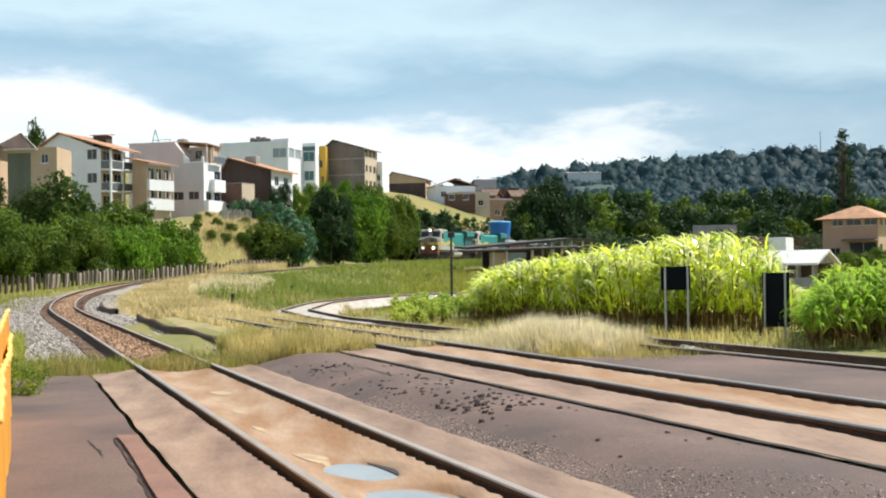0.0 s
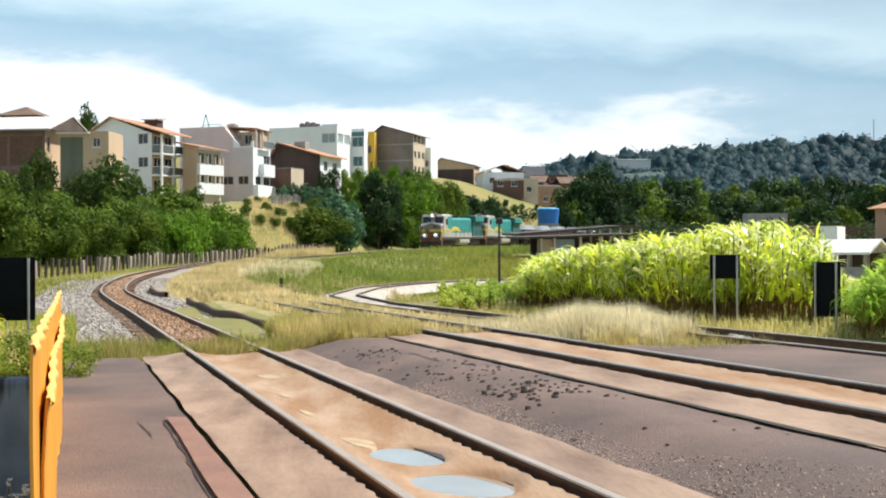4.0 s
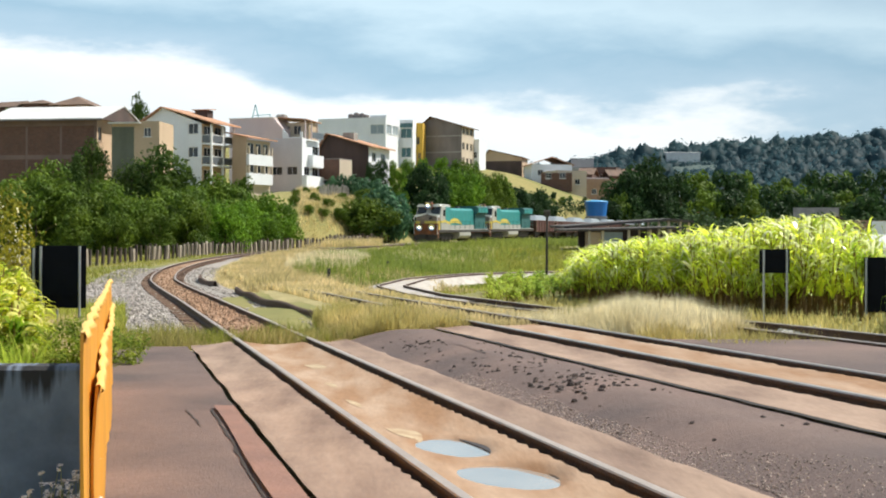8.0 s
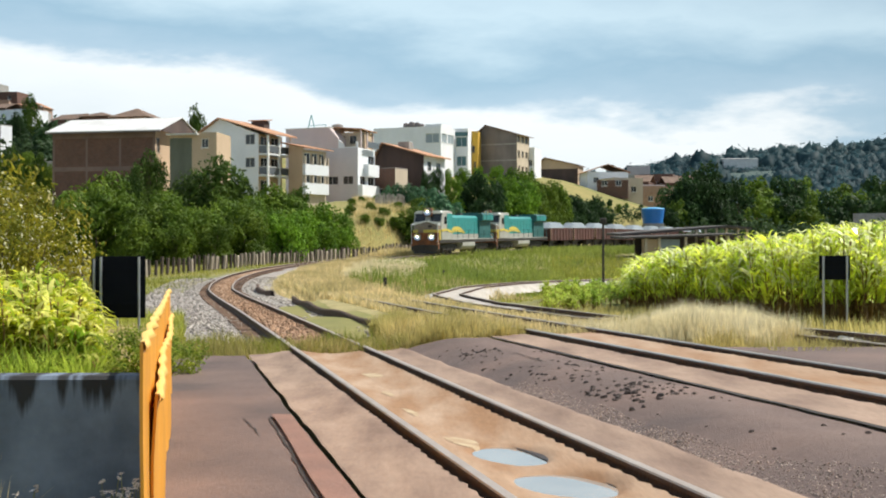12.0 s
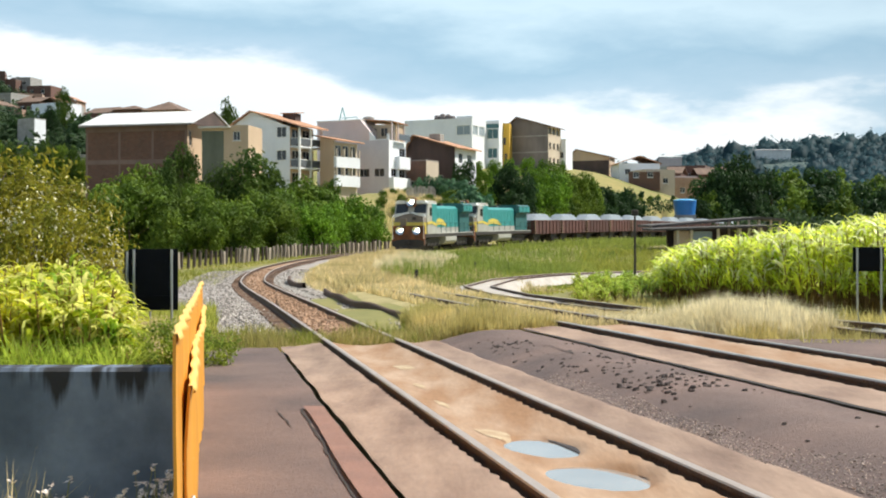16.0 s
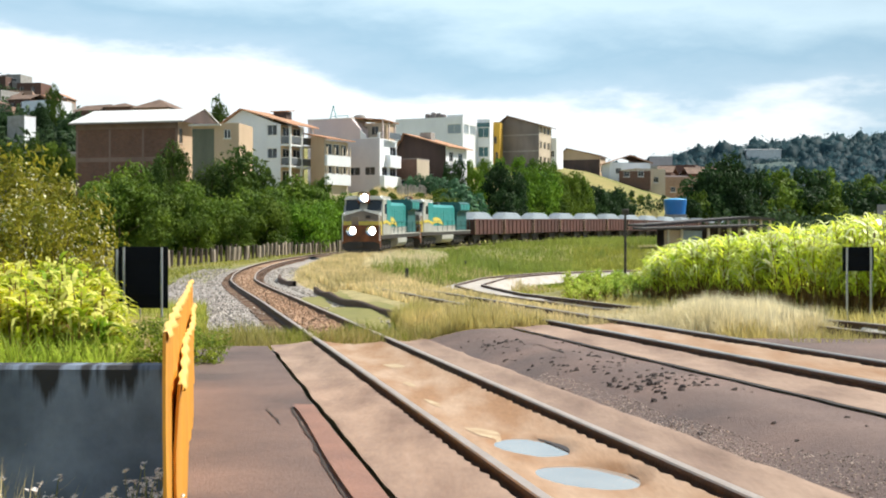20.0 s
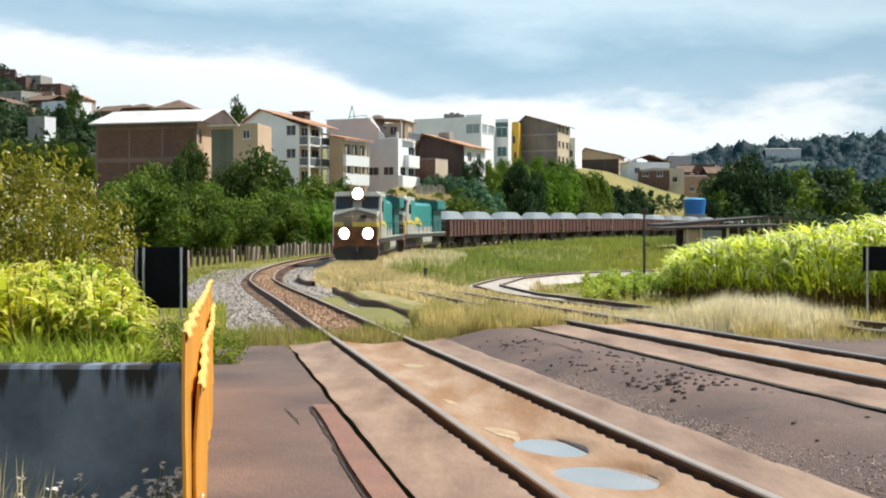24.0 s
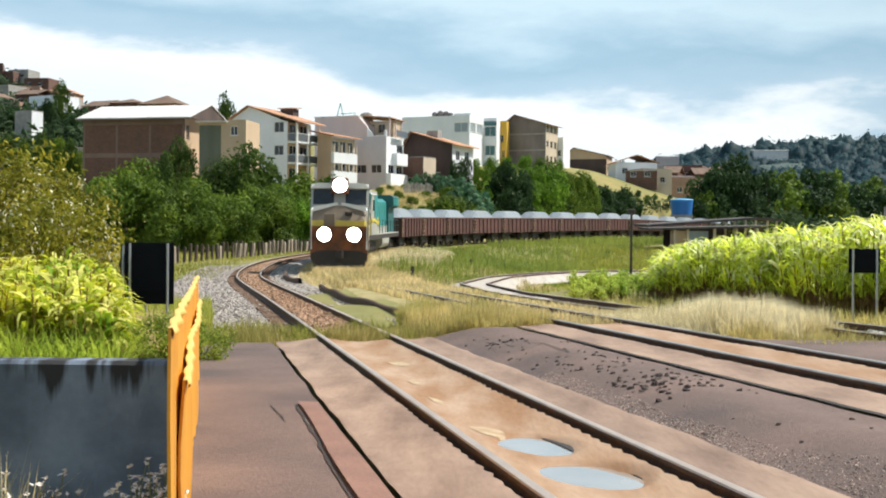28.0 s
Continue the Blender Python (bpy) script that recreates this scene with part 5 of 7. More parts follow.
M_BARK = material("grey_brown_bark", (0.13, 0.10, 0.07), 0.95, second=(0.07, 0.055, 0.04), scale=3, bump=0.6, bump_scale=12)


def leaf(s, p, size, rng, flat=0.5, out=None):
    """One folded leaf clump: two blades that meet at an angle."""
    n = Vector((rng.gauss(0, 1), rng.gauss(0, 1), rng.gauss(0, 1) + flat))
    n = (n if out is None else n * 0.5 + out).normalized()
    a = n.orthogonal().normalized()
    a = (Matrix.Rotation(rng.uniform(0, 6.28), 3, n) @ a) * size
    b = n.cross(a) * rng.uniform(0.35, 0.6)
    up = n * size * 0.25
    s.add([p - a, p - b * 0.9 - up * 0.4, p + a, p + b - up * 0.4, p + up], [(0, 1, 4), (1, 2, 4), (2, 3, 4), (3, 0, 4)])


def tree_parts(seed, h, rad, count, size, trunk=0.3, blobs=9, low=0.2, squash=0.8, airy=0.0):
    """Trunk with limbs, and a crown of leaf clumps gathered round uneven boughs."""
    rng = random.Random(seed)
    wood, crown = Shape(), Shape()
    lean = Vector((rng.uniform(-0.06, 0.06), rng.uniform(-0.06, 0.06), 1))
    top = h * 0.78
    wood.tube([lean * (top * k / 4) for k in range(5)], [trunk * h * 0.055 * (1.15 - k * 0.22) for k in range(5)], 7)
    centres = []
    for i in range(blobs):
        z = h * (low + (1 - low) * (0.12 + 0.8 * (i + rng.random()) / blobs))
        k = math.sin(math.pi * min(1, max(0.08, (z / h - low) / (1 - low) * 0.82 + 0.16))) ** 0.7
        a = i * 2.4 + rng.uniform(-0.5, 0.5)
        r = rad * k * rng.uniform(0.35, 0.8)
        c = Vector((math.cos(a) * r, math.sin(a) * r, z))
        centres.append((c, rad * rng.uniform(0.32, 0.58) * (0.55 + 0.45 * k)))
        wood.tube([lean * (z * 0.55), (lean * (z * 0.72)).lerp(c, 0.5), c], [trunk * h * 0.026, trunk * h * 0.018, trunk * h * 0.006], 5)
    for c, r in centres:
        m = int(count * (r / rad) ** 2 * 3.2 / blobs * 1.6)
        for _ in range(m):
            d = Vector((rng.gauss(0, 1), rng.gauss(0, 1), rng.gauss(0, 1))).normalized()
            q = r * rng.uniform(0.55 - airy, 1.08) * (1 + 0.3 * noise.noise(d * 2.3 + c))
            p = c + Vector((d.x * q, d.y * q, d.z * q * squash))
            if p.z > 0.05:
                leaf(crown, p, size * rng.uniform(0.6, 1.3), rng, 0.5, d * 0.9)
    return wood, crown


PROTO = {}


def plant(kind, x, y, height, label, spread_by=1.0, z=None, category="tree", group="trees and bushes"):
    """A tree of one of the grown kinds, set on the ground."""
    me_w, me_c, h0 = PROTO[kind][:3]
    name = category
    ob = thing(name, label, category, None, group)
    k = height / h0
    turn = (x * 37.7 + y * 11.3) % 360
    part("trunk", me_w, M_BARK, ob)
    part("crown", me_c, M_BARK, ob)
    if len(PROTO[kind]) > 3:
        part("blossom", PROTO[kind][3], M_BARK, ob, "cream white blossom")
    ob.matrix_basis = pose(x, y, ground_z(x, y) - 0.1 if z is None else z, 0, 0, turn) @ Matrix.Diagonal((k * spread_by, k * spread_by, k, 1))
    return ob


def grow(kind, seed, h, rad, count, size, mat, **kw):
    w, c = tree_parts(seed, h, rad, count, size, **kw)
    PROTO[kind] = (w.mesh("trunk", M_BARK, True), c.mesh("crown", mat), h)


for i in range(3):
    grow("round%d" % i, 10 + i, 8, 4.2, 3000, 0.30, L_GREEN, blobs=11)
    grow("bush%d" % i, 20 + i, 5, 3.0, 2400, 0.24, L_GREEN, blobs=9, low=0.02)
    grow("dark%d" % i, 30 + i, 8, 4.2, 2400, 0.36, L_DARK, blobs=10, low=0.08)
    grow("dense%d" % i, 40 + i, 6, 3.6, 2600, 0.27, L_BRIGHT, blobs=10, low=0.0)
grow("airy0", 50, 9, 5.0, 2600, 0.26, L_MID, blobs=15, low=0.25, airy=0.2)
grow("mid0", 56, 8, 4.2, 3000, 0.28, L_MID, blobs=11)
grow("mix0", 55, 8, 4.6, 2600, 0.3, L_MID, blobs=14, low=0.02)
grow("olive0", 60, 5, 3.0, 2600, 0.13, L_OLIVE, blobs=12, low=0.02, airy=0.2)
grow("olive1", 61, 5, 3.0, 2600, 0.13, L_OLIVE, blobs=12, low=0.02, airy=0.2)
for i in range(2):
    rng = random.Random(64 + i)
    bloom = Shape()
    for _ in range(150):
        d = Vector((rng.gauss(0, 1), rng.gauss(0, 1), abs(rng.gauss(0, 0.8)))).normalized()
        q = rng.uniform(0.75, 1.02)
        leaf(bloom, Vector((d.x * 2.7 * q, d.y * 2.7 * q, 2.4 + d.z * 2.4 * q)), rng.uniform(0.05, 0.13), rng, 1.0, d)
    PROTO["olive%d" % i] += (bloom.mesh("blossom", leaf_material("cream_blossom", (0.85, 0.82, 0.60), (0.7, 0.66, 0.42))),)
grow("near_bush", 70, 1.2, 0.8, 3000, 0.042, L_WEED, blobs=10, low=0.0)
grow("poplar", 80, 22, 2.3, 2600, 0.24, L_DARK, blobs=34, low=0.12, airy=0.5)
grow("far0", 90, 9, 5.2, 1300, 0.6, L_DARK, blobs=9, low=0.02)
grow("far1", 91, 9, 5.2, 1300, 0.6, L_GREEN, blobs=9, low=0.02)


def at_uv(u, d):
    return u * d / 2400, d


def tall(u, v, d):
    """Height that a plant at bearing u and distance d needs to reach the elevation v."""
    x, y = at_uv(u, d)
    return 1.37 + v * d / 2400 - ground_z(x, y) + 0.1


def row_of(specs, label, category):
    for kind, u, v, d, sp in specs:
        x, y = at_uv(u, d)
        plant(kind, x, y, max(1.2, tall(u, v, d)), label, sp, None, category)


# along the fence, below the houses: (kind, bearing, elevation of the top, distance, breadth)
row_of([("mix0", -356, 182, 137, 0.95), ("airy0", -398, 160, 136, 0.7), ("mid0", -312, 150, 138, 0.7), ("mid0", -464, 188, 138, 0.5), ("mid0", -500, 160, 132, 0.5)],
       "broad green tree below the houses", "tree")
row_of([("bush%d" % (i % 3), u, v, d, sp) for i, (u, v, d, sp) in enumerate([
    (-640, 118, 112, 1.0), (-600, 128, 118, 1.0), (-560, 122, 112, 0.95), (-520, 110, 115, 0.9), (-480, 104, 112, 0.9), (-445, 98, 114, 0.9), (-410, 104, 112, 0.9), (-378, 96, 114, 0.85),
    (-345, 104, 118, 0.9), (-310, 112, 117, 0.9), (-280, 122, 125, 0.9), (-250, 128, 128, 0.85), (-222, 138, 134, 0.7), (-300, 90, 115, 0.85), (-545, 150, 126, 0.8), (-580, 145, 128, 0.8), (-440, 130, 124, 0.8), (-490, 75, 106, 0.9), (-420, 70, 107, 0.9), (-350, 70, 110, 0.9)])],
       "dense green bush behind the post fence", "bush")
row_of([("dense%d" % (i % 3), u, v, d, sp) for i, (u, v, d, sp) in enumerate([
    (-262, 92, 122, 0.9), (-235, 88, 120, 0.9), (-210, 96, 126, 0.85), (-185, 104, 130, 0.8), (-160, 100, 134, 0.8), (-140, 84, 134, 0.8), (-205, 66, 124, 0.9), (-165, 64, 128, 0.9), (-125, 62, 134, 0.8)])],
       "bright green leafy mound behind the post fence", "bush")
row_of([("dense%d" % (i % 3), u, v, d, sp) for i, (u, v, d, sp) in enumerate([
    (52, 164, 204, 0.6), (82, 168, 206, 0.6), (112, 170, 208, 0.6), (142, 171, 210, 0.6), (172, 168, 210, 0.6), (200, 164, 212, 0.55), (70, 150, 190, 0.7), (158, 154, 186, 0.6), (184, 146, 184, 0.6), (172, 124, 180, 0.7), (84, 130, 182, 0.7), (44, 118, 176, 0.8), (74, 112, 174, 0.8), (30, 92, 166, 0.8), (64, 84, 166, 0.8), (92, 80, 170, 0.8), (165, 108, 184, 0.8), (158, 84, 178, 0.8)])],
       "bright green vine-grown tree on the bank behind the train", "tree")
row_of([("dark0", 106, 158, 176, 0.62), ("dark1", 132, 146, 176, 0.55), ("dark2", 118, 112, 170, 0.9), ("dark1", 38, 168, 190, 0.4), ("dark0", 20, 160, 186, 0.45), ("dark2", 30, 140, 182, 0.6), ("dark1", 272, 122, 204, 0.7), ("dark2", 290, 116, 206, 0.7), ("dark0", 312, 114, 212, 0.7), ("dark0", 268, 96, 200, 0.9), ("dark1", 300, 94, 208, 0.8), ("dark2", 334, 92, 214, 0.7), ("dark0", 140, 90, 172, 0.8)],
       "dark green tree on the bank behind the train", "tree")
row_of([("round%d" % (i % 3), u, v, d, sp) for i, (u, v, d, sp) in enumerate([
    (214, 146, 192, 0.5), (236, 144, 194, 0.5), (252, 136, 196, 0.6), (190, 112, 186, 0.8), (222, 108, 188, 0.8), (248, 104, 194, 0.8), (180, 86, 180, 0.8), (214, 88, 186, 0.8), (246, 84, 192, 0.8), (325, 112, 232, 0.7), (360, 104, 236, 0.7)])],
       "leafy olive green tree on the bank behind the train", "tree")
row_of([("bush%d" % (i % 3), u, v, d, sp) for i, (u, v, d, sp) in enumerate([(-112, 112, 160, 1.0), (-96, 116, 166, 0.9), (-80, 92, 157, 1.1), (-56, 92, 155, 1.3), (-30, 108, 163, 1.2), (-4, 96, 157, 1.4), (-70, 120, 172, 0.8), (12, 116, 163, 1.2), (-116, 84, 150, 1.1), (-90, 72, 150, 1.1), (-36, 82, 154, 1.4), (14, 92, 156, 1.3), (-64, 78, 152, 1.4)])],
       "small green bush on the dry straw bank", "bush")
row_of([(("round%d", "dark%d")[i % 3 == 1] % (i % 3), u, v, d, sp) for i, (u, v, d, sp) in enumerate([(206, 146, 222, 0.6), (222, 140, 226, 0.6), (240, 133, 230, 0.65), (258, 126, 232, 0.65), (276, 121, 234, 0.65), (294, 115, 236, 0.7), (312, 110, 238, 0.7), (330, 106, 240, 0.7), (214, 116, 212, 0.8), (246, 112, 216, 0.8), (280, 104, 220, 0.8), (312, 98, 224, 0.8), (344, 98, 236, 0.8), (230, 92, 206, 0.9), (296, 88, 216, 0.9), (262, 116, 224, 0.9), (286, 112, 228, 0.9), (304, 106, 230, 0.9), (324, 102, 234, 0.9), (344, 106, 242, 0.9), (232, 126, 220, 0.8)])],
       "green tree on the slope below the gabled house", "tree")
row_of([("bush%d" % (i % 3), u, v, d, sp) for i, (u, v, d, sp) in enumerate([(980, 20, 112, 1.0), (1008, 34, 124, 1.0), (1040, 28, 118, 1.0), (1072, 40, 128, 1.0), (1104, 34, 122, 1.0), (1136, 42, 130, 1.0), (1170, 36, 124, 1.0), (890, 40, 124, 1.0), (960, 44, 130, 1.0)])],
       "dark green bush round the sheds", "bush")
PB = grow("banana", 77, 4, 2.6, 420, 0.5, L_BLUE, blobs=9, low=0.1)
row_of([("banana", u, v, d, sp) for u, v, d, sp in [(-48, 134, 172, 0.7), (-30, 138, 173, 0.65), (-10, 136, 172, 0.7), (14, 130, 166, 0.7), (34, 126, 165, 0.7), (30, 106, 160, 0.75), (50, 110, 161, 0.75), (62, 92, 159, 0.75)]],
       "large-leaved blue-green plant on the bank", "bush")
# trees between the railway and the town
row_of([("far%d" % (i % 2), u, v, d, sp) for i, (u, v, d, sp) in enumerate([
    (345, 100, 244, 0.7), (375, 96, 246, 0.7), (400, 104, 250, 0.6), (420, 88, 246, 0.8), (440, 96, 240, 0.7), (470, 110, 246, 0.6), (560, 100, 262, 0.8), (620, 118, 280, 0.8), (660, 112, 282, 0.9), (700, 100, 276, 0.9), (745, 120, 286, 0.9), (790, 126, 300, 0.8), (835, 112, 290, 0.9), (880, 118, 296, 0.9), (920, 108, 288, 0.9), (970, 100, 292, 0.9), (1010, 128, 300, 0.8), (1045, 140, 306, 0.8), (1090, 136, 300, 0.8), (1120, 140, 304, 0.8), (1160, 120, 296, 0.9), (1200, 130, 300, 0.9),
    (575, 142, 400, 0.7), (610, 150, 410, 0.8), (650, 146, 405, 0.8), (690, 150, 420, 0.7), (830, 146, 420, 0.8), (870, 150, 430, 0.8), (905, 146, 420, 0.7), (760, 140, 420, 0.6), (960, 150, 440, 0.8)])],
       "dark rounded tree among the houses", "tree")
row_of([("dark0", 504, 170, 252, 0.75), ("dark1", 482, 152, 251, 0.7), ("dark2", 526, 150, 253, 0.7), ("dark1", 505, 120, 249, 0.9), ("dark0", 490, 110, 247, 0.9), ("dark2", 522, 108, 248, 0.9)], "tall dark tree beyond the wagons", "tree")
row_of([("mid0", -385, 266, 196, 0.35), ("mid0", -678, 293, 262, 0.4), ("dark0", -700, 262, 250, 0.5), ("dark1", -760, 250, 245, 0.5), ("dark2", -655, 240, 240, 0.5), ("dark0", -820, 280, 262, 0.5)], "dark tree among the hillside houses", "tree")
row_of([("round0", -738, 190, 198, 0.5), ("mid0", -712, 200, 196, 0.42), ("round1", -684, 196, 197, 0.42), ("mid0", -660, 190, 196, 0.4), ("round2", -648, 176, 195, 0.5), ("mid0", -770, 196, 198, 0.5), ("round0", -800, 200, 200, 0.5)], "green tree before the hillside road", "tree")
row_of([("poplar", 1070, 284, 300, 0.8), ("poplar", 1082, 226, 302, 0.9)], "tall thin tree standing over the house", "tree")

# tufts of far wood on the ridge and on the hill behind the roofs
rng = random.Random(5)
wood = Shape()
for i in range(5260):
    y = rng.uniform(640, 1540)
    x = rng.uniform(0.10, 0.54) * y
    if i >= 5200:
        y = rng.uniform(1205, 1228)
        x = (538 + (i - 5200) * 1.9) * y / 2400
    if noise.noise(Vector((x * 0.006, y * 0.006, 7))) < -0.5:
        continue
    z = ground_z(x, y)
    r = rng.uniform(5, 10) * (1.6 if rng.random() < 0.06 else 1)
    if i >= 5200:
        z = 1.37 + 170 * y / 2400 - 1.2 * r + 3 * rough(x, 0, 0.1, 5)
    elif 545 < x / y * 2400 < 642 and y < 1240 and (z + 1.7 * r) * 2400 / y > 170:
        continue
    rows = []
    for a in (1.0, 0.72, 0.42, 0.1):
        rows.append([])
        for k in range(9):
            b = 2 * math.pi * (k % 8) / 8
            q = r * (0.85 + 0.45 * noise.noise(Vector((math.cos(b) * 1.4 + x, math.sin(b) * 1.4 + y, a * 3))))
            rows[-1].append((x + math.cos(b) * math.sin(a * 1.57) * q, y + math.sin(b) * math.sin(a * 1.57) * q, z + math.cos(a * 1.57) * q * 1.25 - 1.0))
    wood.sheet(rows)
    for k in range(12):
        d = Vector((rng.gauss(0, 1), rng.gauss(0, 1), abs(rng.gauss(0, 1)))).normalized() * r * rng.uniform(0.85, 1.15)
        leaf(wood, Vector((x + d.x, y + d.y, z + d.z * 1.2)), r * 0.17, rng, 0.5, d.normalized() * 1.1 + Vector((0, 0, 0.6)))
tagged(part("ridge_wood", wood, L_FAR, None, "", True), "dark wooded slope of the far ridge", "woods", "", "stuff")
wood = Shape()
for i in range(1500):
    y = rng.uniform(225, 440)
    x = -y * rng.uniform(0.17, 0.46)
    z = ground_z(x, y)
    r = rng.uniform(1.4, 3.8)
    for k in range(34):
        d = Vector((rng.gauss(0, 1), rng.gauss(0, 1), rng.gauss(0, 1))).normalized() * r * rng.uniform(0.5, 1.0)
        leaf(wood, Vector((x + d.x, y + d.y, z + r * 0.7 + d.z * 0.9)), r * 0.3, rng, 0.5, d.normalized())
for i in range(260):
    y = rng.uniform(215, 330)
    x = y * rng.uniform(0.2, 0.52)
    z = ground_z(x, y)
    r = rng.uniform(1.6, 3.6)
    for k in range(46):
        d = Vector((rng.gauss(0, 1), rng.gauss(0, 1), rng.gauss(0, 1))).normalized() * r * rng.uniform(0.5, 1.0)
        leaf(wood, Vector((x + d.x, y + d.y, z + r * 0.7 + d.z * 0.9)), r * 0.2, rng)
tagged(part("hill_scrub", wood, L_HILL), "green scrub between the houses of the town", "scrub", "", "stuff")


wood = Shape()
for i in range(520):
    y = rng.uniform(196, 270)
    x = y * rng.uniform(0.06, 0.20)
    if x < float(np.interp(y, LY, LX)) - 40 or (x > float(np.interp(y, LY, LX)) - 6) or (11 < x < 21 and y > 238) or (25 < x < 34 and y > 270):
        continue
    z = ground_z(x, y)
    r = rng.uniform(1.6, 3.4) if x / y < 0.122 else rng.uniform(0.9, 1.9)
    if (z + 1.5 * r - 1.37) * 2400 / y > float(np.interp(x / y * 2400, (50, 135, 187, 215, 256, 311, 480), (162, 166, 160, 146, 128, 112, 95))):
        continue
    for k in range(60):
        d = Vector((rng.gauss(0, 1), rng.gauss(0, 1), rng.gauss(0, 1))).normalized() * r * rng.uniform(0.55, 1.0)
        leaf(wood, Vector((x + d.x, y + d.y, z + r * 0.6 + d.z * 0.9)), r * 0.17, rng, 0.5, d.normalized())
tagged(part("bank_wood", wood, L_DARK), "dark thicket on the slope behind the train", "thicket", "", "stuff")


# ---- cane and grass ----
for m in (L_CANE,):
    m.node_tree.nodes["Principled BSDF"].inputs["Roughness"].default_value = 0.3
    m.node_tree.nodes["Principled BSDF"].inputs["Specular IOR Level"].default_value = 0.6
def blade(s, p, length, width, lean, turn, droop, rng, segs=3):
    """A long leaf that rises and bends over."""
    dx, dy = math.cos(turn), math.sin(turn)
    sx, sy = -dy, dx
    pts, ang = [], lean
    q = Vector(p)
    k0 = len(s.v)
    for i in range(segs + 1):
        w = width * (1 - (i / segs) ** 1.6) * (0.75 if i == 0 else 1.0)
        if i == segs:
            s.v.append(tuple(q))
        else:
            s.v += [(q.x - sx * w, q.y - sy * w, q.z), (q.x + sx * w, q.y + sy * w, q.z + w * 0.4)]
        step = length / segs
        q = q + Vector((dx * math.sin(ang), dy * math.sin(ang), math.cos(ang))) * step
        ang += droop / segs * (1 + i * 0.5)
    for i in range(segs - 1):
        a = k0 + 2 * i
        s.f.append((a, a + 1, a + 3, a + 2))
    a = k0 + 2 * (segs - 1)
    s.f.append((a, a + 1, a + 2))


def cane(green, dry, x, y, h, rng, reach=1.0, pale=None):
    z = ground_z(x, y)
    lx, ly = rng.gauss(0, 0.08), rng.gauss(0, 0.08)
    for i in range(rng.randint(14, 19)):
        k = rng.uniform(0.15, 0.9) ** 0.75
        p = (x + lx * k * h, y + ly * k * h, z + h * k * 0.78)
        # some upper blades go to the mesh whose pale colour paints sunlight
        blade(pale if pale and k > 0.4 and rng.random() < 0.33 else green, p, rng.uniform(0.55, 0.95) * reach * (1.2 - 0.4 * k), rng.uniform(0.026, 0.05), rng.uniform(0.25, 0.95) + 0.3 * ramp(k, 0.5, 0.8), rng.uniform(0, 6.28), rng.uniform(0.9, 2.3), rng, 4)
    dry.tube([(x, y, z), (x + lx * h * 0.4, y + ly * h * 0.4, z + h * 0.4), (x + lx * h * 0.75, y + ly * h * 0.75, z + h * 0.75)], [0.016, 0.014, 0.008], 4)
    for i in range(3):
        blade(dry, (x, y, z + h * rng.uniform(0.02, 0.3)), rng.uniform(0.4, 0.8), 0.018, rng.uniform(0.3, 1.0), rng.uniform(0, 6.28), rng.uniform(1.2, 2.6), rng, 3)


rng = random.Random(11)
green, dry, pale = Shape(), Shape(), Shape()
# cream blades stand in for the sun's white glints on the cane
L_CANEGLINT = leaf_material("cane_leaves_glint_pale", (0.90, 0.90, 0.62), (0.74, 0.79, 0.36), 0.5, 0.2, 0.6)
for i in range(3000):
    y = 24 + 34 * rng.random() ** 1.4
    x = 13.4 - 0.1785 * y + 0.6 * rough(y, 0, 0.4, 2) + (1.4 if y < 27 else 0) + 12 * rng.random() ** 1.7
    if x / y < 0.160 + 0.015 * rough(y, x, 0.5) or (x - 0.408 * y) ** 2 < 0.35 and y < 30:
        continue
    if rough(x, y, 0.75, 12) < -0.22:
        continue
    top = float(np.interp(x / y * 2400, (384, 396, 410, 430, 495, 564, 610, 701, 753, 844, 880, 901, 920, 960, 1000), (-6, 8, 20, 28, 38, 46, 54, 66, 90, 95, 78, 58, 30, -20, -45)))
    h = max(0.6, rng.uniform(0.84, 1.08) * (1.62 + top * y / 2400 - ground_z(x, y)) * (1 + 0.1 * rough(x, y, 0.5, 6)))
    cane(green, dry, x, y, h, rng, 0.42 + 0.25 * h, pale)
tagged(part("cane_tips", pale, L_CANEGLINT), "leaves of the cane thicket coloured pale as sun glints", "cane", "", "stuff")
tagged(part("cane_leaves", green, L_CANE), "tall yellow-green cane thicket beside the siding", "cane", "", "stuff")
tagged(part("cane_stalks", dry, L_CANEDRY), "brown dry stalks at the foot of the cane", "cane", "", "stuff")
green, dry, pale = Shape(), Shape(), Shape()
for i in range(1050):
    y = rng.uniform(14.5, 24)
    x = -y * rng.uniform(0.232, 0.42) - 0.1
    if x > -0.232 * y - 0.35 * ramp(y, 15, 17) and y > 18 and x > -5.3:
        continue
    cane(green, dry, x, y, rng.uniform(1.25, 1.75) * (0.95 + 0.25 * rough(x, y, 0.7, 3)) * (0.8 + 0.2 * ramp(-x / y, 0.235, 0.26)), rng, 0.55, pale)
# sunlight on the reeds is put into the colour of these blades
tagged(part("tall_grass_tips", pale, leaf_material("reed_tips_painted_sunlit", (0.86, 0.82, 0.26), (0.70, 0.72, 0.14), 0.5, 0.25, 0.6)), "reed grass leaves coloured pale as if sunlit", "grass", "", "stuff")
tagged(part("tall_grass_leaves", green, leaf_material("yellow_reed_leaves", (0.80, 0.76, 0.05), (0.24, 0.40, 0.03), 0.6, 0.45, 0.9)), "bright yellow-green reed grass behind the wall", "grass", "", "stuff")
tagged(part("tall_grass_stalks", dry, L_CANEDRY), "dry stalks in the reed grass behind the wall", "grass", "", "stuff")
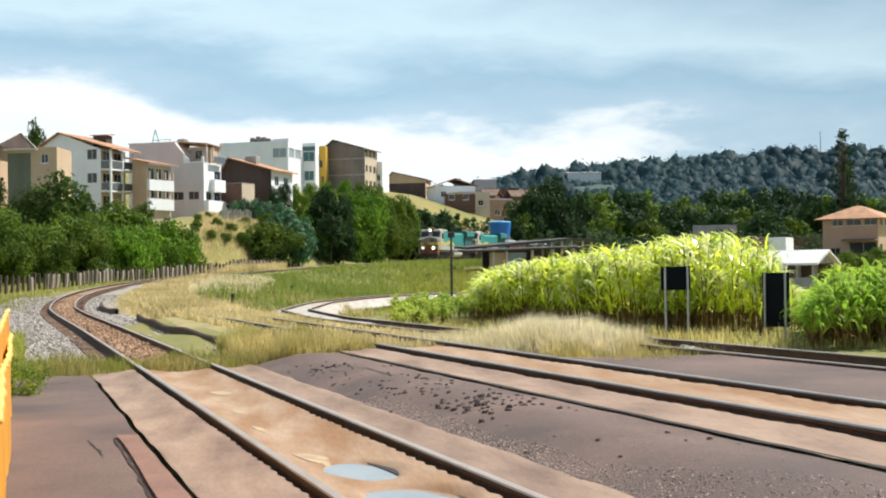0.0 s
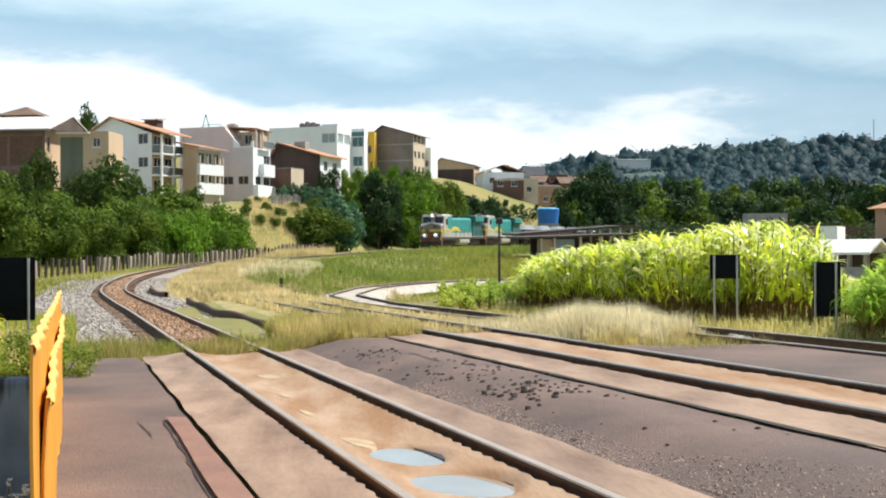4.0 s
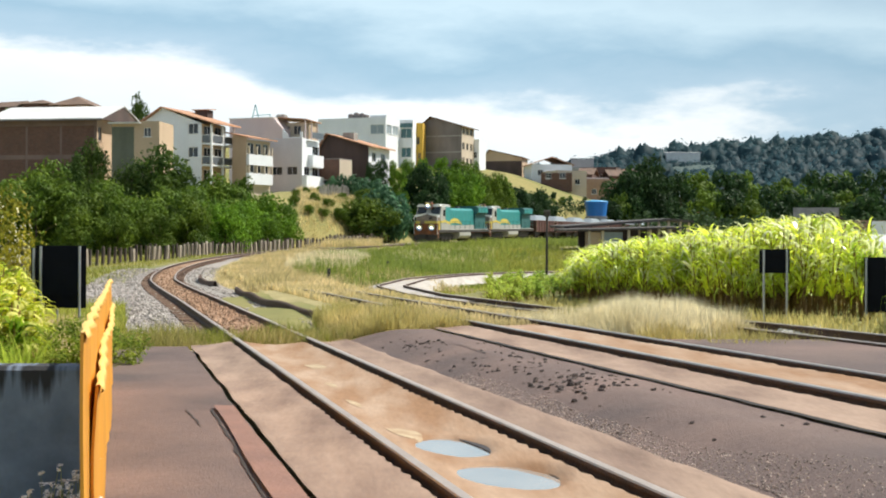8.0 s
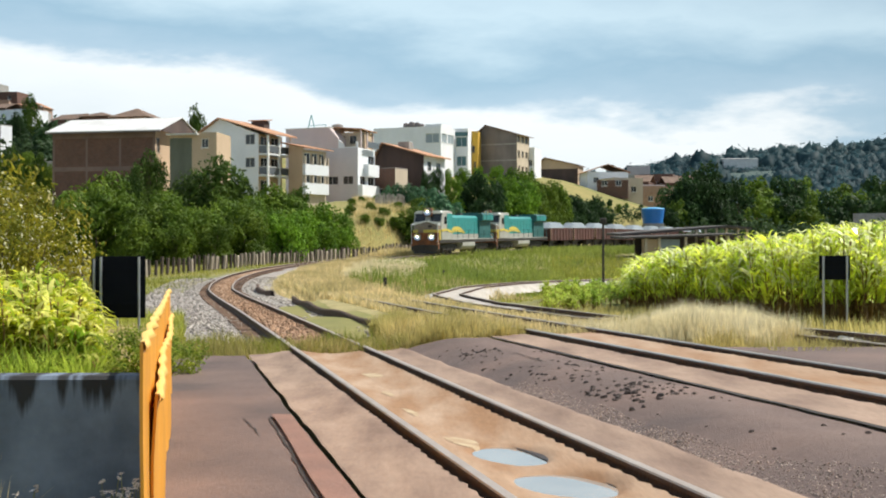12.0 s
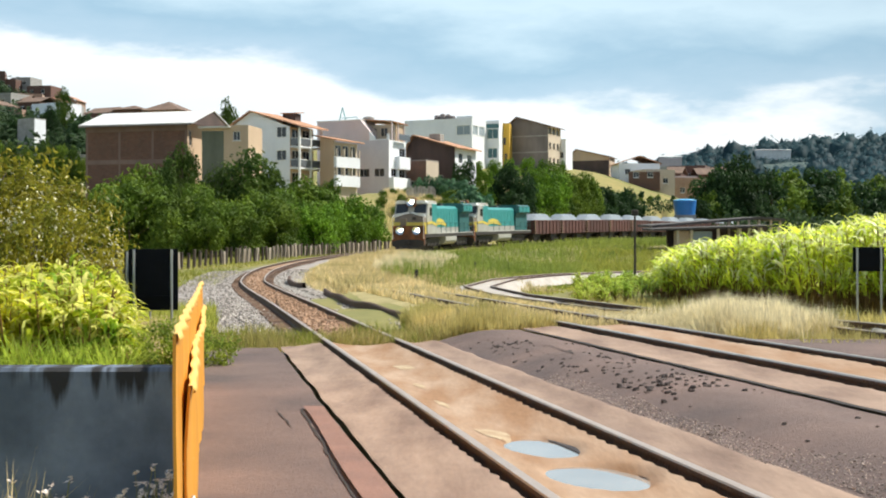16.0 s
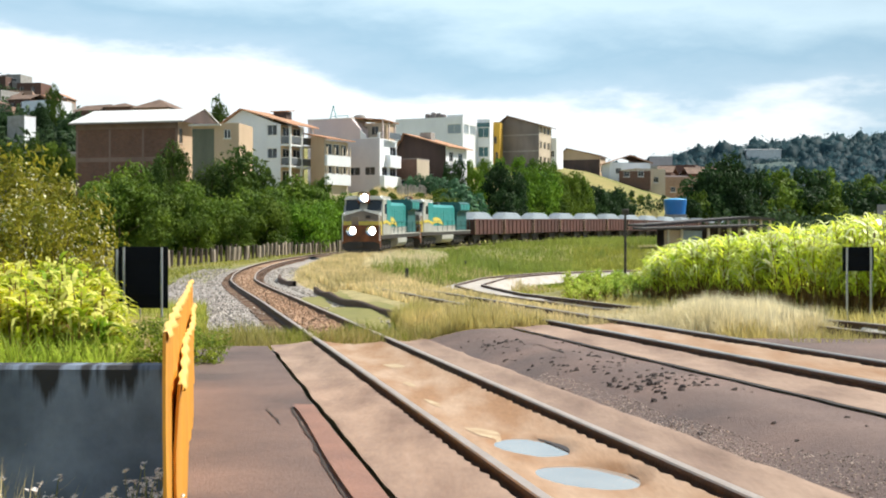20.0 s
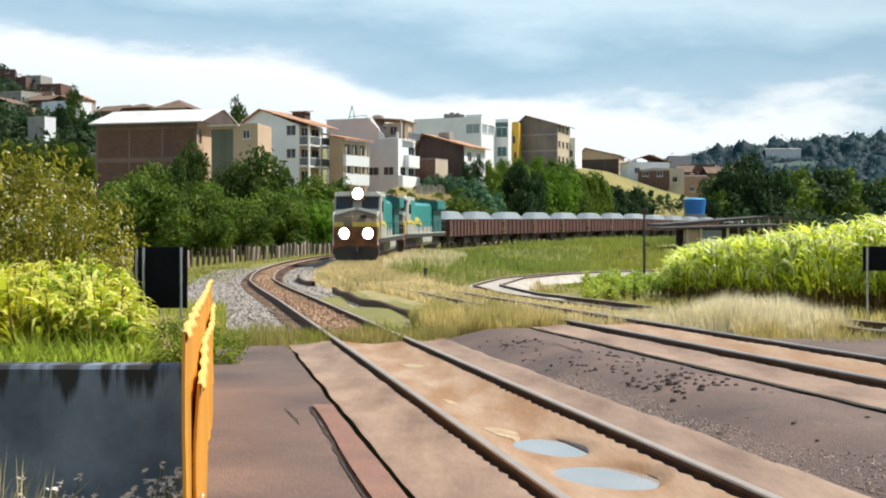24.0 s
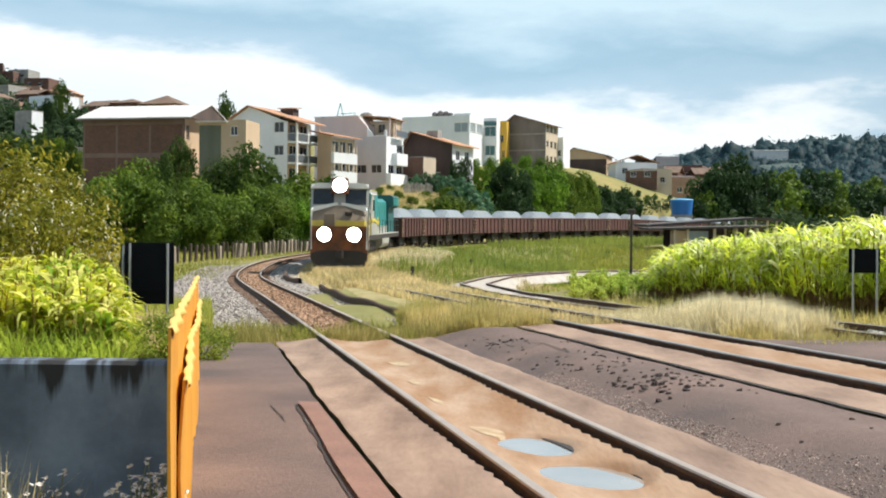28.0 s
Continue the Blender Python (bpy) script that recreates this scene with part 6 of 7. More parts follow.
green, dry = Shape(), Shape()
for i in range(380):
    y = rng.uniform(20, 30)
    x = y * rng.uniform(0.415, 0.54)
    cane(green, dry, x, y, rng.uniform(1.15, 1.75) * (0.55 + 0.45 * ramp(x / y, 0.41, 0.45)), rng, 0.7)
tagged(part("roadside_reed_leaves", green, leaf_material("fresh_green_reed_leaves", (0.46, 0.60, 0.08), (0.24, 0.40, 0.05))), "fresh green reeds beside the siding", "reeds", "", "stuff")
tagged(part("roadside_reed_stalks", dry, L_CANEDRY), "dry stalks among the green reeds", "reeds", "", "stuff")


def meadow(name, mat, label, n, where, h0, h1, width, seed, droop=0.9, segs=2):
    rng = random.Random(seed)
    s = Shape()
    k = 0
    while k < n:
        x, y, f, *z = where(rng)
        if f <= 0:
            k += 1
            continue
        blade(s, (x, y, z[0] if z else ground_z(x, y) - 0.01), rng.uniform(h0, h1) * f, width * (0.7 + 0.6 * rng.random()), rng.uniform(0.0, 0.45), rng.uniform(0, 6.28), rng.uniform(0.2, droop), rng, segs)
        k += 1
    return tagged(part(name, s, mat), label, "grass", "", "stuff")


def clump(x, y, s, seed, cut=0.0):
    return max(0.0, min(1.3, 0.75 + 1.1 * (noise.noise(Vector((x * s, y * s, seed))) - cut)))


def by_p(p0, p1, y0, y1, seed, s=0.8, cut=-0.1, power=1.0):
    def pick(rng):
        y = y0 + (y1 - y0) * rng.random() ** power
        p = rng.uniform(p0, p1)
        x = p - 0.1785 * y
        return x, y, clump(x, y, s, seed, cut)
    return pick


def mound(rng):
    """A feathery hummock between the middle track and the siding."""
    y = rng.uniform(19.5, 23.6)
    p = rng.uniform(6.65, 9.35)
    x = p - 0.1785 * y
    u = x / y
    return x, y, (0.25 + 0.27 * ramp(u, 0.13, 0.2) * (1 - ramp(u, 0.27, 0.315))) * clump(x, y, 1.1, 3, -0.25)


# dry grass on the verge beyond the crossing
meadow("verge_grass", L_GRASSDRY, "yellowing grass tufts along the crossing's far edge", 15000, by_p(3.6, 5.4, 20.3, 25, 1, 1.4, -0.2), 0.16, 0.36, 0.008, 1)
meadow("verge_straw", L_STRAW, "pale straw grass between the tracks", 9000, by_p(3.9, 7.6, 20.5, 25.0, 2, 0.9, 0.0), 0.16, 0.36, 0.007, 2, 1.2)
L_BLEACHED = leaf_material("bleached_straw", (0.84, 0.76, 0.52), (0.62, 0.54, 0.31))
meadow("feather_grass", L_BLEACHED, "pale feathery grass before the cane", 26000, mound, 0.5, 1.0, 0.0055, 3, 1.2)
meadow("track_grass", L_GRASS, "green grass growing over the track at the crossing", 9000, by_p(-1.6, 3.7, 20.2, 23.0, 4, 1.2, -0.05), 0.12, 0.34, 0.007, 4)
meadow("siding_grass", L_GRASSDRY, "grass tufts between the middle track and the siding", 9000, by_p(7.4, 9.4, 16.6, 23, 5, 1.3, 0.1), 0.15, 0.45, 0.007, 5)
meadow("siding_weeds", L_GRASSDRY, "yellowing weeds at the foot of the cane", 6000, by_p(10.6, 13.8, 20, 46, 8, 0.5, 0.0), 0.12, 0.34, 0.012, 8)
meadow("sign_straw", L_STRAW, "pale straw grass round the sign posts", 7000, lambda rng: (lambda y: (-y * rng.uniform(0.195, 0.265), y, 0.9))(rng.uniform(18, 24)), 0.25, 0.55, 0.009, 38, 1.1)
meadow("edge_tufts", L_GRASSDRY, "yellow-green tufts at the end of the walkway", 7000, by_p(-1.2, 3.9, 20.15, 22.0, 44, 1.6, 0.0), 0.12, 0.42, 0.008, 41)
def inside(g):
    """Grass height within the siding's bend: cropped near the bed."""
    return 0.0 if abs(g) < 1.35 else 0.5 if g < 0 else 0.28 + 0.6 * ramp(g, 6, 14)


meadow("shed_grass", L_GRASS, "rough grass before the long shed", 14000, lambda rng: (lambda y, u: (u * y, y, inside(u * y - float(np.interp(y, LY, LX)) - off_3(y))))(rng.uniform(56, 112), rng.uniform(0.05, 0.21)), 0.3, 0.7, 0.03, 51, 1.0)
meadow("wall_grass", leaf_material("fresh_wall_grass", (0.52, 0.60, 0.08), (0.26, 0.38, 0.045), 0.5, 0.4, 1.2), "bright yellow-green grass right behind the wall", 9000, lambda rng: (lambda y: (-y * rng.uniform(0.235, 0.43), y, 0.9))(rng.uniform(13.5, 17.5)), 0.45, 1.0, 0.014, 63, 1.5, 3)
meadow("field_grass", L_GRASS, "yellow-green grass beside the signs", 7000, lambda rng: (lambda y: (-y * rng.uniform(0.17, 0.30), y, 0.9))(rng.uniform(21, 34)), 0.2, 0.5, 0.012, 28)


def island(rng):
    y = 24 + 66 * rng.random() ** 1.3
    x2 = float(np.interp(y, LY, LX))
    o = rng.uniform(-0.9 if y < 50 else -2.4, off_3(y) - 1.3)
    x = x2 + o
    return x, y, clump(x, y, 0.35, 9, -0.1) * (0.4 if y < 66 and o > -1 else 0.6) * (1 - 0.65 * ramp(o, off_3(y) - 5, off_3(y) - 2))


meadow("island_straw", L_STRAW, "pale straw grass on the island between the tracks", 16000, island, 0.2, 0.5, 0.013, 6, 1.1)
meadow("island_grass", L_GRASSDRY, "yellowing grass on the island between the tracks", 16000, island, 0.2, 0.5, 0.014, 7, 1.0)


def over_track(rng):
    s = rng.uniform(23, 112)
    x, y, h = (float(np.interp(s, LS, q)) for q in (LX, LY, LH))
    o = rng.uniform(-0.9 if s < 50 else -2.0, 1.9)
    f = (0.4 + 0.5 * clump(x, y, 0.4, 19, -0.1)) * (0.45 + 0.55 * ramp(s, 30, 44))
    x, y = x + o * math.cos(h), y - o * math.sin(h)
    return x, y, f, top_2(s) - 0.18 if abs(o) < 1.35 else ground_z(x, y) - 0.01


meadow("track_straw", L_STRAW, "straw grass grown up through the middle track", 42000, over_track, 0.30, 0.58, 0.015, 16, 1.0)


def far_track(rng):
    s = rng.uniform(44, 112)
    x, y, h = (float(np.interp(s, LS, q)) for q in (LX, LY, LH))
    o = rng.uniform(-1.9, 2.4)
    f = 0.5 + 0.6 * clump(x, y, 0.4, 19, -0.1)
    x, y = x + o * math.cos(h), y - o * math.sin(h)
    return x, y, f, top_2(s) - 0.18 if abs(o) < 1.35 else ground_z(x, y) - 0.01


meadow("far_track_straw", L_STRAW, "straw grass hiding the rails in the bend", 22000, far_track, 0.22, 0.46, 0.026, 71, 1.0)


def hummock(rng):
    s = rng.uniform(79, 104)
    x, y, h = (float(np.interp(s, LS, q)) for q in (LX, LY, LH))
    o = rng.uniform(1.1, 5.6)
    return x + o * math.cos(h), y - o * math.sin(h), 0.6 + 0.6 * clump(x + o, y, 0.3, 29, -0.1)


meadow("hummock_straw", L_BLEACHED, "bleached straw grass beside the middle track", 14000, hummock, 0.35, 0.7, 0.022, 26, 1.2)


def bank(rng):
    y = 62 + 110 * rng.random()
    x2 = float(np.interp(y, LY, LX))
    o = rng.uniform(2.0, 16)
    x = x2 + o
    g = o - off_3(y)
    return x, y, clump(x, y, 0.12, 11, -0.3) * (1 if y > 118 else 0 if abs(g) < 1.4 else 1 if g < 0 else 0.3 + 0.5 * ramp(g, 6, 14))


meadow("bank_straw_patch", L_STRAW, "straw-coloured grass along the lower bank", 9000, lambda rng: (lambda y, o: (float(np.interp(y, LY, LX)) + o, y, clump(o, y, 0.25, 33, 0.05)))(rng.uniform(58, 92), rng.uniform(1.5, 9)) , 0.25, 0.6, 0.02, 57, 1.2)
L_BANK = leaf_material("deep_green_bank_grass", (0.27, 0.31, 0.06), (0.15, 0.21, 0.04), 0.45, 0.35, 0.15)
meadow("bank_grass", L_BANK, "green grass bank below the train", 22000, bank, 0.3, 0.75, 0.03, 9, 1.0)


def outside(rng):
    y = 30 + 110 * rng.random() ** 1.2
    x2 = float(np.interp(y, LY, LX))
    x = x2 + off_1(y) - (3.2 if y < 60 else 2.3) - 13 * rng.random()
    return x, y, clump(x, y, 0.2, 13, -0.3)


meadow("outer_grass", L_GRASS, "mown green grass outside the bend", 30000, outside, 0.1, 0.24, 0.02, 10, 0.8)


def slope_dry(rng):
    u = rng.uniform(-110, 40)
    y = rng.uniform(132, 178)
    x = u * y / 2400
    return x, y, clump(x, y, 0.2, 15, -0.3)


meadow("bank_straw", L_STRAW, "dry straw grass on the steep bank", 16000, slope_dry, 0.3, 0.8, 0.03, 12, 1.2)
meadow("yard_grass", L_GRASS, "rough yellow-green grass beside the long shed", 12000, lambda rng: (lambda y, u: (u * y, y, 0.4 + 0.6 * clump(u * y, y, 0.3, 61, -0.2)))(rng.uniform(92, 137), rng.uniform(0.10, 0.25)), 0.3, 0.8, 0.035, 62, 1.0)
# reed grass and weeds by the pole, before the long shed
green, dry = Shape(), Shape()
for i in range(150):
    y = rng.uniform(42, 60)
    x = y * rng.uniform(0.095, 0.16)
    cane(green, dry, x, y, rng.uniform(0.45, 1.0), rng, 0.55)
tagged(part("weed_leaves", green, leaf_material("pale_green_weed_leaves", (0.52, 0.58, 0.09), (0.26, 0.42, 0.06))), "pale green weeds beside the siding's bend", "weeds", "", "stuff")
tagged(part("weed_stalks", dry, L_CANEDRY), "dry stalks among the weeds", "weeds", "", "stuff")
# near bushes by the wall and the barrier
for x, y, h in ((-3.3, 16.2, 0.85), (-3.75, 16.0, 0.7), (-3.0, 16.8, 0.75), (-3.52, 19.8, 0.42)):
    plant("near_bush", x, y, h, "small dark green bush beside the walkway", 1.0, None, "bush")
for u, v, d, sp in ((-760, 178, 34, 0.9), (-700, 158, 33, 0.9), (-815, 200, 33, 0.9), (-730, 110, 30, 0.8), (-665, 96, 30, 0.8), (-870, 170, 32, 0.9)):
    x, y = at_uv(u, d)
    plant("olive%d" % (int(-u) % 2), x, y, tall(u, v, d), "olive-yellow flowering shrub behind the reed grass", sp, None, "shrub")


# ---- near things ----
M_YELBAR = material("orange_yellow_paint", (0.72, 0.32, 0.025), 0.5, second=(0.5, 0.2, 0.02), scale=1.5, amount=0.7, fine=30, fine_amount=0.15, bump=0.15, bump_scale=20, stretch=(1, 1, 0.2))
M_SIGNBACK = material("matt_black_sign_back", (0.008, 0.009, 0.012), 0.95, second=(0.012, 0.013, 0.016), scale=3, bump=0.02)
M_SIGNBACK.node_tree.nodes["Principled BSDF"].inputs["Specular IOR Level"].default_value = 0.1


def concrete_stained():
    # the blue in the base colour paints sky light on the wall
    m = material("stained_sky_tinted_concrete", (0.20, 0.245, 0.315), 0.9, second=(0.085, 0.11, 0.15), scale=2.4, amount=0.9, fine=20, fine_amount=0.15, bump=0.3, bump_scale=25)
    n, l = m.node_tree.nodes, m.node_tree.links
    b = n["Principled BSDF"]
    src = b.inputs["Base Color"].links[0].from_socket
    co = n["Texture Coordinate"]
    mp = n.new("ShaderNodeMapping")
    mp.inputs["Scale"].default_value = (7.0, 1.0, 0.35)
    l.new(co.outputs["Object"], mp.inputs[0])
    t = n.new("ShaderNodeTexNoise")
    t.inputs["Scale"].default_value, t.inputs["Detail"].default_value = 1.6, 4.0
    l.new(mp.outputs[0], t.inputs["Vector"])
    sp = n.new("ShaderNodeSeparateXYZ")
    l.new(co.outputs["Object"], sp.inputs[0])
    h = n.new("ShaderNodeMapRange")
    h.inputs["From Min"].default_value, h.inputs["From Max"].default_value = 0.3, 0.75
    l.new(sp.outputs["Z"], h.inputs[0])
    mu = n.new("ShaderNodeMath")
    mu.operation = "MULTIPLY"
    l.new(t.outputs[0], mu.inputs[0])
    l.new(h.outputs[0], mu.inputs[1])
    r = n.new("ShaderNodeMapRange")
    r.inputs["From Min"].default_value, r.inputs["From Max"].default_value = 0.40, 0.52
    l.new(mu.outputs[0], r.inputs[0])
    mx = n.new("ShaderNodeMix")
    mx.data_type = "RGBA"
    mx.inputs[7].default_value = (0.03, 0.03, 0.032, 1)
    l.new(r.outputs[0], mx.inputs[0])
    l.new(src, mx.inputs[6])
    l.new(mx.outputs[2], b.inputs["Base Color"])
    return m


low = thing("concrete_wall", "low grey concrete wall with black drip stains", "wall", pose(0, 7.0, 0), "", "structure")
rows = [[(-9.0 + 7.62 * i / 40, yy, z) for i in range(41)] for yy, z in ((0, -0.3), (0, 0.1), (0, 0.4), (0, 0.77), (0.02, 0.79), (0.2, 0.79), (0.22, 0.77), (0.22, -0.3))]
part("wall", Shape().sheet(rows), concrete_stained(), low)


def torn_sheet(y0, y1, z_low, z_high, off, seed, wave=0.03, n=70):
    """A ribbed steel sheet standing along the walkway, its upper edge torn and bent."""
    s = Shape()
    front, back = [], []
    for i in range(n + 1):
        y = y0 + (y1 - y0) * i / n
        x = -0.14 - 0.1708 * y + off(y)
        rib = 0.006 * math.sin(i * 1.3)
        top = z_high(y) + 0.012 * rough(y, 0, 1.6, seed)
        colf = []
        for k in range(7):
            z = z_low + (top - z_low) * k / 6
            bulge = wave * math.sin(3.1 * k / 6) * rough(y, z, 0.9, seed + 2) * 2
            colf.append((x + rib + bulge, y, z))
        front.append(colf)
        back.append([(a - 0.012, b, c) for a, b, c in colf])
    s.sheet(front).sheet(back)
    edge = [[f[-1], b[-1]] for f, b in zip(front, back)]
    return s.sheet(edge).sheet([front[0], back[0]]).sheet([front[-1], back[-1]])


bar = thing("yellow_barrier", "bent orange-yellow steel sheet barrier along the walkway", "barrier")
part("upper_sheet", torn_sheet(4.85, 14.4, 0.02, lambda y: 1.09 + 0.008 * math.sin(y * 1.1), lambda y: 0.0, 3, 0.015), M_YELBAR, bar)
part("lower_sheet", torn_sheet(5.6, 14.3, 0.02, lambda y: 0.84 + 0.015 * math.sin(y * 1.7 + 1), lambda y: 0.03 + 0.012 * math.sin(y * 1.3), 8, 0.02), M_YELBAR, bar)
# the lip's paler yellow paints the sun that catches it
M_YELEDGE = material("sunlit_pale_yellow_edge", (0.82, 0.52, 0.14), 0.55, second=(0.7, 0.38, 0.06), scale=5, bump=0.1)
for y0, y1, zh, off, sd, lip_w in ((4.85, 14.4, lambda y: 1.09 + 0.008 * math.sin(y * 1.1), lambda y: 0.0, 3, 0.02), (5.6, 14.3, lambda y: 0.84 + 0.015 * math.sin(y * 1.7 + 1), lambda y: 0.03 + 0.012 * math.sin(y * 1.3), 8, 0.028)):
    rows = []
    for i in range(141):
        y = y0 + (y1 - y0) * i / 140
        x, z = -0.14 - 0.1708 * y + off(y) + 0.006 * math.sin(i * 0.65), zh(y) + 0.012 * rough(y, 0, 1.6, sd)
        w = lip_w * (0.6 + 0.6 * rough(y, 2, 2.6, sd + 4))
        rows.append([(x - 0.014, y, z + 0.004), (x + 0.004, y, z + 0.007), (x + 0.006 + max(0.004, w), y, z - 0.012 - 0.5 * w), (x + 0.004, y, z - 0.03)])
    part("torn_edge", Shape().sheet(rows), M_YELEDGE, bar, "torn upper edge coloured pale as sunlit", True)
for y in (5.6, 7.2, 9.6, 12.0, 14.2):
    x = -0.14 - 0.1708 * y - 0.012
    part("post", Shape().slab(x - 0.015, x + 0.012, y - 0.04, y + 0.04, -0.2, 1.0, 0.01), M_YELBAR, bar)


def sign(label, x, y, z0, z1, w, turn, posts=2, mat=None, foot=-0.1):
    """The back of a road sign on tubular posts."""
    t = thing("road_sign", label, "road sign", pose(x, y, 0, 0, 0, turn), "signs seen from behind")
    board = part("board", Shape().slab(-w / 2, w / 2, 0.03, 0.045, z0, z1, 0.005), mat or M_SIGNBACK, t)
    for k in range(2):
        z = z0 + (z1 - z0) * (0.22 + 0.56 * k)
        part("bracket", Shape().box(-w / 2 + 0.04, w / 2 - 0.04, 0.005, 0.029, z - 0.02, z + 0.02), M_SIGNBACK, board)
    xs = (-w * 0.38, w * 0.38) if posts == 2 else (-w * 0.3,)
    g = ground_z(x, y) + foot
    for px in xs:
        part("post", Shape().tube([(px, -0.012, g), (px, -0.012, z1 - 0.01)], 0.022, 10), M_STEELGREY, t, "galvanised steel post")
    return t


sign("black back of a large road sign on steel posts", -4.92, 22.7, 0.45, 1.48, 0.83, 0)
sign("black back of a small road sign behind a larger one", -5.36, 23.6, 0.92, 1.45, 0.55, -8, 2)
sign("black back of a small road sign before the cane", 7.78, 25.0, 1.05, 1.5, 0.58, 0)
sign("tall dark road sign turned aside on a steel post", 9.35, 24.0, 0.36, 1.36, 0.52, -42)

# stained cable pole by the siding
pole = thing("iron_pole", "thin dark iron pole with a small head", "pole", pose(8.05, 58, ground_z(8.05, 58) - 0.1))
part("shaft", Shape().tube([(0, 0, 0), (0, 0, 3.2)], [0.06, 0.045], 8), M_DARK, pole)
part("head", Shape().slab(-0.14, 0.14, -0.1, 0.1, 3.15, 3.4, 0.03), M_DARK, pole)
# short marker stakes
for x, y, h in ((-1.5, 66.0, 0.75), (6.4, 50.0, 0.45), (1.9, 92.0, 0.6)):
    st = thing("marker_stake", "short dark wooden stake in the grass", "stake", pose(x, y, ground_z(x, y) - 0.05, 0, 2, 20), "stakes")
    part("stake", Shape().slab(-0.07, 0.07, -0.07, 0.07, 0, h, 0.015), M_DARK, st)

# post fence outside the bend: upright old sleepers
M_SLEEPER = material("weathered_pale_sleeper", (0.33, 0.28, 0.22), 0.9, second=(0.2, 0.16, 0.12), scale=1.5, amount=0.9, bump=0.3, vary=0.35)
M_SLEEPERDARK = material("dark_old_sleeper", (0.06, 0.045, 0.035), 0.9, second=(0.1, 0.075, 0.055), scale=1.5, amount=0.9, bump=0.3, vary=0.3)
fence = thing("sleeper_fence", "fence of weathered upright sleepers, some dark, some pale", "fence", None, "", "structure")
rng = random.Random(8)
me_pale = Shape().slab(-0.17, 0.17, -0.06, 0.06, -0.3, 1.0, 0.015).mesh("board", M_SLEEPER)
me_dark = Shape().slab(-0.10, 0.10, -0.08, 0.08, -0.3, 1.08, 0.015).mesh("post", M_SLEEPERDARK)
fy = np.array([k[1] for k in FENCE[1:8]], float)
fx = np.array([k[0] for k in FENCE[1:8]], float)
y, k = 58.0, 0
while y < 158:
    x = float(np.interp(y, fy, fx))
    x1 = float(np.interp(y + 0.5, fy, fx))
    run = math.hypot(x1 - x, 0.5)
    ang = math.degrees(math.atan2(0.5, x1 - x))
    gap = rough(y, 0, 0.25, 4) > 0.28
    if k % 2 == 0 or (not gap and rough(y, 3, 0.9, 8) > (0.05 if y < 95 else -0.4)):
        me, nm = ((me_dark, "post") if k % 2 == 0 else (me_pale, "board"))
        ob = part(nm, me, M_SLEEPER, fence, "", False, pose(x, y, ground_z(x, y), rng.uniform(-4, 4), rng.uniform(-4, 4), ang + rng.uniform(-12, 12)) @ Matrix.Diagonal((1, 1, rng.uniform(0.85, 1.12), 1)))
    k += 1
    y += 0.5 / run * (0.42 + 0.25 * (k % 2))

# old rail lying along the ballast shoulder
old = thing("discarded_rail", "old rusty rail half buried along the ballast", "rail")
for s0, s1 in ((26.5, 45.5), (52, 66)):
    rows = []
    s = s0
    while s <= s1:
        x, y, h = (float(np.interp(s, LS, q)) for q in (LX, LY, LH))
        o = off_1(s) + 1.62 + 0.12 * math.sin(s * 0.3)
        z = top_1(s) - 0.09 + 0.03 * math.sin(s)
        rows.append([(x + (o + a) * math.cos(h), y - (o + a) * math.sin(h), z + b) for a, b in ((-0.07, -0.12), (-0.06, 0.16), (-0.03, 0.19), (0.03, 0.19), (0.06, 0.16), (0.07, -0.12))])
        s += 0.8
    part("rail", Shape().sheet(rows), M_RUST, old)

# pale board fence at the top of the dry bank
bf = thing("board_fence", "grey-white board fence at the top of the bank", "fence")
bd = Shape().slab(-0.14, 0.14, -0.03, 0.03, -0.6, 1.5, 0.01).mesh("board", material("weathered_white_board", (0.52, 0.48, 0.43), 0.9, second=(0.34, 0.30, 0.26), scale=2, amount=0.9, bump=0.2, vary=0.3))
for i in range(26):
    x = -4.9 + i * 0.14
    yv = 167 + 0.05 * i
    part("board", bd, M_SLEEPER, bf, "", False, pose(x, yv, ground_z(x, yv), 0, rng.uniform(-4, 4), rng.uniform(-10, 10)) @ Matrix.Diagonal((0.75, 1, rng.uniform(0.8, 1.15), 1)))


# ---- on the crossing: water, patch, cracks, stones ----
M_WATER = material("shallow_muddy_water", (0.30, 0.28, 0.26), 0.03, metal=0.2, second=(0.5, 0.46, 0.41), scale=2, bump=0)
M_WATER.node_tree.nodes["Principled BSDF"].inputs["IOR"].default_value = 2.4
M_WET = material("dark_wet_sand", (0.15, 0.09, 0.055), 0.35, second=(0.10, 0.062, 0.042), scale=4, bump=0.2)
M_PLANK = material("red_brown_slab", (0.25, 0.135, 0.10), 0.85, second=(0.17, 0.095, 0.075), scale=1.5, amount=0.8, fine=25, fine_amount=0.15, bump=0.3)
M_TAR = material("black_tar_crack", (0.035, 0.027, 0.024), 0.9, bump=0.3)
M_STONE = material("dark_ore_stone", (0.10, 0.075, 0.065), 0.9, second=(0.06, 0.045, 0.04), scale=6, bump=0.5, vary=0.5)
M_PEBBLE = material("mixed_pebbles", (0.38, 0.30, 0.25), 0.9, second=(0.22, 0.17, 0.15), scale=9, bump=0.3, island=0.5)


def surface(p, y):
    return p - 0.1785 * y, y


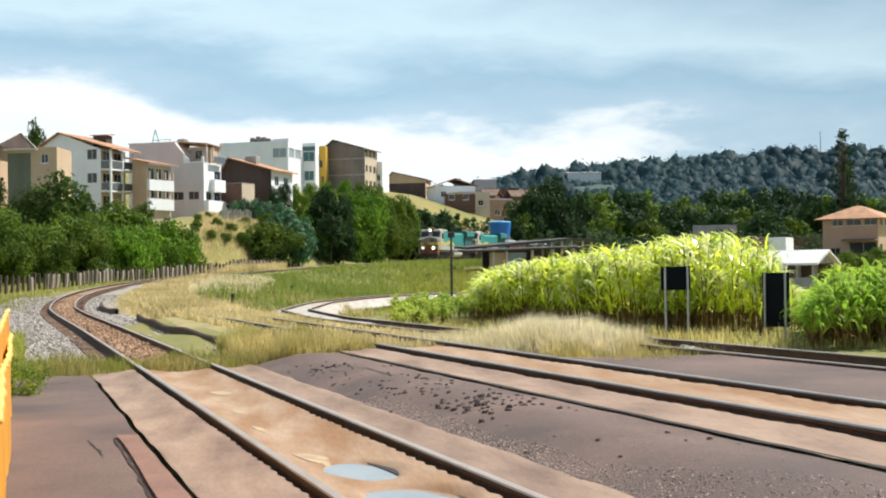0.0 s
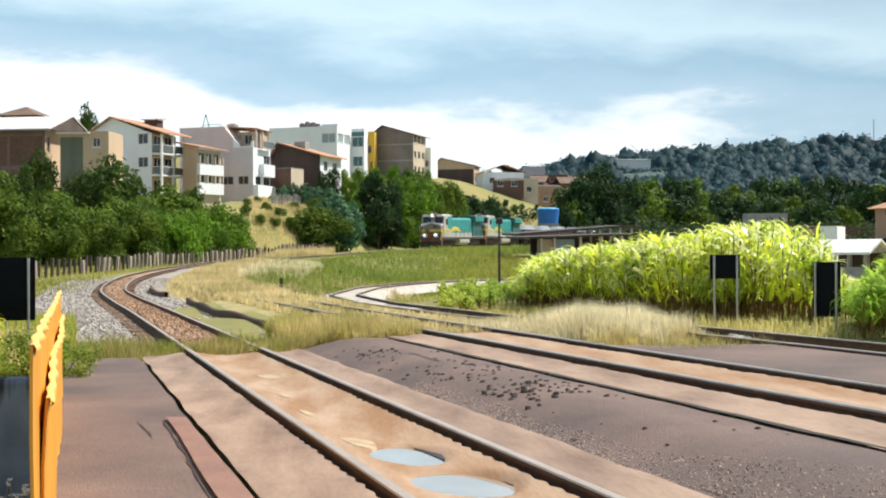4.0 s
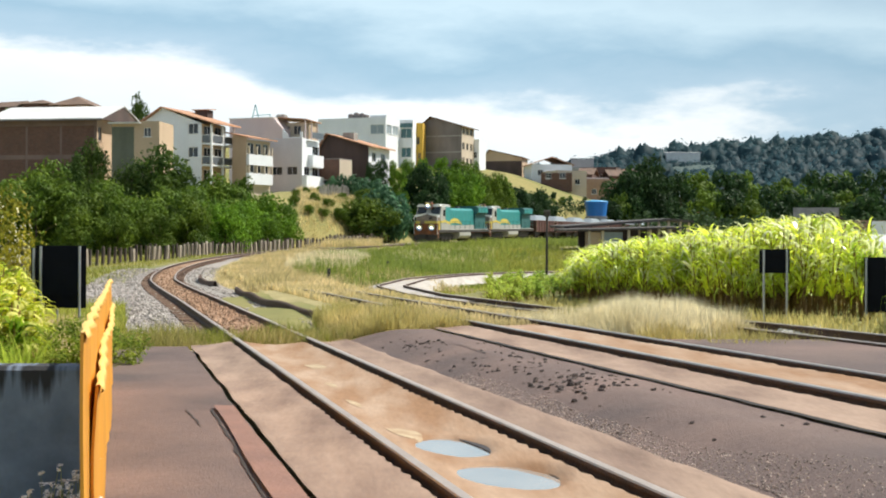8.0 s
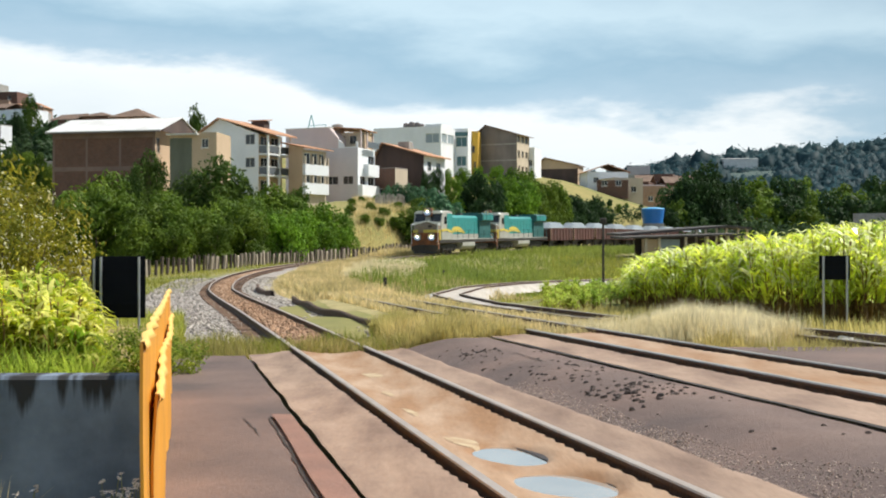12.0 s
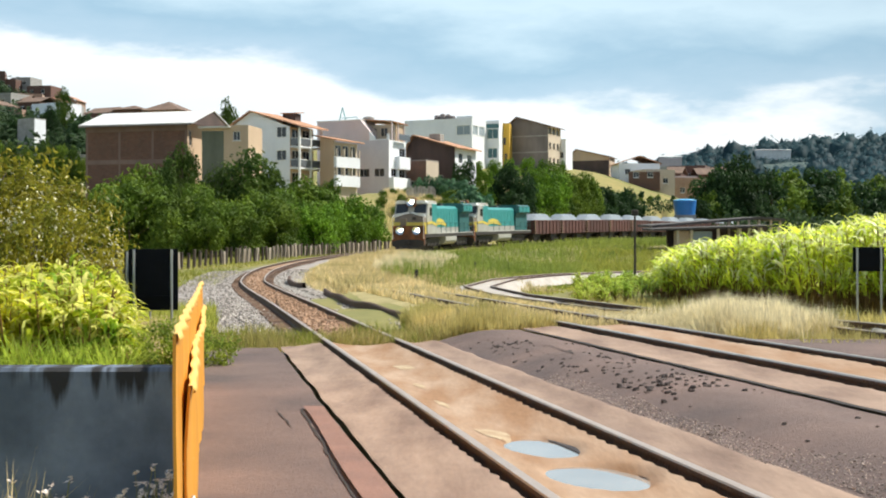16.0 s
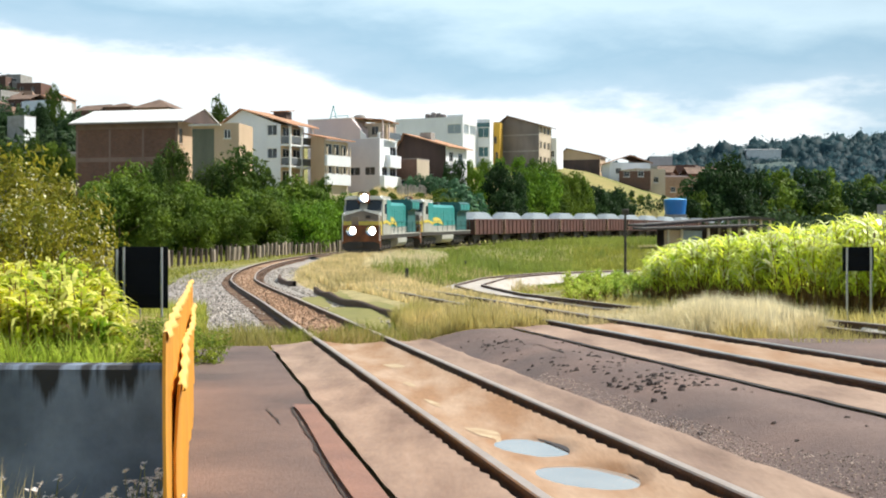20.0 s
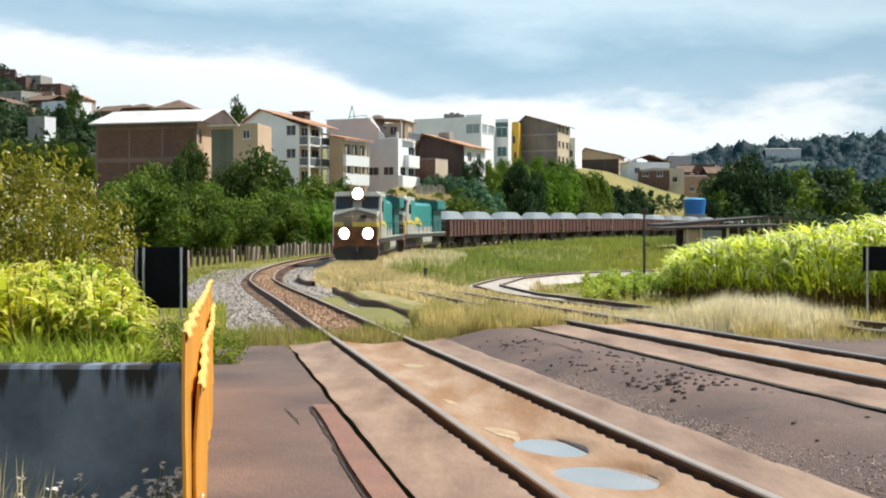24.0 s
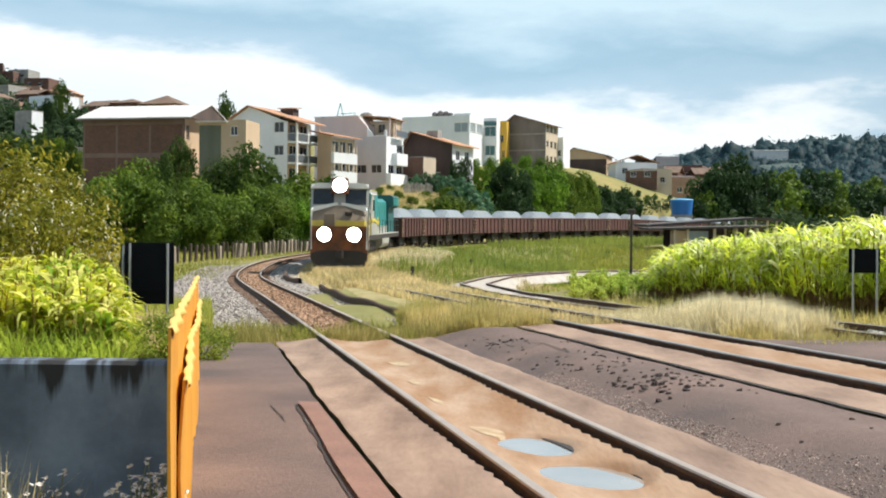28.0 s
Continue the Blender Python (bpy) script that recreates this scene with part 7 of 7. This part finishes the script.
def puddle(p, y, rp, ry, seed, z=0.045):
    x0, y0 = surface(p, y)
    pts = []
    for k in range(44):
        a = 2 * math.pi * k / 44
        r = 1 + 0.22 * noise.noise(Vector((math.cos(a) * 1.3, math.sin(a) * 1.3, seed)))
        yy = y0 + math.sin(a) * ry * r
        pts.append((p + math.cos(a) * rp * r - 0.1785 * yy, yy, z))
    pud = thing("puddle", "shallow puddle on the sand reflecting the sky", "puddle", None, "puddles")
    cx, cy = sum(q[0] for q in pts) / 44, sum(q[1] for q in pts) / 44
    rim = [(cx + (a - cx) * 1.22 + 0.03 * noise.noise(Vector((a * 4, b * 4, 2))), cy + (b - cy) * 1.2, z - 0.003) for a, b, _ in pts]
    part("wet_rim", Shape().add(rim, [tuple(range(44))]), M_WET, pud, "dark wet sand round the water")
    part("water", Shape().add(pts + [(a, b, z - 0.12) for a, b, _ in pts], [tuple(range(44))]), M_WATER, pud)


def sand_top(p, y):
    """Surface of the sand between the rails."""
    x = p - 0.1785 * y
    return across(x, y) + hollow(p, y) + 0.007 * (rough(x, y, 1.3, 5) + 0.55 * rough(x * 2.2 + y, y * 0.8 - x, 2.6, 6))


def silt(p, y, rp, ry, seed):
    """A thin uneven skin of dried silt that follows the sand."""
    rows = []
    for f in (0.02, 0.35, 0.7, 1.0):
        row = []
        for k in range(25):
            a = 2 * math.pi * k / 24
            r = f * (1 + 0.35 * noise.noise(Vector((math.cos(a) * 1.6, math.sin(a) * 1.6, seed))))
            pp, yy = p + math.cos(a) * rp * r, y + math.sin(a) * ry * r
            row.append((pp - 0.1785 * yy, yy, sand_top(pp, yy) + 0.004))
        rows.append(row)
    return setting("silt_crust", Shape().sheet(rows), M_CRUST, "pale dried silt in the sand", True)


M_CRUST = material("pale_dried_silt", (0.46, 0.36, 0.23), 0.9, second=(0.33, 0.22, 0.13), scale=5, amount=0.9, fine=30, fine_amount=0.2, bump=0.2)
M_BANKSHADE = material("puddle_bank_shade", (0.03, 0.022, 0.018), 0.5, second=(0.05, 0.034, 0.025), scale=5, bump=0.2)
for i, (p, y, rp, ry) in enumerate(POOLS):
    puddle(p, y, rp * 1.15, ry * 1.15, 1 + 3 * i, 0.004)
    # dark crescent over the water: painted shade and reflection of the bank
    rows = []
    for k in range(13):
        a = -0.75 + 1.75 * k / 12
        w = 0.085 * math.sin(math.pi * k / 12) ** 0.7
        row = []
        for f, z in ((1.12 - w / rp, 0.010), (1.14, 0.014)):
            yy = y + math.sin(a) * ry * f
            row.append((p + math.cos(a) * rp * f - 0.1785 * yy, yy, z))
        rows.append(row)
    setting("puddle_edge", Shape().sheet(rows), M_BANKSHADE, "dark undercut edge of the sand beside the puddle")
for p, y, rp, ry, sd in ((2.16, 10.15, 0.12, 0.26, 3), (2.12, 12.1, 0.05, 0.3, 5), (2.2, 13.9, 0.06, 0.22, 6), (2.38, 16.2, 0.1, 0.4, 7)):
    silt(p, y, rp, ry, sd)

slab = Shape().sheet([[(p - 0.1785 * y, y, 0.035 + 0.006 * rough(y, p, 2)) for p in (0.87 + 0.012 * math.sin(y * 1.3), 0.92, 1.0, 1.055 + 0.01 * math.sin(y))] for y in [3 + 0.3 * i for i in range(31)]])
tagged(part("road_patch", slab, M_PLANK), "red-brown patch slab in the asphalt", "", "", "structure")


def crack(points, width, seed):
    rows = []
    rng = random.Random(seed)
    for (p0, y0), (p1, y1) in zip(points, points[1:]):
        for i in range(6):
            p, y = p0 + (p1 - p0) * i / 6, y0 + (y1 - y0) * i / 6
            w = width * rng.uniform(0.4, 1.2)
            x = p - 0.1785 * y + rng.uniform(-0.01, 0.01)
            rows.append([(x - w, y + w * 0.2, across(x, y) + 0.019), (x + w, y, across(x, y) + 0.019)])
    return setting("asphalt_crack", Shape().sheet(rows), M_TAR, "narrow dark crack in the asphalt")


crack([(0.84, 11.9), (0.85, 10.2), (0.83, 8.5), (0.84, 7.0), (0.84, 5.0)], 0.012, 1)
crack([(0.62, 11.8), (0.66, 11.2), (0.69, 10.6)], 0.008, 2)
crack([(1.05, 15.0), (0.8, 15.05), (0.6, 15.0)], 0.012, 3)
crack([(0.9, 18.0), (0.3, 17.95), (0.0, 18.0)], 0.014, 4)
crack([(0.75, 10.55), (0.6, 10.5), (0.45, 10.55)], 0.006, 5)
crack([(4.0, 17.5), (4.2, 16.6), (4.15, 15.0)], 0.012, 6)
crack([(7.2, 15.5), (7.6, 14.0), (7.5, 12.0)], 0.015, 7)
setting("tar_seam", Shape().sheet([[(p - 0.1785 * y, y, across(p - 0.1785 * y, y) + 0.026 + 0.004 * rough(y, p, 3)) for p in (4.665 + 0.03 * rough(y, 0, 1.1, 2), 4.70, 4.735 + 0.03 * rough(y, 5, 1.4, 2))] for y in [2 + 0.12 * i for i in range(150)]]), M_TAR, "rough black seam where the asphalt ends")


def pebble(s, x, y, z, r, rng):
    k = len(s.v)
    a0 = rng.uniform(0, 6.28)
    for i in range(5):
        a = a0 + i * 1.257
        q = r * rng.uniform(0.7, 1.2)
        s.v.append((x + math.cos(a) * q, y + math.sin(a) * q, z))
    for i in range(4):
        a = a0 + 0.5 + i * 1.57
        q = r * rng.uniform(0.45, 0.8)
        s.v.append((x + math.cos(a) * q, y + math.sin(a) * q, z + r * rng.uniform(0.55, 1.0)))
    s.f += [(k, k + 1, k + 5), (k + 1, k + 6, k + 5), (k + 1, k + 2, k + 6), (k + 2, k + 7, k + 6), (k + 2, k + 3, k + 7), (k + 3, k + 4, k + 7), (k + 4, k + 8, k + 7), (k + 4, k, k + 8), (k, k + 5, k + 8), (k + 5, k + 6, k + 7, k + 8)]


rng = random.Random(21)
stones = thing("loose_stones", "dark lumps of ore scattered on the asphalt", "stones", None, "", "stuff")
kinds = []
for i in range(6):
    sh = Shape()
    pebble(sh, 0, 0, 0, 1.0, rng)
    kinds.append(sh.mesh("stone", M_STONE))
for i in range(230):
    if i < 90:
        y, p = rng.gauss(12.0, 0.45), rng.gauss(4.12, 0.2)
    elif i < 150:
        y, p = rng.gauss(14.3, 0.6), rng.gauss(4.05, 0.25)
    elif i < 190:
        y, p = rng.gauss(17.3, 0.5), rng.gauss(3.85, 0.15)
    else:
        y, p = rng.uniform(8, 19), rng.uniform(3.4, 4.7)
    if not 3.2 < p < 4.72 or y > 19.9:
        continue
    x = p - 0.1785 * y
    r = rng.uniform(0.011, 0.032) * (1.2 if i < 90 else 1)
    part("stone", kinds[i % 6], M_STONE, stones, "", False, pose(x, y, across(x, y) + 0.004, rng.uniform(-8, 8), rng.uniform(-8, 8), rng.uniform(0, 360)) @ Matrix.Diagonal((r, r * rng.uniform(0.8, 1.3), r * rng.uniform(0.7, 1.1), 1)))
sh = Shape()
for i in range(5200):
    y = 5.0 + 9 * rng.random() ** 1.5
    p = 3.46 + (0.2 + 0.75 * (1 - ramp(y, 6.2, 9))) * rng.random() ** 1.7 + 0.06 * rough(y, 0, 0.9, 6)
    if rough(y, p * 2, 0.9, 4) < -0.25:
        continue
    x = p - 0.1785 * y
    pebble(sh, x, y, across(x, y) + 0.006, rng.uniform(0.004, 0.011), rng)
tagged(part("fine_gravel", sh, M_PEBBLE), "fine mixed gravel strewn on the asphalt", "gravel", "", "stuff")
sh, core = Shape(), Shape()
for i in range(13000):
    s = rng.uniform(23, 80) if i % 3 else rng.uniform(22, 45)
    o = rng.uniform(-3.1, 2.6)
    x, y, h = (float(np.interp(s, LS, q)) for q in (LX, LY, LH))
    oo = off_1(s) + o
    a, b = x + oo * math.cos(h), y - oo * math.sin(h)
    if abs(abs(o) - 0.535) < 0.1:
        continue
    z = top_1(s) - 0.115 if o > 1.3 else top_1(s) - 0.17 - 0.02 if abs(o) > 0.6 else top_1(s) - 0.11
    pebble(sh if abs(o) > 0.6 else core, a, b, z, rng.uniform(0.025, 0.06), rng)
tagged(part("ballast_core_stones", core, material("rusty_ballast_stone", (0.36, 0.225, 0.14), 0.95, second=(0.23, 0.135, 0.08), scale=3, bump=0.3, island=0.45)), "rust-stained stones between the rails", "gravel", "", "stuff")
tagged(part("ballast_stones", sh, material("ballast_stone", (0.40, 0.36, 0.32), 0.95, second=(0.24, 0.2, 0.17), scale=3, bump=0.3, island=0.5)), "grey ballast stones of the outer track", "gravel", "", "stuff")
sh = Shape()
for i in range(700):
    y = rng.gauss(20.4, 0.5)
    x = y * rng.uniform(0.315, 0.345)
    pebble(sh, x, y, ground_z(x, y) + 0.02, rng.uniform(0.025, 0.06), rng)
tagged(part("white_gravel", sh, material("whitish_stone", (0.66, 0.64, 0.60), 0.9, island=0.3)), "small heap of whitish stones by the rail", "gravel", "", "stuff")

# sleepers of the outer track and of the siding
M_TIE = material("old_timber_sleeper", (0.12, 0.07, 0.045), 0.9, second=(0.2, 0.12, 0.075), scale=3, amount=0.8, bump=0.4, vary=0.3)
tie = Shape().slab(-0.95, 0.95, -0.11, 0.11, -0.12, 0.0, 0.015).mesh("sleeper", M_TIE)
for track_name, off, top, s0, s1, step in (("track_1", off_1, top_1, 21.8, 95, 0.62), ("track_3", off_3, top_3, 34, 90, 0.62)):
    tr = bpy.data.objects[track_name]
    s = s0
    while s < s1:
        x, y, h = (float(np.interp(s, LS, q)) for q in (LX, LY, LH))
        d = (off(s + 0.5) - off(s - 0.5))
        o = off(s)
        part("sleeper", tie, M_TIE, tr, "", False, pose(x + o * math.cos(h), y - o * math.sin(h), top(s) - 0.135 if track_name == "track_1" else top(s) - 0.125, 0, 0, -math.degrees(h + math.atan(d)) + rng.uniform(-1, 1)))
        s += step * rng.uniform(0.95, 1.05)

# flowering weeds at the foot of the wall
M_STEM = leaf_material("dry_weed_stems", (0.30, 0.30, 0.10), (0.2, 0.22, 0.08))
M_PETAL = material("pinkish_white_petals", (0.86, 0.80, 0.76), 0.7, second=(0.76, 0.62, 0.55), scale=9, bump=0, island=0.25)
for i in range(46):
    y = rng.uniform(5.4, 6.6)
    u = rng.choice((rng.uniform(-0.335, -0.18), rng.uniform(-0.205, -0.172), rng.uniform(-0.30, -0.20)))
    x = u * y
    if x > -0.18 - 0.1708 * y and x < -0.02 - 0.1708 * y:
        x -= 0.2
    h = rng.uniform(0.2, 0.42) * (1.2 if -0.21 < u else 1.0)
    w = thing("flowering_weed", "thin weed with small pinkish white flowers", "weed", pose(x, y, -0.06), "flowering weeds")
    st = Shape()
    for k in range(4):
        a, ln = rng.uniform(0, 6.28), rng.uniform(0.02, 0.09)
        tip = Vector((math.cos(a) * ln, math.sin(a) * ln, h * rng.uniform(0.7, 1.05)))
        st.tube([(0, 0, 0), (tip.x * 0.4, tip.y * 0.4, tip.z * 0.6), tuple(tip)], [0.003, 0.0025, 0.0015], 4)
        fl = Shape()
        for m in range(4):
            leaf(fl, tip + Vector((rng.gauss(0, 0.008), rng.gauss(0, 0.008), rng.gauss(0, 0.006))), rng.uniform(0.011, 0.02), rng, 2.0)
        part("flower_head", fl, M_PETAL, w, "pinkish white flower head")
        blade(st, (0, 0, h * rng.uniform(0.1, 0.5)), 0.09, 0.006, 0.6, a + 2, 1.0, rng, 3)
    part("stem", st, M_STEM, w)
for u, hh in ((-0.285, 0.42), (-0.305, 0.55), (-0.32, 0.6), (-0.335, 0.62), (-0.312, 0.5), (-0.26, 0.36), (-0.232, 0.34), (-0.35, 0.5)):
    y = 5.9
    w = thing("grass_tuft", "dry grass tuft with seed heads before the wall", "grass", pose(u * y, y, -0.06), "grass tufts")
    st = Shape()
    for k in range(14):
        blade(st, (rng.gauss(0, 0.03), rng.gauss(0, 0.03), 0), hh * rng.uniform(0.6, 1.1), 0.005, rng.uniform(0, 0.4), rng.uniform(0, 6.28), rng.uniform(0.1, 0.8), rng, 3)
    part("blade_tuft", st, L_STRAW, w)

# ---- the town: houses on the left hill and beyond the railway ----
TOWN = [("brick", M_BRICK2, M_TILE), ("bare brick", M_BRICK, M_TILEOLD), ("white", M_LIMEWHITE, M_TILE), ("grey", M_CONCRETE, M_ZINC), ("cream", M_CREAM, M_TILEOLD), ("pink", M_PINK, M_TILE)]


def small_house(x, y, w, d, h, k, turn, flat):
    nm, wall, roof = TOWN[k % len(TOWN)]
    t = thing("small_house", "small %s house with a %s roof on the slope" % (nm, "flat" if flat else "low pitched"), "house", pose(x, y, ground_z(x, y) - 1.5, 0, 0, turn), "houses of the town")
    z = 1.5
    fr = [(w * 0.15, w * 0.15 + 1.1, z + 1.0, z + 2.1), (w * 0.6, w * 0.6 + 1.1, z + 1.0, z + 2.1)]
    if h > 4.5:
        fr += [(a, b, c + 2.8, e + 2.8) for a, b, c, e in fr]
    walls(t, w, d, h + 1.5, fr, [(d * 0.3, d * 0.3 + 1.1, z + 1.0, z + 2.1)], [wall])
    if flat:
        flat_roof(t, w, d, h + 1.5, wall, 0.5)
    else:
        gable_roof(t, w, d, h + 1.5, h + 2.9, 0.4, roof, "x" if k % 2 else "y")
    return t


rng = random.Random(31)
spots = [(-790, 300), (-760, 330), (-735, 290), (-720, 350), (-700, 300), (-680, 380), (-655, 330), (-640, 300), (-620, 370), (-815, 360), (-840, 320), (-600, 330), (-575, 340)]
for i, (u, d) in enumerate(spots):
    small_house(u * d / 2400, d, rng.uniform(6, 9), rng.uniform(6, 8), rng.choice((3.2, 3.4, 5.8)), i, rng.uniform(-30, 20), i % 3 != 1)
spots = [(305, 268), (330, 276), (352, 262), (380, 282), (408, 292), (436, 286), (462, 300), (318, 300), (395, 310), (545, 340), (590, 330), (720, 330), (765, 350), (800, 330), (850, 345), (890, 330), (930, 350), (980, 335), (1030, 350), (780, 250), (830, 245), (745, 240), (900, 230), (960, 240), (660, 330), (1090, 350)]
for i, (u, d) in enumerate(spots):
    small_house(u * d / 2400, d, rng.uniform(6, 10), rng.uniform(6, 8), 3.2 if u < 480 else rng.choice((3.2, 3.4, 3.2, 5.8)), i + 2, rng.uniform(-30, 25), i % 4 != 0)
for i, (u, d) in enumerate([(-715, 400), (-744, 405), (-772, 412), (-690, 402), (-800, 408), (-825, 405), (-735, 372), (-762, 365), (-700, 365), (-790, 360)]):
    small_house(u * d / 2400, d, rng.uniform(6, 9), 7, 4.6 if i == 5 else rng.choice((3.4, 5.6)), (0, 1, 3, 0, 1, 1, 2, 0, 3, 1)[i], rng.uniform(-20, 15), i % 3 != 0)
for i, (u, v, w, d) in enumerate([(302, 140, 6.5, 275), (328, 148, 5, 284), (352, 143, 7.5, 290), (385, 152, 9, 300), (422, 150, 9, 304), (446, 142, 7, 292), (322, 128, 6, 262), (402, 132, 9, 280)]):
    x = u * d / 2400
    small_house(x, d, w, 6.5, 1.37 + v * d / 2400 - ground_z(x, d), (1, 0, 1, 1, 0, 1, 1, 0)[i], rng.uniform(-20, 10), i % 3 != 2)
works = thing("works_hall", "long pale works hall on the far ridge", "hall", pose(548 * 1235 / 2400, 1235, 80, 0, 0, -6))
part("hall", Shape().box(0, 31, 0, 16, -14, 16), M_ZINC, works)
part("roof", slope([(-1, -1, 16.4), (32, -1, 16.4), (32, 17, 18.0), (-1, 17, 18.0)], 0.5), M_ZINC, works)
works = thing("works_hall", "pale pink works hall beyond the town", "hall", pose(376 * 900 / 2400, 900, 55, 0, 0, -8))
part("hall", Shape().box(0, 15, 0, 12, -25, 10.5), M_PINK, works)
part("roof", slope([(-0.5, -0.5, 11.2), (15.5, -0.5, 11.2), (15.5, 12.5, 12.4), (-0.5, 12.5, 12.4)], 0.4), M_ZINC, works)
works = thing("works_hall", "low white works hall on the far skyline", "hall", pose(505, 1400, ground_z(530, 1400) + 2, 0, 0, -8))
part("hall", Shape().box(0, 70, 0, 20, -8, 5), M_ZINC, works)
works = thing("steelworks", "long rusty red steelworks hall on the far skyline", "hall", pose(570, 1390, ground_z(600, 1390) - 2, 0, 0, -8))
part("hall", Shape().box(0, 130, 0, 30, -6, 10), plaster("rust_red_sheeting", (0.20, 0.10, 0.09), (0.14, 0.08, 0.075)), works)
part("mast", Shape().tube([(28, 15, 10), (28, 15, 34)], [0.5, 0.3], 6), M_CONCRETE, works)


def motions():
    for ob, back in TRAIN:
        reach = 6.0 if back < 40 else 3.2
        walk(ob, [(t, on_track(train_front(t) + back, reach)) for t in range(0, 29)])
    # the wheels roll: their angle follows the way that the train has gone
    times = [0.14 * i for i in range(200)] + [28.0]
    spin = [(train_front(0) - train_front(t)) / 0.48 for t in times]
    for ob, back in TRAIN[:8]:
        for wheel in [c for c in ob.children_recursive if c.name.split(".")[0] == "wheel"]:
            place = wheel.matrix_basis.copy()
            spot, facing = Matrix.Translation(place.translation), place.to_3x3().to_4x4()
            walk(wheel, [(t, spot @ Matrix.Rotation(a, 4, "X") @ facing) for t, a in zip(times, spin)])


motions()
